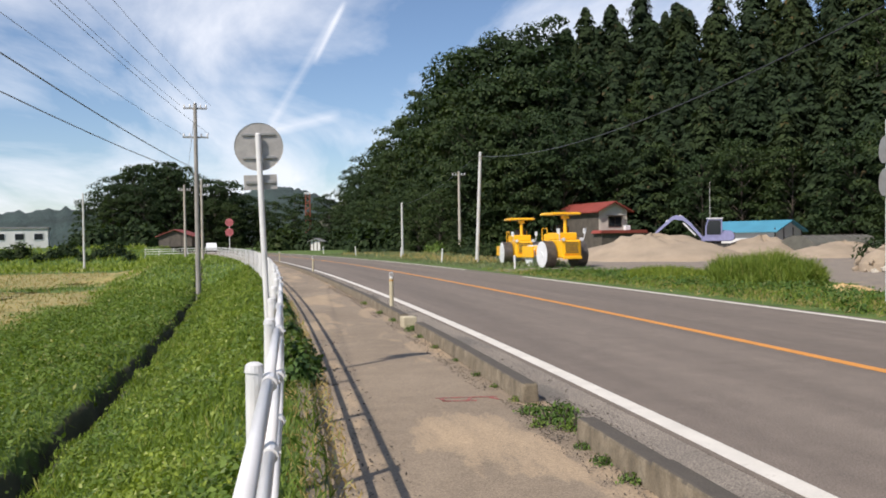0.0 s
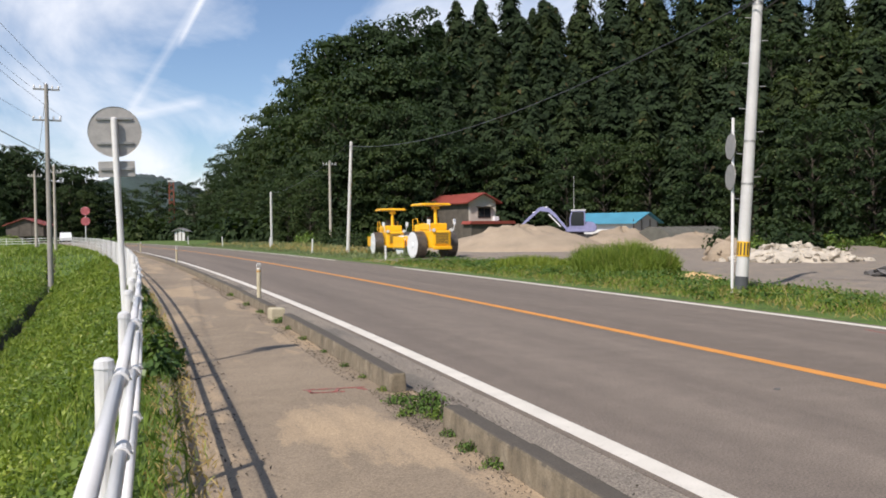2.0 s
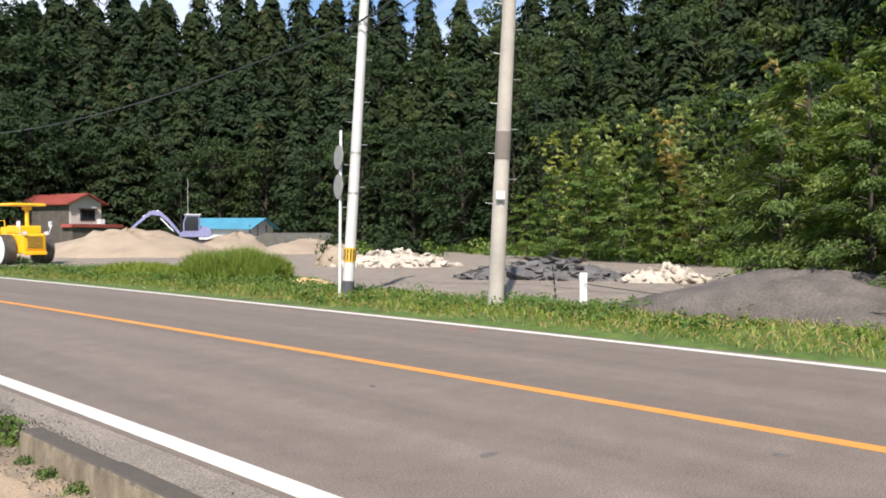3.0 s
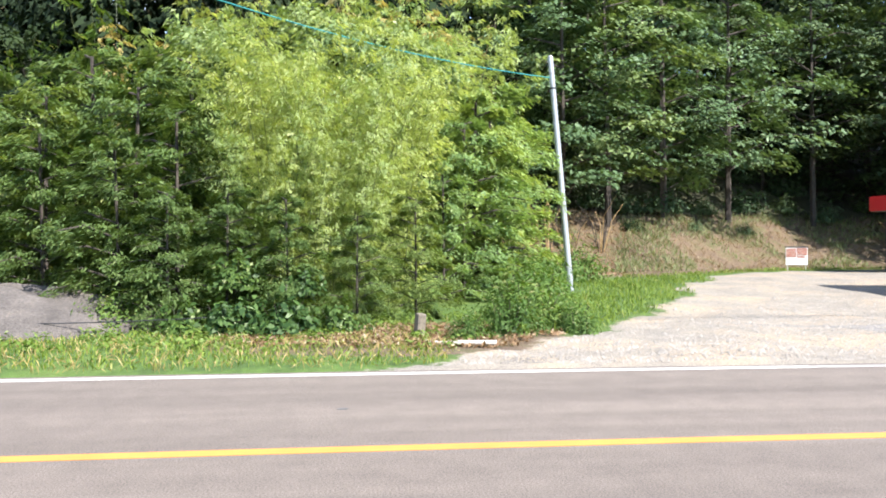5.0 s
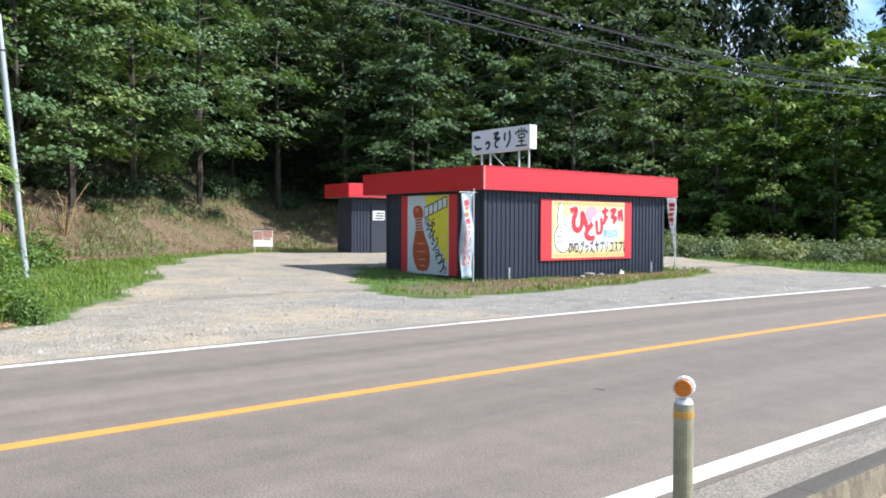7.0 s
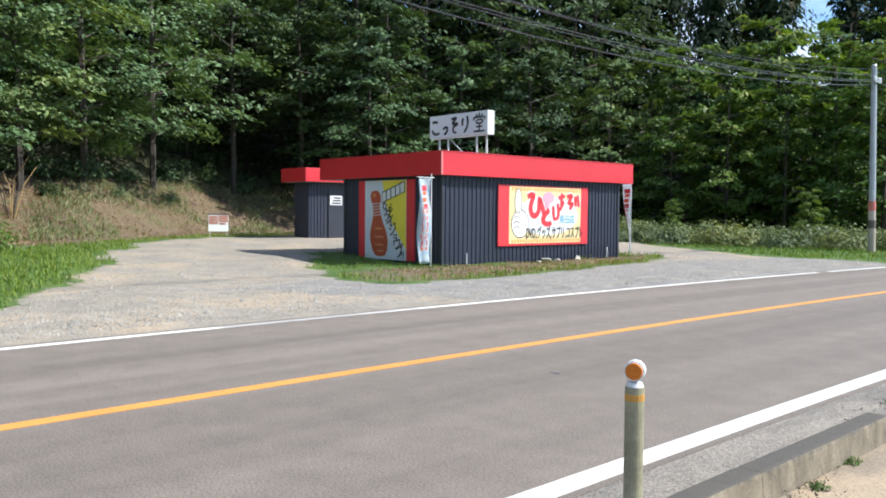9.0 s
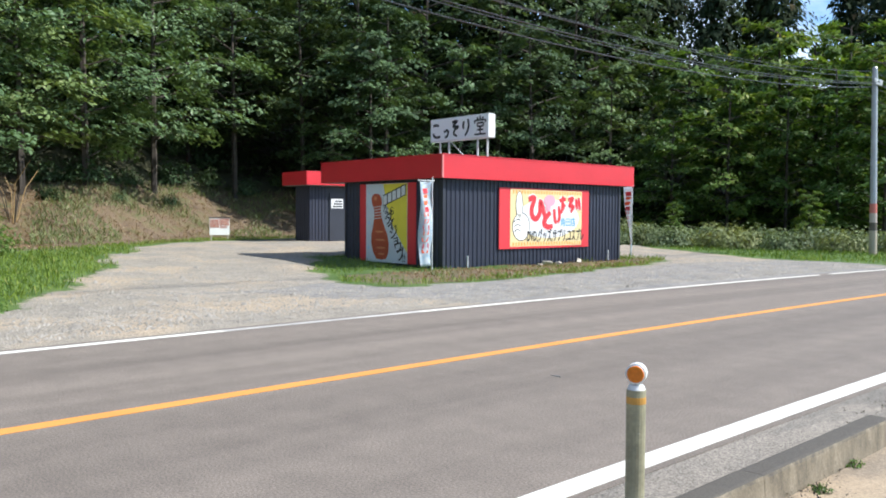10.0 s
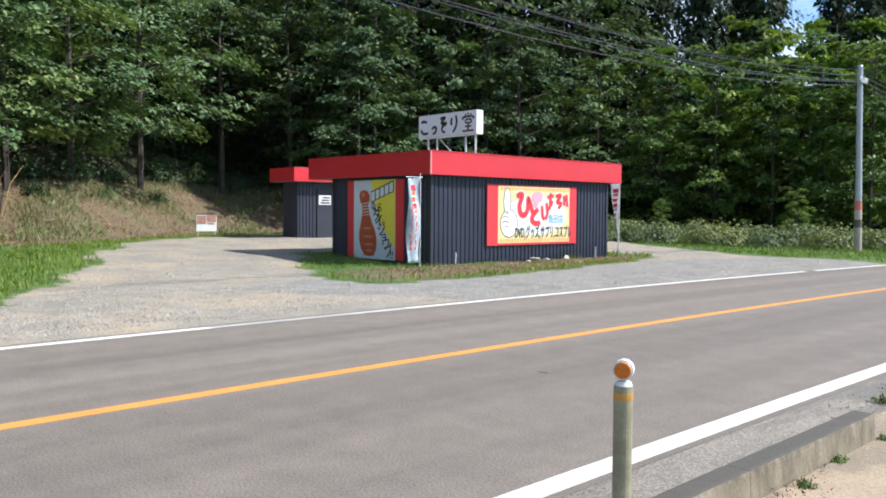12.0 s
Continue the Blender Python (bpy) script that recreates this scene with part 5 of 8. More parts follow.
for x in (-0.33, 0.33):
    bm = B()
    box(bm, x - 0.02, x + 0.02, -0.02, 0.02, -0.3, 0.75)
    part("leg", bm, M_PLASTER, nb)
bm = B()
box(bm, -0.40, 0.40, -0.04, -0.02, 0.28, 0.98, 0.004)
part("panel", bm, INK["skin"], nb)
M_FADED = surface("faded_red_print", (0.45, 0.17, 0.11), 0.7, var=0.35, big=14, dirt=(0.62, 0.56, 0.48), dirt_at=0.5)
for x0, x1, z0_, z1_ in ((-0.38, -0.02, 0.58, 0.93), (0.0, 0.38, 0.66, 0.95), (0.02, 0.3, 0.56, 0.64)):
    bm = B()
    box(bm, x0, x1, -0.046, -0.041, z0_, z1_)
    part("faded_print", bm, M_FADED, nb)
bm = B()
box(bm, -0.43, 0.43, -0.05, -0.01, 0.97, 1.02, 0.004)
part("top_rail", bm, M_WOOD_DARK, nb)


# ---- road rollers ----
def drum(bm, x, y0, y1, z, r, seg=36):
    cyl(bm, (x, y0, z), (x, y1, z), r, seg=seg)
    return bm


def road_roller(m, label):
    t = thing("road_roller", m, label, "road roller", "parked road rollers")
    for s in (1, -1):
        bm = B()
        drum(bm, 0, s * 0.52, s * 0.98, 0.6, 0.6)
        w = part("rear_drum", bm, M_STEEL_DARK, t, "worn steel drum with white side")
        bm = B()
        drum(bm, 0, s * 0.975, s * 0.995, 0.6, 0.575)
        part("drum_side", bm, M_DRUM, w, "white painted drum side")
        bm = B()
        drum(bm, 0, s * 0.99, s * 1.02, 0.6, 0.13, 16)
        part("hub", bm, M_DRUM, w)
    bm = B()
    box(bm, -0.95, 0.75, -0.46, 0.46, 0.45, 1.24, 0.06)
    box(bm, -0.55, 0.5, -0.46, 0.46, 1.24, 1.55, 0.05)
    part("engine_body", bm, M_YELLOW, t)
    bm = B()
    box(bm, -0.99, -0.95, -0.36, 0.36, 0.62, 1.18, 0.01)
    gr = part("grille", bm, M_YELLOW, t)
    for k in range(7):
        bm = B()
        box(bm, -1.005, -0.99, -0.30, 0.30, 0.67 + k * 0.07, 0.70 + k * 0.07)
        part("grille_slat", bm, M_STEEL_DARK, gr)
    bm = B()
    box(bm, -1.08, -0.96, -0.44, 0.44, 0.40, 0.54, 0.03)
    part("bumper", bm, M_YELLOW, t)
    bm = B()
    box(bm, 0.6, 2.35, -0.42, 0.42, 0.5, 0.98, 0.05)
    part("chassis", bm, M_YELLOW, t)
    bm = B()
    drum(bm, 2.55, -0.55, 0.55, 0.5, 0.5)
    part("front_drum", bm, M_DRUM, t)
    bm = B()
    for s in (1, -1):
        box(bm, 1.9, 3.15, s * 0.60 - 0.05, s * 0.60 + 0.05, 0.42, 0.95, 0.03)
    box(bm, 3.02, 3.14, -0.6, 0.6, 0.42, 0.8, 0.03)
    part("drum_yoke", bm, M_YELLOW, t)
    bm = B()
    box(bm, 0.55, 1.15, -0.4, 0.4, 0.95, 1.5, 0.06)
    part("dash", bm, M_YELLOW, t)
    bm = B()
    box(bm, 0.0, 0.5, -0.28, 0.28, 1.42, 1.52, 0.04)
    box(bm, -0.1, 0.02, -0.28, 0.28, 1.5, 1.85, 0.04)
    part("seat", bm, M_BLACK, t)
    bm = B()
    bmesh.ops.create_circle(bm, segments=20, radius=0.2, matrix=pose(0.72, 0, 1.72, 0, -55, 0))
    me_pts = [pose(0.72, 0, 1.72, 0, -55, 0) @ Vector((0.2 * math.cos(a * math.pi / 8), 0.2 * math.sin(a * math.pi / 8), 0)) for a in range(17)]
    bm.clear()
    tube(bm, me_pts, 0.018, 6)
    cyl(bm, (0.85, 0, 1.5), (0.72, 0, 1.72), 0.02, seg=8)
    part("steering_wheel", bm, M_BLACK, t)
    bm = B()
    cyl(bm, (-0.35, 0.0, 1.4), (-0.3, 0.0, 2.3), 0.085, 0.07, seg=10)
    box(bm, -0.45, -0.2, -0.15, 0.15, 2.16, 2.3, 0.03)
    part("canopy_post", bm, M_YELLOW, t)
    bm = B()
    box(bm, -0.55, 0.9, -0.68, 0.68, 2.33, 2.41, 0.04)
    box(bm, -0.5, 0.85, -0.62, 0.62, 2.40, 2.44, 0.02)
    part("canopy", bm, M_YELLOW, t)
    for s in (1, -1):
        bm = B()
        tube(bm, [(-0.95, s * 0.55, 1.2), (-1.02, s * 0.6, 1.45), (-0.95, s * 0.62, 1.6)], 0.02, 6)
        box(bm, -0.99, -0.93, s * 0.62 - 0.07, s * 0.62 + 0.07, 1.5, 1.72, 0.02)
        part("mirror", bm, M_DRUM, t)
        bm = B()
        cyl(bm, (-1.06, s * 0.42, 1.25), (-0.96, s * 0.42, 1.25), 0.08, 0.06, 14)
        part("headlight", bm, M_WHITE, t)
        bm = B()
        tube(bm, [(1.1, s * 0.48, 0.95), (1.1, s * 0.48, 1.75), (0.55, s * 0.48, 1.75), (0.5, s * 0.48, 1.35)], 0.02, 6)
        part("handrail", bm, M_YELLOW, t)
    return t


road_roller(pose(11.8, 36.6, 0.02, 0, 0, 97) @ Matrix.Scale(1.04, 4), "yellow three-wheel road roller with canopy parked on the lot")
road_roller(pose(11.3, 42.2, 0.02, 0, 0, 88), "older yellow road roller with canopy parked behind another")


# ---- mini excavator on the heap ----
def excavator(m):
    t = thing("mini_excavator", m, "lilac mini excavator with folded boom standing on a sand heap", "excavator")
    for s in (1, -1):
        bm = B()
        pts = [(-0.95, 0.12), (-0.8, 0.0), (0.8, 0.0), (0.95, 0.12), (0.95, 0.32), (0.8, 0.44), (-0.8, 0.44), (-0.95, 0.32)]
        prism(bm, pts, s * 0.45, s * 0.78)
        tr = part("track", bm, M_BLACK, t)
        for k in range(5):
            bm = B()
            cyl(bm, (-0.7 + k * 0.35, s * 0.79, 0.2), (-0.7 + k * 0.35, s * 0.82, 0.2), 0.12, seg=12)
            part("track_roller", bm, M_STEEL_DARK, tr)
    bm = B()
    cyl(bm, (0, 0, 0.4), (0, 0, 0.6), 0.4, seg=20)
    part("turntable", bm, M_STEEL_DARK, t)
    bm = B()
    prism(bm, [(-1.1, 0.65), (-1.18, 0.9), (-1.0, 1.25), (-0.5, 1.32), (-0.35, 0.95), (0.8, 0.92), (0.85, 0.6), (-0.9, 0.58)], -0.75, 0.75)
    bmesh.ops.bevel(bm, geom=bm.edges[:], offset=0.05, segments=2, affect="EDGES")
    part("house", bm, M_LILAC, t)
    bm = B()
    box(bm, -1.2, -1.1, -0.6, 0.6, 0.7, 1.15, 0.03)
    part("counterweight", bm, M_STEEL_DARK, t)
    cab_pts = [(-0.40, 0.85), (-0.40, 2.05), (0.50, 2.05), (0.66, 1.55), (0.66, 0.85)]
    bm = B()
    prism(bm, cab_pts, 0.02, 0.78)
    bmesh.ops.bevel(bm, geom=bm.edges[:], offset=0.04, segments=2, affect="EDGES")
    cb = part("cab", bm, M_LILAC, t)
    for y in (0.008, 0.785):
        bm = B()
        prism(bm, [(-0.30, 1.02), (-0.30, 1.97), (0.46, 1.97), (0.59, 1.55), (0.59, 1.02)], y, y + 0.008)
        part("side_window", bm, M_GLASS_DARK, cb)
    bm = B()
    box(bm, -0.362, -0.352, 0.12, 0.68, 1.35, 1.95)
    part("rear_window", bm, M_GLASS_DARK, cb)
    bm = B()
    prism(bm, [(0.515, 2.0), (0.668, 1.55), (0.668, 1.0), (0.676, 1.0), (0.676, 1.55), (0.523, 2.0)], 0.1, 0.7)
    part("front_window", bm, M_GLASS_DARK, cb)
    bm = B()
    box(bm, -0.44, 0.54, -0.02, 0.82, 2.05, 2.12, 0.02)
    part("cab_roof", bm, M_DRUM, cb)
    bm = B()
    cyl(bm, (0.3, 0.1, 2.1), (0.3, 0.1, 4.5), 0.014, 0.008, 6)
    part("antenna", bm, M_WHITE, t)

    def arm(pts, w, y, name, mt):
        b = B()
        for (xa, za, ha), (xb, zb, hb) in zip(pts, pts[1:]):
            prism(b, [(xa, za - ha), (xb, zb - hb), (xb, zb + hb), (xa, za + ha)], y - w, y + w)
        return part(name, b, mt, t)

    arm([(0.8, 0.85, 0.12), (1.5, 1.7, 0.14), (2.0, 2.15, 0.15), (2.6, 2.2, 0.12)], 0.1, -0.25, "boom", M_LILAC)
    arm([(2.35, 2.3, 0.08), (2.7, 2.15, 0.14), (3.6, 1.35, 0.1), (4.0, 0.95, 0.08)], 0.085, -0.25, "stick", M_LILAC)
    bm = B()
    cyl(bm, (1.2, -0.25, 1.0), (2.0, -0.25, 1.85), 0.05, seg=10)
    cyl(bm, (2.1, -0.25, 2.35), (3.1, -0.25, 1.95), 0.05, seg=10)
    part("ram", bm, M_DRUM, t)
    bm = B()
    prism(bm, [(3.75, 0.95), (4.15, 1.05), (4.5, 0.75), (4.45, 0.35), (4.15, 0.15), (3.95, 0.5)], -0.5, 0.0)
    part("bucket", bm, M_LILAC, t)
    bm = B()
    box(bm, -1.35, -1.27, -0.8, 0.8, 0.05, 0.4, 0.02)
    part("blade", bm, M_STEEL_DARK, t)
    return t


excavator(pose(26.85, 50.9, 0.42, 0, 0, 158) @ Matrix.Diagonal((1.0, 1.0, 1.0, 1)))


# ---- heaps ----
def heap(name, x, y, rx, ry, h, rz, material, label, seed, rough=0.08, power=1.6, z=None):
    k, rings, v = 40, 14, []
    r_ = np.random.default_rng(seed)
    ph = r_.uniform(0, 6.28, 6)
    base = gz(x, y) if z is None else z
    for i in range(rings + 1):
        q = i / rings
        for j in range(k):
            a = 2 * math.pi * j / k
            lump = 1 + 0.10 * math.sin(2 * a + ph[0]) + 0.07 * math.sin(3 * a + ph[1]) + 0.04 * math.sin(5 * a + ph[2])
            d = q * lump
            zz = h * (1 - q ** power) * (1 + 0.12 * math.sin(3 * a + 5 * q + ph[3])) + rough * h * r_.normal() * (1 - q)
            v.append((rx * d * math.cos(a), ry * d * math.sin(a), zz if i < rings else -0.15))
    f = [(i * k + j, i * k + (j + 1) % k, (i + 1) * k + (j + 1) % k, (i + 1) * k + j) for i in range(rings) for j in range(k)]
    me = from_arrays(name, v, f, material, True)
    return tagged(part(name, me, None, m=pose(x, y, base, 0, 0, rz)), label, "heap")


heap("sand_heap", 20.2, 45.8, 6.0, 4.0, 1.35, -25, M_SAND, "large pale sand heap on the lot", 1)
heap("sand_heap", 24.9, 49.8, 4.9, 3.6, 0.5, 10, M_SAND, "low flattened sand heap under the excavator", 2, 0.06, 2.6)
heap("sand_heap", 30.0, 50.5, 4.8, 3.4, 1.15, 20, M_SAND, "pale sand heap with rough top", 3)
heap("sand_heap", 31.5, 44.5, 4.2, 3.0, 0.8, -10, M_SAND, "spreading low sand heap", 4)
heap("straw_heap", 12.45, 17.3, 0.8, 0.8, 0.18, 20, surface("yellow_straw_chips", (0.55, 0.38, 0.17), 0.95, var=0.2, big=4, fine=30, bump=0.8, dist=0.02), "small heap of yellow chippings on the lot", 5)
heap("crushed_stone_heap", 13.9, 5.2, 1.8, 3.1, 0.70, 8, M_GREYGRAVEL, "long heap of dark grey crushed stone", 6, 0.035, 2.3)


def chunk_meshes(seed, material, flat, k=6):
    r_ = np.random.default_rng(seed)
    out = []
    for _ in range(k):
        bm = B()
        q = unit0(r_.normal(size=(11, 3))) * r_.uniform(0.7, 1.0, (11, 1)) * np.array([1, 0.8, flat])
        for c in q:
            bm.verts.new(tuple(c * 0.5))
        bmesh.ops.convex_hull(bm, input=bm.verts)
        me = bpy.data.meshes.new("chunk")
        bm.to_mesh(me)
        bm.free()
        me.materials.append(material)
        out.append(me)
    return out


def unit0(v):
    return v / np.linalg.norm(v, axis=-1, keepdims=True)


def rubble(name, x, y, rx, ry, h, rz, material, size, count, flat, label, seed, tilt=40):
    t = thing(name, pose(x, y, gz(x, y), 0, 0, rz), label, "rubble heap")
    meshes, r_ = chunk_meshes(seed, material, flat), np.random.default_rng(seed)
    core = B()
    bmesh.ops.create_uvsphere(core, u_segments=20, v_segments=10, radius=1, matrix=Matrix.Diagonal((rx * 0.86, ry * 0.86, h * 0.82, 1)))
    part("core", core, material, t)
    for k in range(count):
        a, d = r_.uniform(0, 6.28), math.sqrt(r_.random())
        s = size * r_.uniform(0.5, 1.5)
        part("chunk", meshes[k % len(meshes)], None, t, m=pose(rx * d * math.cos(a), ry * d * math.sin(a), h * (1 - d ** 1.8) * r_.uniform(0.75, 1.1), *r_.uniform(-tilt, tilt, 2), r_.uniform(0, 360)) @ Matrix.Diagonal((s, s, s, 1)))
    return t


rubble("concrete_rubble", 22.0, 24.9, 2.7, 1.7, 0.62, -42, M_RUBBLE, 0.36, 230, 0.55, "heap of pale broken concrete pieces", 11)
rubble("concrete_rubble", 20.6, 26.6, 1.0, 0.9, 0.95, -42, M_SAND, 0.4, 30, 0.7, "small peak of pale earth and stones", 12)
rubble("asphalt_rubble", 19.3, 15.1, 2.8, 1.4, 0.58, -48, M_SLAB, 0.5, 170, 0.22, "heap of dark broken asphalt slabs", 13, 30)
rubble("stone_rubble", 20.3, 11.7, 1.3, 0.7, 0.42, -40, M_RUBBLE, 0.34, 60, 0.6, "small heap of pale broken stone pieces", 14)
# pale stones by the shop's foot
stone_me = chunk_meshes(21, M_RUBBLE, 0.5, 3)
for k, (u, v, s) in enumerate(((-0.3, -3.7, 0.46), (-0.35, -4.1, 0.3), (-0.3, -5.1, 0.34), (-0.4, -3.3, 0.24))):
    q = SHOP @ Vector((u, v, 0.06))
    tagged(part("pale_stone", stone_me[k % 3], None, m=pose(q.x, q.y, gz(q.x, q.y) + 0.2 * s, 0, 0, 50 * k) @ Matrix.Diagonal((s, s, s, 1))), "pale broken stone at the shop's foot", "stone", "stones by the shop")


# ---- houses and sheds far off ----
def gable_roof(bm, hx, y0, y1, z, rise, over, thick=0.12):
    s = rise / hx
    prism(bm, [(-hx - over, z - over * s), (0, z + rise), (hx + over, z - over * s), (hx + over, z - over * s + thick), (0, z + rise + thick), (-hx - over, z - over * s + thick)], y0, y1)
    return bm


def house(m):
    t = thing("house", m, "old two-storey house with red sheet roof and cream gable", "house")
    bm = B()
    prism(bm, [(-1.6, 0), (1.6, 0), (1.6, 4.0), (0, 4.75), (-1.6, 4.0)], 0, 7.5)
    part("wall", bm, M_PLASTER, t)
    # added dark slab: the trees' shade on the side wall, as colour
    bm = B()
    box(bm, -1.66, -1.6, 0.1, 7.4, 0, 3.95, 0.01)
    part("side_wall_shade", bm, M_WOOD_DARK, t, "dark panel standing in for tree shade on the side wall")
    bm = B()
    gable_roof(bm, 1.6, -0.45, 7.9, 4.0, 0.75, 0.5)
    part("roof", bm, M_RED_ROOF, t)
    bm = B()
    box(bm, -0.6, 0.95, -0.05, 0.02, 2.35, 3.4, 0.01)
    w = part("window", bm, M_WOOD_DARK, t)
    for x0, x1 in ((-0.52, 0.14), (0.2, 0.87)):
        bm = B()
        box(bm, x0, x1, -0.07, -0.045, 2.43, 3.32)
        part("pane", bm, M_GLASS_DARK, w)
    bm = B()
    box(bm, -0.75, 1.1, -0.4, 0.02, 3.42, 3.5)
    part("window_hood", bm, M_WOOD_DARK, t)
    bm = B()
    prism(bm, [(-2.6, 1.75), (2.9, 1.75), (2.7, 2.05), (-2.4, 2.05)], -1.6, 0.0)
    part("porch_roof", bm, M_RED_ROOF, t)
    bm = B()
    box(bm, -2.3, 2.5, -1.4, 0.0, 0, 1.75)
    part("porch_wall", bm, M_WOOD_DARK, t)
    bm = B()
    box(bm, 1.2, 1.75, -0.35, 0.0, 1.95, 2.5, 0.03)
    part("air_conditioner", bm, M_DRUM, t)
    return t


house(pose(29.7, 76.4, 0.0, 0, 0, 14))


def shed(m, w, ln, h, rise, roof_mat, wall_mat, name, label):
    t = thing(name, m, label, "shed")
    bm = B()
    prism(bm, [(-w, 0), (w, 0), (w, h), (0, h + rise), (-w, h)], 0, ln)
    part("wall", bm, wall_mat, t)
    bm = B()
    gable_roof(bm, w, -0.4, ln + 0.4, h, rise, 0.4, 0.08)
    part("roof", bm, roof_mat, t)
    for x in (-w, -w * 0.35, w * 0.35, w):
        bm = B()
        box(bm, x - 0.06, x + 0.06, -0.05, 0.0, 0, h + 0.3 * rise, 0.005)
        part("upright", bm, M_WOOD_DARK, t)
    return t


shed(pose(37.6, 59.6, 0.1, 0, 0, 32), 2.2, 5.3, 1.6, 0.75, M_BLUE_ROOF, M_OFFWHITE, "shed", "low shed with blue sheet roof and cream walls")
# dark net tunnel
tn = thing("net_tunnel", pose(31.0, 47.9, 0.15, 0, 0, -72), "low dark net tunnel with curved ribs", "tunnel")
bm = B()
prism(bm, [(1.5 * math.cos(a * math.pi / 14), 1.15 * math.sin(a * math.pi / 14)) for a in range(15)], -0.3, 6.2)
part("net_cover", bm, surface("dark_net", (0.12, 0.12, 0.10), 0.8, var=0.2, big=2), tn)
for k in range(9):
    bm = B()
    tube(bm, [(1.52 * math.cos(a * math.pi / 10), -0.28 + k * 0.8, 1.17 * math.sin(a * math.pi / 10)) for a in range(11)], 0.02, 5)
    part("rib", bm, M_STEEL_DARK, tn)


def office(m, w, ln, h, label):
    t = thing("office_building", m, label, "building")
    bm = B()
    box(bm, 0, w, 0, ln, 0, h)
    part("wall", bm, M_OFFWHITE, t)
    bm = B()
    box(bm, -0.15, w + 0.15, -0.15, ln + 0.15, h, h + 0.25, 0.02)
    part("roof", bm, M_ROOF_GREY, t)
    for k in range(3):
        bm = B()
        box(bm, 0.6 + k * w / 3, 0.6 + k * w / 3 + w * 0.17, -0.05, 0.05, h * 0.4, h * 0.78)
        wd = part("window", bm, M_DRUM, t)
        bm = B()
        box(bm, 0.66 + k * w / 3, 0.54 + k * w / 3 + w * 0.17, -0.07, -0.051, h * 0.43, h * 0.75)
        part("pane", bm, M_GLASS_DARK, wd)
    return t


office(pose(-42.3, 122.5, 1.1, 0, 0, 14), 7.2, 9, 2.7, "low white flat-roofed office beyond the field")
office(pose(-54.0, 126.0, 1.0, 0, 0, 14), 10, 9, 3.0, "low cream flat-roofed building beyond the field")
shed(pose(-17.2, 118, 1.0, 0, 0, -10), 2.2, 4.0, 1.5, 0.8, M_RED_ROOF, M_WOOD_DARK, "farm_shed", "weathered farm shed with rusty red roof")
shed(pose(1.9, 128, 0.0, 0, 0, -20), 0.8, 1.6, 1.5, 0.35, M_ROOF_GREY, M_OFFWHITE, "roadside_hut", "small white roadside hut")
# rusty tower
tw = thing("lattice_tower", pose(1.0, 150, 0.3), "rusty red lattice tower at the wood's edge", "tower")
M_RUST = surface("rust", (0.30, 0.09, 0.05), 0.85, var=0.3)
for sx in (-0.45, 0.45):
    for sy in (-0.45, 0.45):
        bm = B()
        cyl(bm, (sx, sy, 0), (sx * 0.8, sy * 0.8, 9.6), 0.09, seg=6)
        part("leg", bm, M_RUST, tw)
for k in range(9):
    bm = B()
    z = 0.6 + k
    cyl(bm, (-0.45, -0.45, z), (0.42, -0.42, z + 0.9), 0.04, seg=5)
    cyl(bm, (0.45, -0.45, z), (-0.42, -0.42, z + 0.9), 0.04, seg=5)
    part("cross_brace", bm, M_RUST, tw)
bm = B()
box(bm, -0.6, 0.6, -0.6, 0.6, 9.6, 9.85)
part("platform", bm, M_DRUM, tw)


def car(m, material, label):
    t = thing("car", m, label, "car")
    bm = B()
    prism(bm, [(-1.75, 0.3), (1.75, 0.3), (1.78, 0.75), (1.0, 0.9), (0.5, 1.42), (-1.2, 1.45), (-1.7, 0.95)], -0.75, 0.75)
    bmesh.ops.bevel(bm, geom=bm.edges[:], offset=0.06, segments=2, affect="EDGES")
    part("body", bm, material, t)
    bm = B()
    prism(bm, [(0.95, 0.92), (0.5, 1.36), (-1.15, 1.38), (-1.5, 0.95)], -0.76, 0.76)
    part("windows", bm, M_GLASS_DARK, t)
    for x in (-1.1, 1.15):
        for s in (1, -1):
            bm = B()
            cyl(bm, (x, s * 0.62, 0.29), (x, s * 0.78, 0.29), 0.29, seg=18)
            w = part("wheel", bm, M_BLACK, t)
            bm = B()
            cyl(bm, (x, s * 0.781, 0.29), (x, s * 0.79, 0.29), 0.17, seg=14)
            part("rim", bm, M_GALV, w)
    return t


car(pose(*at(-1.7, 128), 0.0, 0, 0, -82), M_DRUM, "white car far along the road")
car(pose(-56, 116, 1.0, 0, 0, 10), M_DRUM, "white van parked by the office")


# ---- vegetation ----
rng = np.random.default_rng(7)


def unit(v):
    return v / np.maximum(np.linalg.norm(v, axis=-1, keepdims=True), 1e-9)


def leaves(c, nrm, length, width, droop=0.0, along=None):
    """Diamond leaves or tufts at c, facing nrm, slightly folded. Returns vertices and faces."""
    k = len(c)
    nrm = unit(nrm)
    t = unit(np.cross(nrm, rng.normal(size=(k, 3)))) if along is None else unit(along - nrm * np.sum(along * nrm, -1, keepdims=True))
    s = np.cross(nrm, t)
    ln, wd = np.broadcast_to(length, k)[:, None], np.broadcast_to(width, k)[:, None]
    tip = c + t * ln * 0.5
    tip[:, 2] -= droop * ln[:, 0]
    v = np.stack([c - t * ln * 0.5, c + s * wd * 0.5 + t * ln * 0.05, tip, c - s * wd * 0.5 + t * ln * 0.05], 1).reshape(-1, 3)
    return v, np.arange(4 * k).reshape(-1, 4)


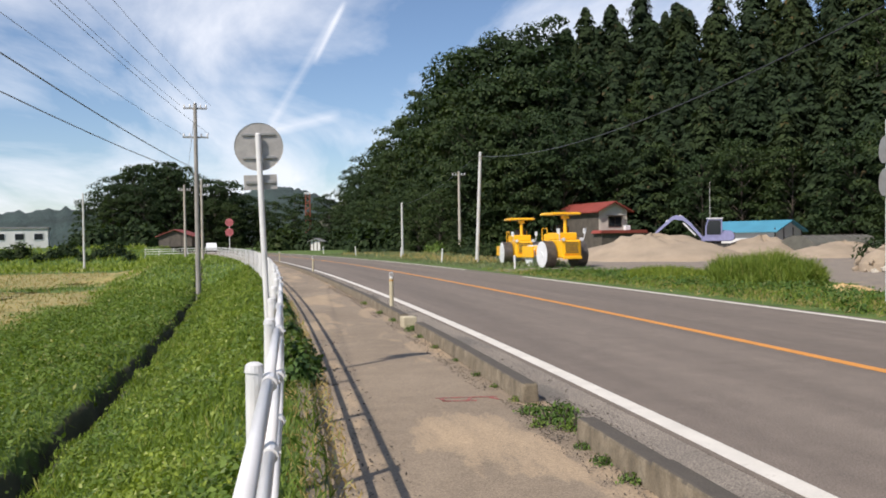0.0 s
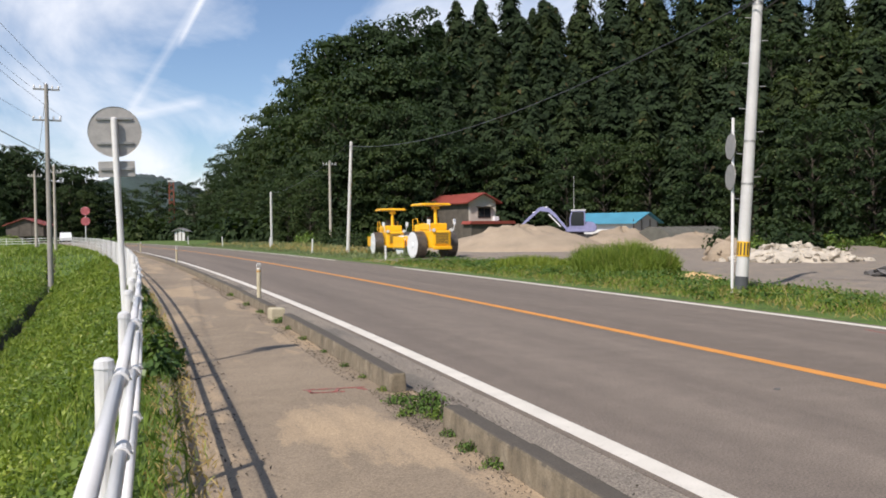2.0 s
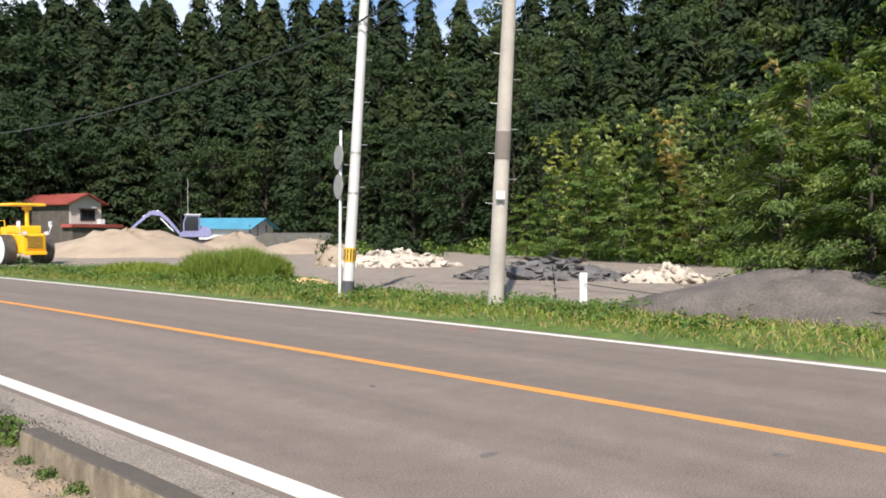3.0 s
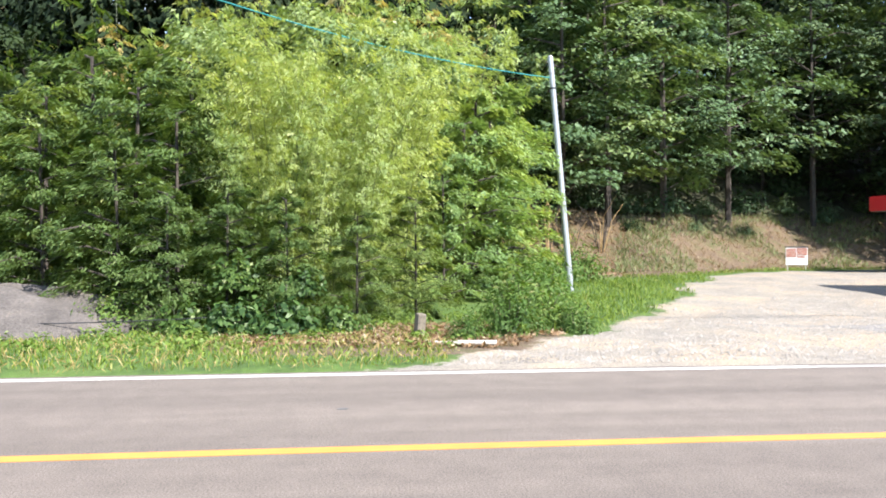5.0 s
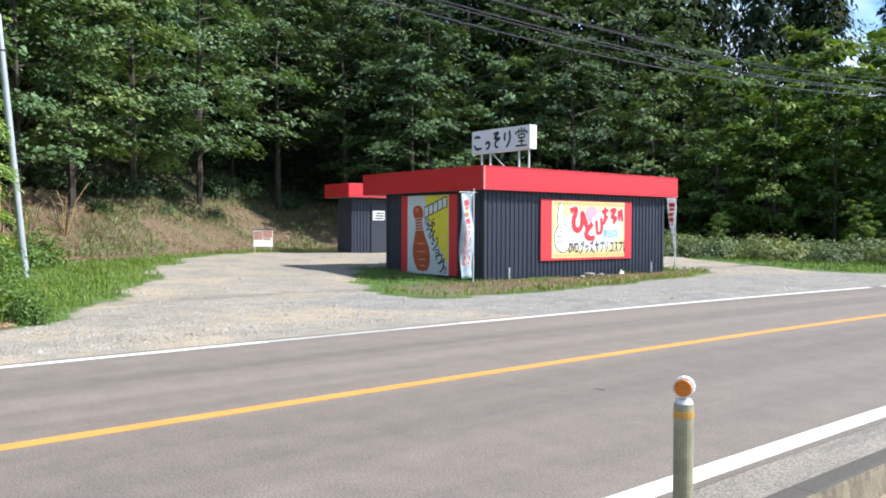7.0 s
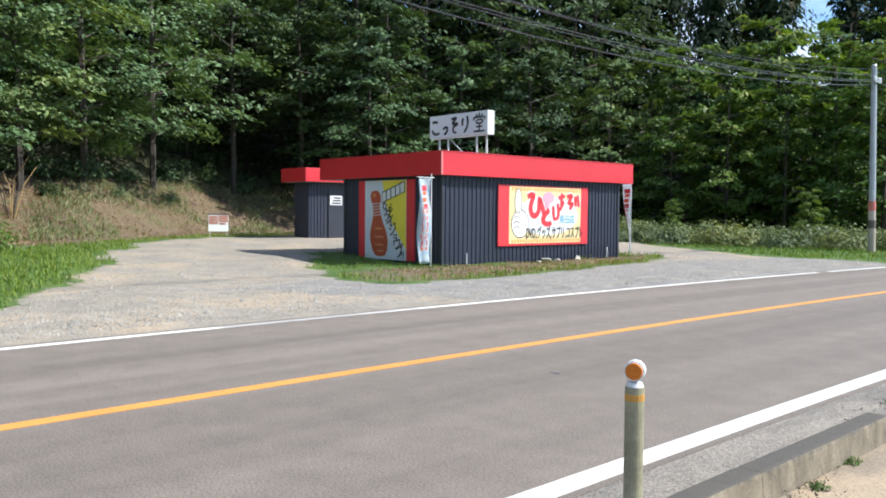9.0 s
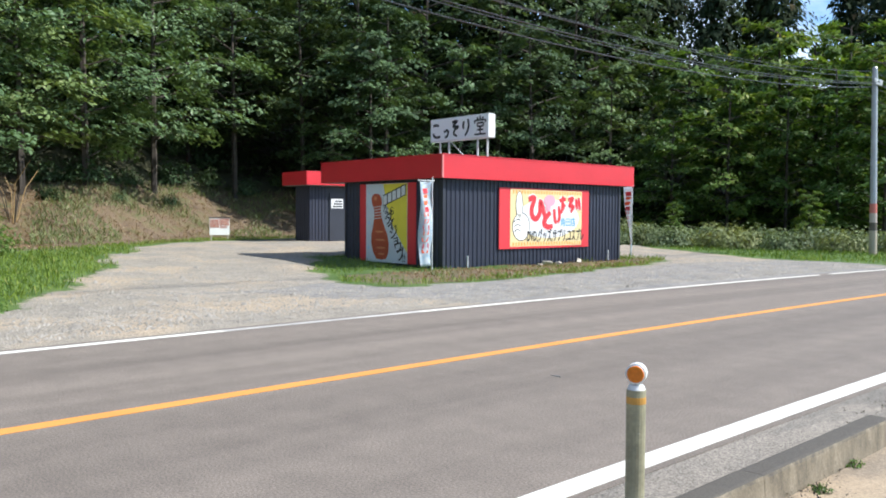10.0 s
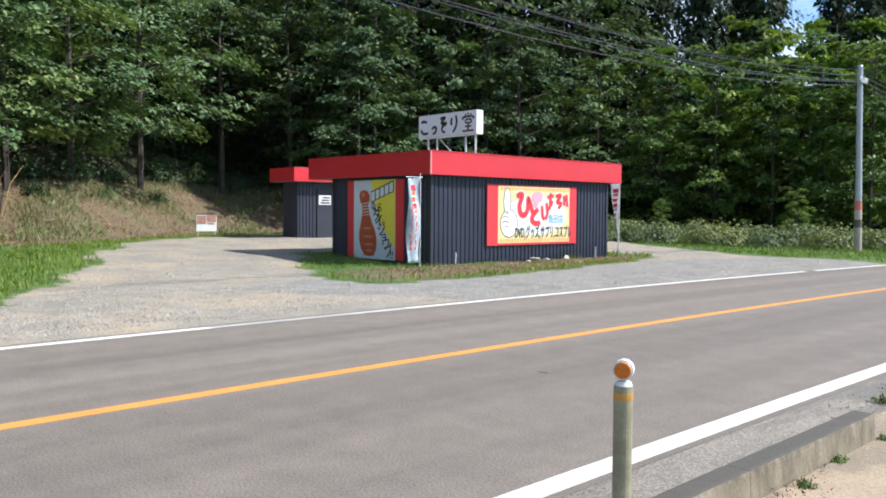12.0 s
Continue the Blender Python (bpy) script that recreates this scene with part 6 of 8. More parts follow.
def tufts(c, nrm, length, width, along):
    """Pointed needle tufts at c."""
    nrm = unit(nrm)
    t = unit(along - nrm * np.sum(along * nrm, -1, keepdims=True))
    s = np.cross(nrm, t)
    ln, wd = length[:, None], width[:, None]
    v = np.stack([c - t * ln * 0.5 + s * wd * 0.5, c - t * ln * 0.5 - s * wd * 0.5, c + t * ln * 0.5 - np.array([0, 0, 0.12]) * ln], 1).reshape(-1, 3)
    return v, np.arange(3 * len(c)).reshape(-1, 3)


def leaf_mesh(name, chunks, material):
    vs, fs, o = [], [], 0
    for v, f in chunks:
        vs.append(v)
        fs.append(f + o)
        o += len(v)
    v, f = np.concatenate(vs), np.concatenate(fs)
    me = bpy.data.meshes.new(name)
    me.vertices.add(len(v))
    me.vertices.foreach_set("co", v.astype(np.float32).ravel())
    w = f.shape[1]
    me.loops.add(f.size)
    me.loops.foreach_set("vertex_index", f.astype(np.int32).ravel())
    me.polygons.add(len(f))
    me.polygons.foreach_set("loop_start", np.arange(0, f.size, w, dtype=np.int32))
    me.materials.append(material)
    me.update(calc_edges=True)
    return me


def limbs_mesh(name, segs, material, seg=6):
    bm = B()
    for a, b, r0, r1 in segs:
        cyl(bm, a, b, r0, r1, seg, False)
    me = bpy.data.meshes.new(name)
    bm.to_mesh(me)
    bm.free()
    me.materials.append(material)
    return me


def cedar_meshes(i, h=20.0, spread=2.6, n=1500, tuft=0.62):
    """A tall plantation cedar: whorled drooping boughs, each a spray of tufts."""
    per = 15
    nb = n // per
    hh = np.sort(rng.uniform(0.03, 0.995, nb) ** 0.92) * h
    f = (h - hh) / h
    reach = spread * (0.05 + 1.2 * f ** 0.62 * (1 - 0.2 * f)) * rng.uniform(0.72, 1.2, nb)
    ang = np.arange(nb) * 2.4 + rng.uniform(-0.5, 0.5, nb)
    reach = reach * (1 + 0.22 * np.sin(2 * ang + hh * 1.1 + i) + 0.15 * np.sin(3 * ang - hh * 2.3 + 2 * i))
    u = rng.uniform(0.35, 1.05, (nb, per))
    out = reach[:, None] * u
    a = ang[:, None] + rng.normal(0, 0.22, (nb, per)) / np.maximum(u, 0.3)
    z = hh[:, None] + 0.32 * out - 0.34 * out * u + rng.normal(0, 0.22, (nb, per))
    c = np.stack([out * np.cos(a), out * np.sin(a), z], -1).reshape(-1, 3)
    nrm = np.stack([np.cos(a), np.sin(a), np.full_like(a, 0.75)], -1).reshape(-1, 3) + rng.normal(0, 0.34, (nb * per, 3))
    along = np.stack([np.cos(a), np.sin(a), -0.35 * np.ones_like(a)], -1).reshape(-1, 3) + rng.normal(0, 0.35, (nb * per, 3))
    size = tuft * rng.uniform(0.6, 1.3, nb * per)
    crown = leaf_mesh("cedar_crown", [tufts(c, nrm, size, size * 0.62, along)], M_CEDAR)
    segs = [((0, 0, -0.8), (0, 0, h * 0.5), 0.27, 0.17), ((0, 0, h * 0.5), (0, 0, h * 0.97), 0.17, 0.03)]
    return limbs_mesh("cedar_trunk", segs, M_BARK), crown


def broad_meshes(i, h=12.0, r=4.0, n=1500, leaf=0.42, mat=None, flat=0.5, low=0.3, clusters=26, shell=0.35):
    """A broadleaf tree: trunk, forking limbs, and layered sprays of leaves with gaps between them."""
    bx, by = rng.uniform(-0.05, 0.05, 2) * h
    segs = [((bx, by, -0.6), (bx * 0.3, by * 0.2, h * 0.18), 0.15 * h / 12, 0.125 * h / 12), ((bx * 0.3, by * 0.2, h * 0.18), (0.1, 0, h * 0.38), 0.125 * h / 12, 0.10 * h / 12), ((0.1, 0, h * 0.38), (0.0, 0.15, h * 0.8), 0.10 * h / 12, 0.04)]
    chunks = []
    for k in range(clusters):
        zz = low + (1 - low) * (k + 0.5) / clusters
        prof = max(math.sin(math.pi * min(1, max(0.05, (zz - low * 0.7) / (1.08 - low * 0.7)))) ** 0.6, 0.85 if zz < 0.35 and low < 0.1 else 0)
        a = k * 2.4 + rng.uniform(-0.5, 0.5)
        d = r * prof * rng.uniform(0.35, 0.95)
        c0 = np.array([d * math.cos(a), d * math.sin(a), h * zz * rng.uniform(0.94, 1.04)])
        rad = r * rng.uniform(0.26, 0.42)
        base = (0.05, 0.05, max(h * low * 0.9, c0[2] - d * 0.7 - 0.6))
        segs.append((base, tuple(c0 * np.array([0.9, 0.9, 1.0])), 0.055 * h / 12, 0.015))
        m = n // clusters
        q = unit(rng.normal(size=(m, 3)))
        q[:, 2] = np.abs(q[:, 2]) * 0.8 - 0.15
        rr = rad * (1 - shell * rng.random((m, 1)) ** 1.4)
        c = c0 + q * rr * np.array([1, 1, flat]) + rng.normal(0, 0.08 * rad, (m, 3))
        size = leaf * rng.uniform(0.6, 1.35, m)
        nr = q * np.array([0.8, 0.8, 1.0]) + np.array([0, 0, 0.4]) + rng.normal(0, 0.26, (m, 3))
        chunks.append(leaves(c, nr, size, size * 0.6, 0.15))
    return limbs_mesh("tree_trunk", segs, M_BARK, 5), leaf_mesh("tree_crown", chunks, mat or M_BROAD)


def layered_meshes(i, h=12.0, r=4.5, mat=None, tiers=26, sprays=14, per=15, leaf=0.24, low=0.3, droop=0.42, slim=0.55):
    """A forest tree: limbs reaching out in tiers, each a flat drooping fan of leafy sprays with dark gaps between."""
    lean = rng.uniform(-0.03, 0.03, 2) * h
    segs = [((0, 0, -0.8), (lean[0] * 0.4, lean[1] * 0.4, h * 0.4), 0.15 * h / 12, 0.11 * h / 12), ((lean[0] * 0.4, lean[1] * 0.4, h * 0.4), (lean[0], lean[1], h * 0.95), 0.11 * h / 12, 0.03)]
    chunks = []
    for k in range(tiers):
        q = (k + 0.5) / tiers
        zz = low + (1 - low) * q
        ln = r * (1.05 - 0.62 * q ** 1.6) * rng.uniform(0.62, 1.12) * (0.8 if q < 0.12 else 1)
        a = k * 2.4 + rng.uniform(-0.5, 0.5)
        out, side = np.array([math.cos(a), math.sin(a), 0]), np.array([-math.sin(a), math.cos(a), 0])
        root = np.array([lean[0] * zz, lean[1] * zz, h * zz - 0.22 * ln])
        limb = lambda u: root + out * ln * u + np.array([0, 0, 1.0]) * ln * (0.55 * u - droop * u * u)
        segs += [(tuple(root), tuple(limb(0.5)), 0.045 * h / 12, 0.028), (tuple(limb(0.5)), tuple(limb(0.95)), 0.028, 0.008)]
        for j in range(sprays):
            u = rng.uniform(0.28, 1.0)
            w = rng.uniform(-1, 1) * 0.46 * ln * (1.15 - u)
            c0 = limb(u) + side * w + np.array([0, 0, rng.normal(0, 0.05 * ln) - 0.12 * abs(w)])
            head = unit(out * 1.0 + side * (w / ln) * 1.6 + rng.normal(0, 0.25, 3) * np.array([1, 1, 0.3]))
            g = rng.uniform(-0.5, 0.5, per)
            reach, wide = 0.30 * ln * rng.uniform(0.7, 1.3), 0.13 * ln
            c = c0 + head * (g * 2 * reach)[:, None] * 0.5 + np.cross(head, [0, 0, 1.0]) * (rng.normal(0, 0.5, per) * wide)[:, None]
            c[:, 2] += rng.normal(0, 0.06, per) - 0.25 * reach * (g + 0.5) ** 2
            nr = np.array([0, 0, 1.0]) + head * 0.25 + rng.normal(0, 0.33, (per, 3))
            size = leaf * rng.uniform(0.6, 1.3, per)
            chunks.append(leaves(c, nr, size, size * slim, 0.2, head + rng.normal(0, 0.5, (per, 3))))
    return limbs_mesh("tree_trunk", segs, M_BARK, 5), leaf_mesh("tree_crown", chunks, mat or M_BROAD_NEAR)


def bamboo_meshes(i, h=8.0, culms=9, n=4200, leaf=0.2, mat=None, cmat=None, lean=(0.0, 0.0), spread=1.0):
    """A clump of arching bamboo culms, each with drooping sprays of narrow leaves."""
    culm_list, chunks = [], []
    for k in range(culms):
        a, d = rng.uniform(0, 6.28), spread * math.sqrt(rng.random())
        b = np.array([d * math.cos(a), d * math.sin(a), -0.3])
        hh = h * rng.uniform(0.65, 1.05)
        bend = np.array([math.cos(a), math.sin(a)]) * rng.uniform(0.08, 0.26) * hh + np.array(lean) * hh
        pts = []
        for s in np.linspace(0, 1, 7):
            pts.append(np.array([b[0] + bend[0] * s ** 2.2, b[1] + bend[1] * s ** 2.2, b[2] + hh * (s - 0.10 * s ** 3)]))
        r0 = rng.uniform(0.010, 0.02)
        cb = tube(B(), [tuple(q) for q in pts], [r0 * (1 - j / 7.2) for j in range(7)], 5)
        cme = bpy.data.meshes.new("culm")
        cb.to_mesh(cme)
        cb.free()
        cme.materials.append(cmat or M_CULM)
        culm_list.append(cme)
        m = n // culms
        nsp = max(6, m // 16)
        s = rng.uniform(0.0, 1.0, nsp) ** 0.9
        p0 = np.array([pts[min(5, int(q * 6))] + (pts[min(5, int(q * 6)) + 1] - pts[min(5, int(q * 6))]) * (q * 6 - min(5, int(q * 6))) for q in s])
        aa = rng.uniform(0, 6.28, nsp)
        ln = rng.uniform(0.35, 1.05, nsp) * (1.3 - 0.7 * s) * (h / 8) ** 0.5
        way = np.stack([np.cos(aa), np.sin(aa), rng.uniform(-0.1, 0.7, nsp)], -1)
        u = rng.uniform(0.15, 1.05, (nsp, 16))
        c = p0[:, None] + way[:, None] * (ln[:, None] * u)[..., None] - np.array([0, 0, 0.30]) * ((ln[:, None] * u) ** 2)[..., None]
        c = c.reshape(-1, 3) + rng.normal(0, 0.04, (nsp * 16, 3))
        al = np.repeat(way, 16, 0) + np.array([0, 0, -0.5]) + rng.normal(0, 0.28, (nsp * 16, 3))
        nr = np.array([0, 0, 1.0]) + 0.4 * np.repeat(way, 16, 0) + rng.normal(0, 0.38, (nsp * 16, 3))
        size = leaf * rng.uniform(0.6, 1.3, nsp * 16)
        chunks.append(leaves(c, nr, size, size * 0.26, 0.25, al))
    return culm_list, leaf_mesh("bamboo_foliage", chunks, mat or M_BAMBOO)


def bush_meshes(i, r=1.2, h=1.3, n=900, leaf=0.16, mat=None, width=0.6):
    q = unit(rng.normal(size=(n, 3)))
    q[:, 2] = np.abs(q[:, 2])
    lump = 0.75 + 0.25 * np.sin(q[:, 0] * 5 + i) * np.cos(q[:, 1] * 6 + 2 * i) + 0.1 * rng.normal(size=n)
    rr = (1 - 0.5 * rng.random(n) ** 2) * lump
    c = q * rr[:, None] * np.array([r, r, h])
    size = leaf * rng.uniform(0.55, 1.4, n)
    nr = q + np.array([0, 0, 0.4]) + rng.normal(0, 0.5, (n, 3))
    segs = [((0, 0, -0.15), (r * 0.5 * math.cos(a), r * 0.5 * math.sin(a), h * 0.7), 0.018, 0.006) for a in (0.3, 1.7, 2.9, 4.1, 5.4)]
    return limbs_mesh("stems", segs, M_BARK, 4), leaf_mesh("foliage", [leaves(c, nr, size, size * width, 0.2)], mat or M_BROAD)


def plant(name, meshes, x, y, s, label, category, group, z=None, sz=None, rz=None, names=("trunk", "crown")):
    t = thing(name, pose(x, y, gz(x, y) if z is None else z, 0, 0, rng.uniform(0, 360) if rz is None else rz) @ Matrix.Diagonal((s, s, sz or s, 1)), label, category, group)
    for me in meshes[0] if isinstance(meshes[0], list) else [meshes[0]]:
        part(names[0], me, None, t)
    part(names[1], meshes[1], None, t)
    return t


def polar(a, d):
    return d * math.sin(radians(a)), d * math.cos(radians(a))


def foot_at(a):
    return float(np.interp(a, FOOT_A, FOOT_D))


CEDAR_LABEL = "tall dark green plantation cedar on the wooded hillside"
cedars = [cedar_meshes(i, 20, (3.3, 3.7, 3.0, 3.5)[i], 2700, 0.86) for i in range(4)]
big_broad = [broad_meshes(i, 13, 4.5, 4300, 0.44, M_BROAD, 0.7, 0.06, 38, 0.2) for i in range(3)]
mid_broad = [broad_meshes(i, 12, 4.0, 3200, 0.4, M_BROAD_MID, 0.6, 0.12, 32, 0.25) for i in range(2)]
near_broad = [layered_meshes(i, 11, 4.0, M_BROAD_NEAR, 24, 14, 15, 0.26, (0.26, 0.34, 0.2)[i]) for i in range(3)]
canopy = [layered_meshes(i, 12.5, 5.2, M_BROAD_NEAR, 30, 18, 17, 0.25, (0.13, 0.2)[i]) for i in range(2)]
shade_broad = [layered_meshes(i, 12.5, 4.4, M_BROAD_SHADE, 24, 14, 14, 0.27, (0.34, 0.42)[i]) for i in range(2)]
light_broad = [layered_meshes(i, 8, 3.3, M_BROAD_LIGHT, 24, 14, 15, 0.23, 0.12) for i in range(2)]
scrub = [bush_meshes(i, 1.6, 1.7, 480, 0.34, M_BROAD) for i in range(3)]

# height of the wood's crest over the horizon, in degrees by bearing
CREST_A = (-4, 0.5, 2.8, 4.0, 5.9, 7.9, 9.0, 9.8, 12.2, 14.5, 18, 21, 25, 30, 37, 44.5, 48, 53, 60, 76)
CREST_E = (2.6, 3.2, 3.9, 6.0, 7.3, 9.0, 11.2, 12.4, 13.7, 13.9, 14.3, 14.9, 15.4, 15.8, 16.2, 15.6, 16.2, 17.2, 20, 25)


def tree_height(a, d, share):
    """Height of a tree at bearing a and distance d whose top reaches a share of the crest."""
    x_, y_ = polar(a, d)
    return d * math.tan(radians(float(np.interp(a, CREST_A, CREST_E)) * share)) + 1.4 - gz(x_, y_)


near_cedars = [cedar_meshes(i + 4, 20, 3.3, 5400, 0.48) for i in range(2)]
# cedar plantation, row behind row up the slope
count = 0
ROWS_BACK = (3, 7, 11, 15.5, 20, 25, 30.5, 37, 44, 52)
for row, back in enumerate(ROWS_BACK):
    a = 15.5 + (row * 1.37) % 2
    while a < 74:
        d = foot_at(a) + back + rng.uniform(-1.8, 1.8)
        x, y = polar(a, d)
        q = row / (len(ROWS_BACK) - 1)
        tall = min(23.0, max(5.0, tree_height(a, d, (0.46 + 0.51 * q ** 0.85) * rng.uniform(0.92, 1.07))))
        wide = (tall / 20) ** 0.6
        if rng.random() < float(np.interp(a, [38, 52, 74], [0.10, 0.38, 0.55])) * (row < 7 or a > 45):
            plant("broadleaf_tree", mid_broad[count % 2], x, y, min(1.3, tall / 12) * rng.uniform(0.75, 0.95), "broadleaf tree standing among the plantation cedars", "tree", "trees among the cedars", sz=tall / 12.6)
            count += 1
            a += math.degrees(4.4 / d)
            continue
        plant("cedar_tree", cedars[count % 4], x, y, 1.2 * wide * rng.uniform(0.85, 1.15), CEDAR_LABEL, "tree", "cedars on the hill", sz=tall / 20)
        count += 1
        a += math.degrees(4.1 / d) * rng.uniform(0.75, 1.3)
# rounded broadleaf trees at the end of the ridge
for row, (back, share, gap) in enumerate(((-2, 0.42, 0.95), (6, 0.62, 1.0), (14, 0.8, 1.05), (24, 0.98, 1.1))):
    for k, a in enumerate(np.arange(2.6 + 0.3 * row, 17.5, gap)):
        d = min(foot_at(a), 165) + back + rng.uniform(-2, 2)
        x, y = polar(a, d)
        s_ = max(0.4, tree_height(a, d, share * rng.uniform(0.93, 1.06)) / 13.3)
        if float(lat_of(x, y)) > 7:
            plant("broadleaf_tree", big_broad[(k + row) % 3], x, y, min(s_, 1.5), "dark green rounded broadleaf tree at the forest edge", "tree", "trees along the hill foot", sz=s_)
# and smaller ones along its foot
for a, d, s in ((18, 89, 1.0), (19.5, 93, .8), (21.5, 92, .75), (24, 90, .8), (27, 85, .7), (29.5, 84, .75), (32.5, 80, .7), (36, 74, .7), (39, 68, .75), (42.5, 63, .7), (46, 57, .65), (49.5, 53, .65), (53, 49, .6), (57, 46, .6), (61, 43, .6), (65, 40, .6), (69, 37.5, .6),
                (1.5, 190, .9), (-0.5, 205, 1.0), (-2.3, 210, .9), (-3.6, 215, 1.0)):
    x, y = polar(a, d)
    plant("broadleaf_tree", big_broad[int(a * 10) % 3], x, y, s, "dark green rounded broadleaf tree at the forest edge", "tree", "trees along the hill foot")
# the lone wood across the field
for k, (a, d, s) in enumerate(((-13.6, 150, .62), (-12.6, 146, .8), (-11.6, 152, .95), (-10.7, 146, 1.02), (-9.8, 150, 1.15), (-8.9, 147, 1.18), (-8.1, 152, 1.12), (-7.2, 148, .98), (-6.5, 152, .75), (-5.7, 146, .92), (-5.0, 150, .95), (-4.3, 154, .8), (-3.4, 150, .6), (-2.6, 154, .55),
                                (-12.1, 142, .62), (-10.2, 140, .75), (-8.4, 140, .8), (-6.2, 141, .65), (-4.7, 141, .6), (-1.6, 150, .5), (-0.6, 146, .5), (0.6, 150, .5), (1.8, 146, .55), (2.8, 138, .55), (3.8, 128, .55), (4.6, 118, .55), (5.3, 108, .5), (6.0, 98, .5), (7.1, 92, .5), (8.0, 88, .5), (9.4, 84, .5))):
    x, y = polar(a, d)
    plant("broadleaf_tree", big_broad[k % 3], x, y, s, "dark rounded broadleaf tree beyond the field", "tree", "trees beyond the field")
for k, (a, s) in enumerate(((-12.4, .62), (-11.2, .75), (-10.3, .85), (-9.5, .92), (-8.8, .98), (-8.2, .95), (-7.6, .88), (-7.0, .75), (-5.9, .74), (-5.2, .78), (-4.5, .7), (-9.1, .9), (-10.8, .8))):
    x, y = polar(a, 156 + (k * 5) % 9)
    plant("cedar_tree", cedars[k % 4], x, y, s * 0.86, "dark cedar in the wood beyond the field", "tree", "trees beyond the field", sz=s * 0.74)
for k, a in enumerate(np.arange(-30, -10.5, 0.9)):
    x, y = polar(a, 104 / math.cos(radians(a)) + (k % 3))
    plant("forest_shrub", scrub[k % 3], x, y, 0.7 + 0.25 * (k % 3), "rough shrub on the field's far bank", "shrub", "undergrowth", names=("stem", "foliage"))
for k, a in enumerate(np.arange(-14, 8, 0.75)):
    x, y = polar(a, 139 - 0.02 * (a + 3) ** 2 - (k % 2) * 3 if a < 4 else 100 - 2 * (a - 4))
    if float(lat_of(x, y)) < -9 or float(lat_of(x, y)) > 8:
        plant("forest_shrub", scrub[k % 3], x, y, 1.7 + 0.5 * (k % 3), "dark shrub along the far wood's edge", "shrub", "undergrowth", names=("stem", "foliage"))
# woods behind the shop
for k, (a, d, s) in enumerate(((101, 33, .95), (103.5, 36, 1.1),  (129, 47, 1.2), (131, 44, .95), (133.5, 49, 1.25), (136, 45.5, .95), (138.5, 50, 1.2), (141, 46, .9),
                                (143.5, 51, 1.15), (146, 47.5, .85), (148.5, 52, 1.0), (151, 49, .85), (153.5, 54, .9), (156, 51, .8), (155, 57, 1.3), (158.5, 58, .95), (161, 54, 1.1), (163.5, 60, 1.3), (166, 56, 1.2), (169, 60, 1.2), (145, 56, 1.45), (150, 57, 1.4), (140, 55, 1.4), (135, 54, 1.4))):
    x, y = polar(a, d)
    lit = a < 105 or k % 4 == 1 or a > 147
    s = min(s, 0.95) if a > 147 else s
    plant("broadleaf_tree", near_broad[k % 3] if lit else shade_broad[k % 2], x, y, s, "broadleaf tree with layered sunlit green sprays behind the shop" if lit else "broadleaf tree behind the shop in leaf colour darkened for shade", "tree", "trees behind the shop")
for k, a in enumerate(np.concatenate([np.arange(70, 150, 2.1), [152.5, 154.5, 156.2, 160.5, 162.5, 165]])):
    d = foot_at(a) + (11 if k % 2 else 17) + (9 if 104 < a < 130 else 0) + rng.uniform(-2, 3)
    x, y = polar(a, d)
    plant("cedar_tree", near_cedars[k % 2], x, y, rng.uniform(0.8, 1.0), "dark cedar standing behind the broadleaf woods", "tree", "cedars behind the shop")
for k, (a, d, s) in enumerate(((150.2, 40.6, .24), (158.4, 41.2, .33), (150, 45, .8), (153.5, 46, 1.05), (157, 46, 1.0), (160, 47, 1.15), (164, 49, 1.25), (155, 50, 1.35), (151, 50, 1.35), (162, 52, 1.35), (156.6, 50, 1.5), (158.8, 53, 1.45), (160.5, 54, 1.6), (162.5, 46, 1.2))):
    x, y = polar(a, d)
    plant("young_broadleaf_tree", light_broad[k % 2], x, y, s, "sunlit light green young tree above the hedge", "tree", "young trees by the far verge")
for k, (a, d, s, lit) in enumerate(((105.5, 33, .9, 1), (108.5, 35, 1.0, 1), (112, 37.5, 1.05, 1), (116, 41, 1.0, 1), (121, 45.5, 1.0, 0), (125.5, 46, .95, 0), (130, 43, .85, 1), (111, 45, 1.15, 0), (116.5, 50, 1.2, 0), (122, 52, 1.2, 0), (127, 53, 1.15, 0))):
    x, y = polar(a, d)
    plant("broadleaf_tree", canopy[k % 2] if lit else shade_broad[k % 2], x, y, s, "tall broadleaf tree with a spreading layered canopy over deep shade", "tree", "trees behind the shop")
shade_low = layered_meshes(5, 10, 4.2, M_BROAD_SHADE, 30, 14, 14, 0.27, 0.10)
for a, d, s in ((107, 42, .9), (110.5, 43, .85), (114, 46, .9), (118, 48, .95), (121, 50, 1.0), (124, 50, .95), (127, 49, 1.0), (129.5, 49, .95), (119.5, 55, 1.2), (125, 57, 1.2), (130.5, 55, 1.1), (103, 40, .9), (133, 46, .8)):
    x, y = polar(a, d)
    plant("broadleaf_tree", shade_low, x, y, s, "bushy tree of the woods in leaf colour darkened for shade", "tree", "trees behind the shop")
# undergrowth along the foot of the woods
for k, a in enumerate(np.concatenate([np.arange(16, 66, 1.8), np.arange(131, 168, 1.6)])):
    for back in (1.5, 5.5):
        d = foot_at(a) + back + rng.uniform(-1.2, 1.5) + (8.5 if 103 < a < 130 else 0)
        x, y = polar(a, d)
        plant("forest_shrub", scrub[k % 3], x, y, rng.uniform(0.6, 1.25), "dark green undergrowth shrub at the forest foot", "shrub", "undergrowth", names=("stem", "foliage"))

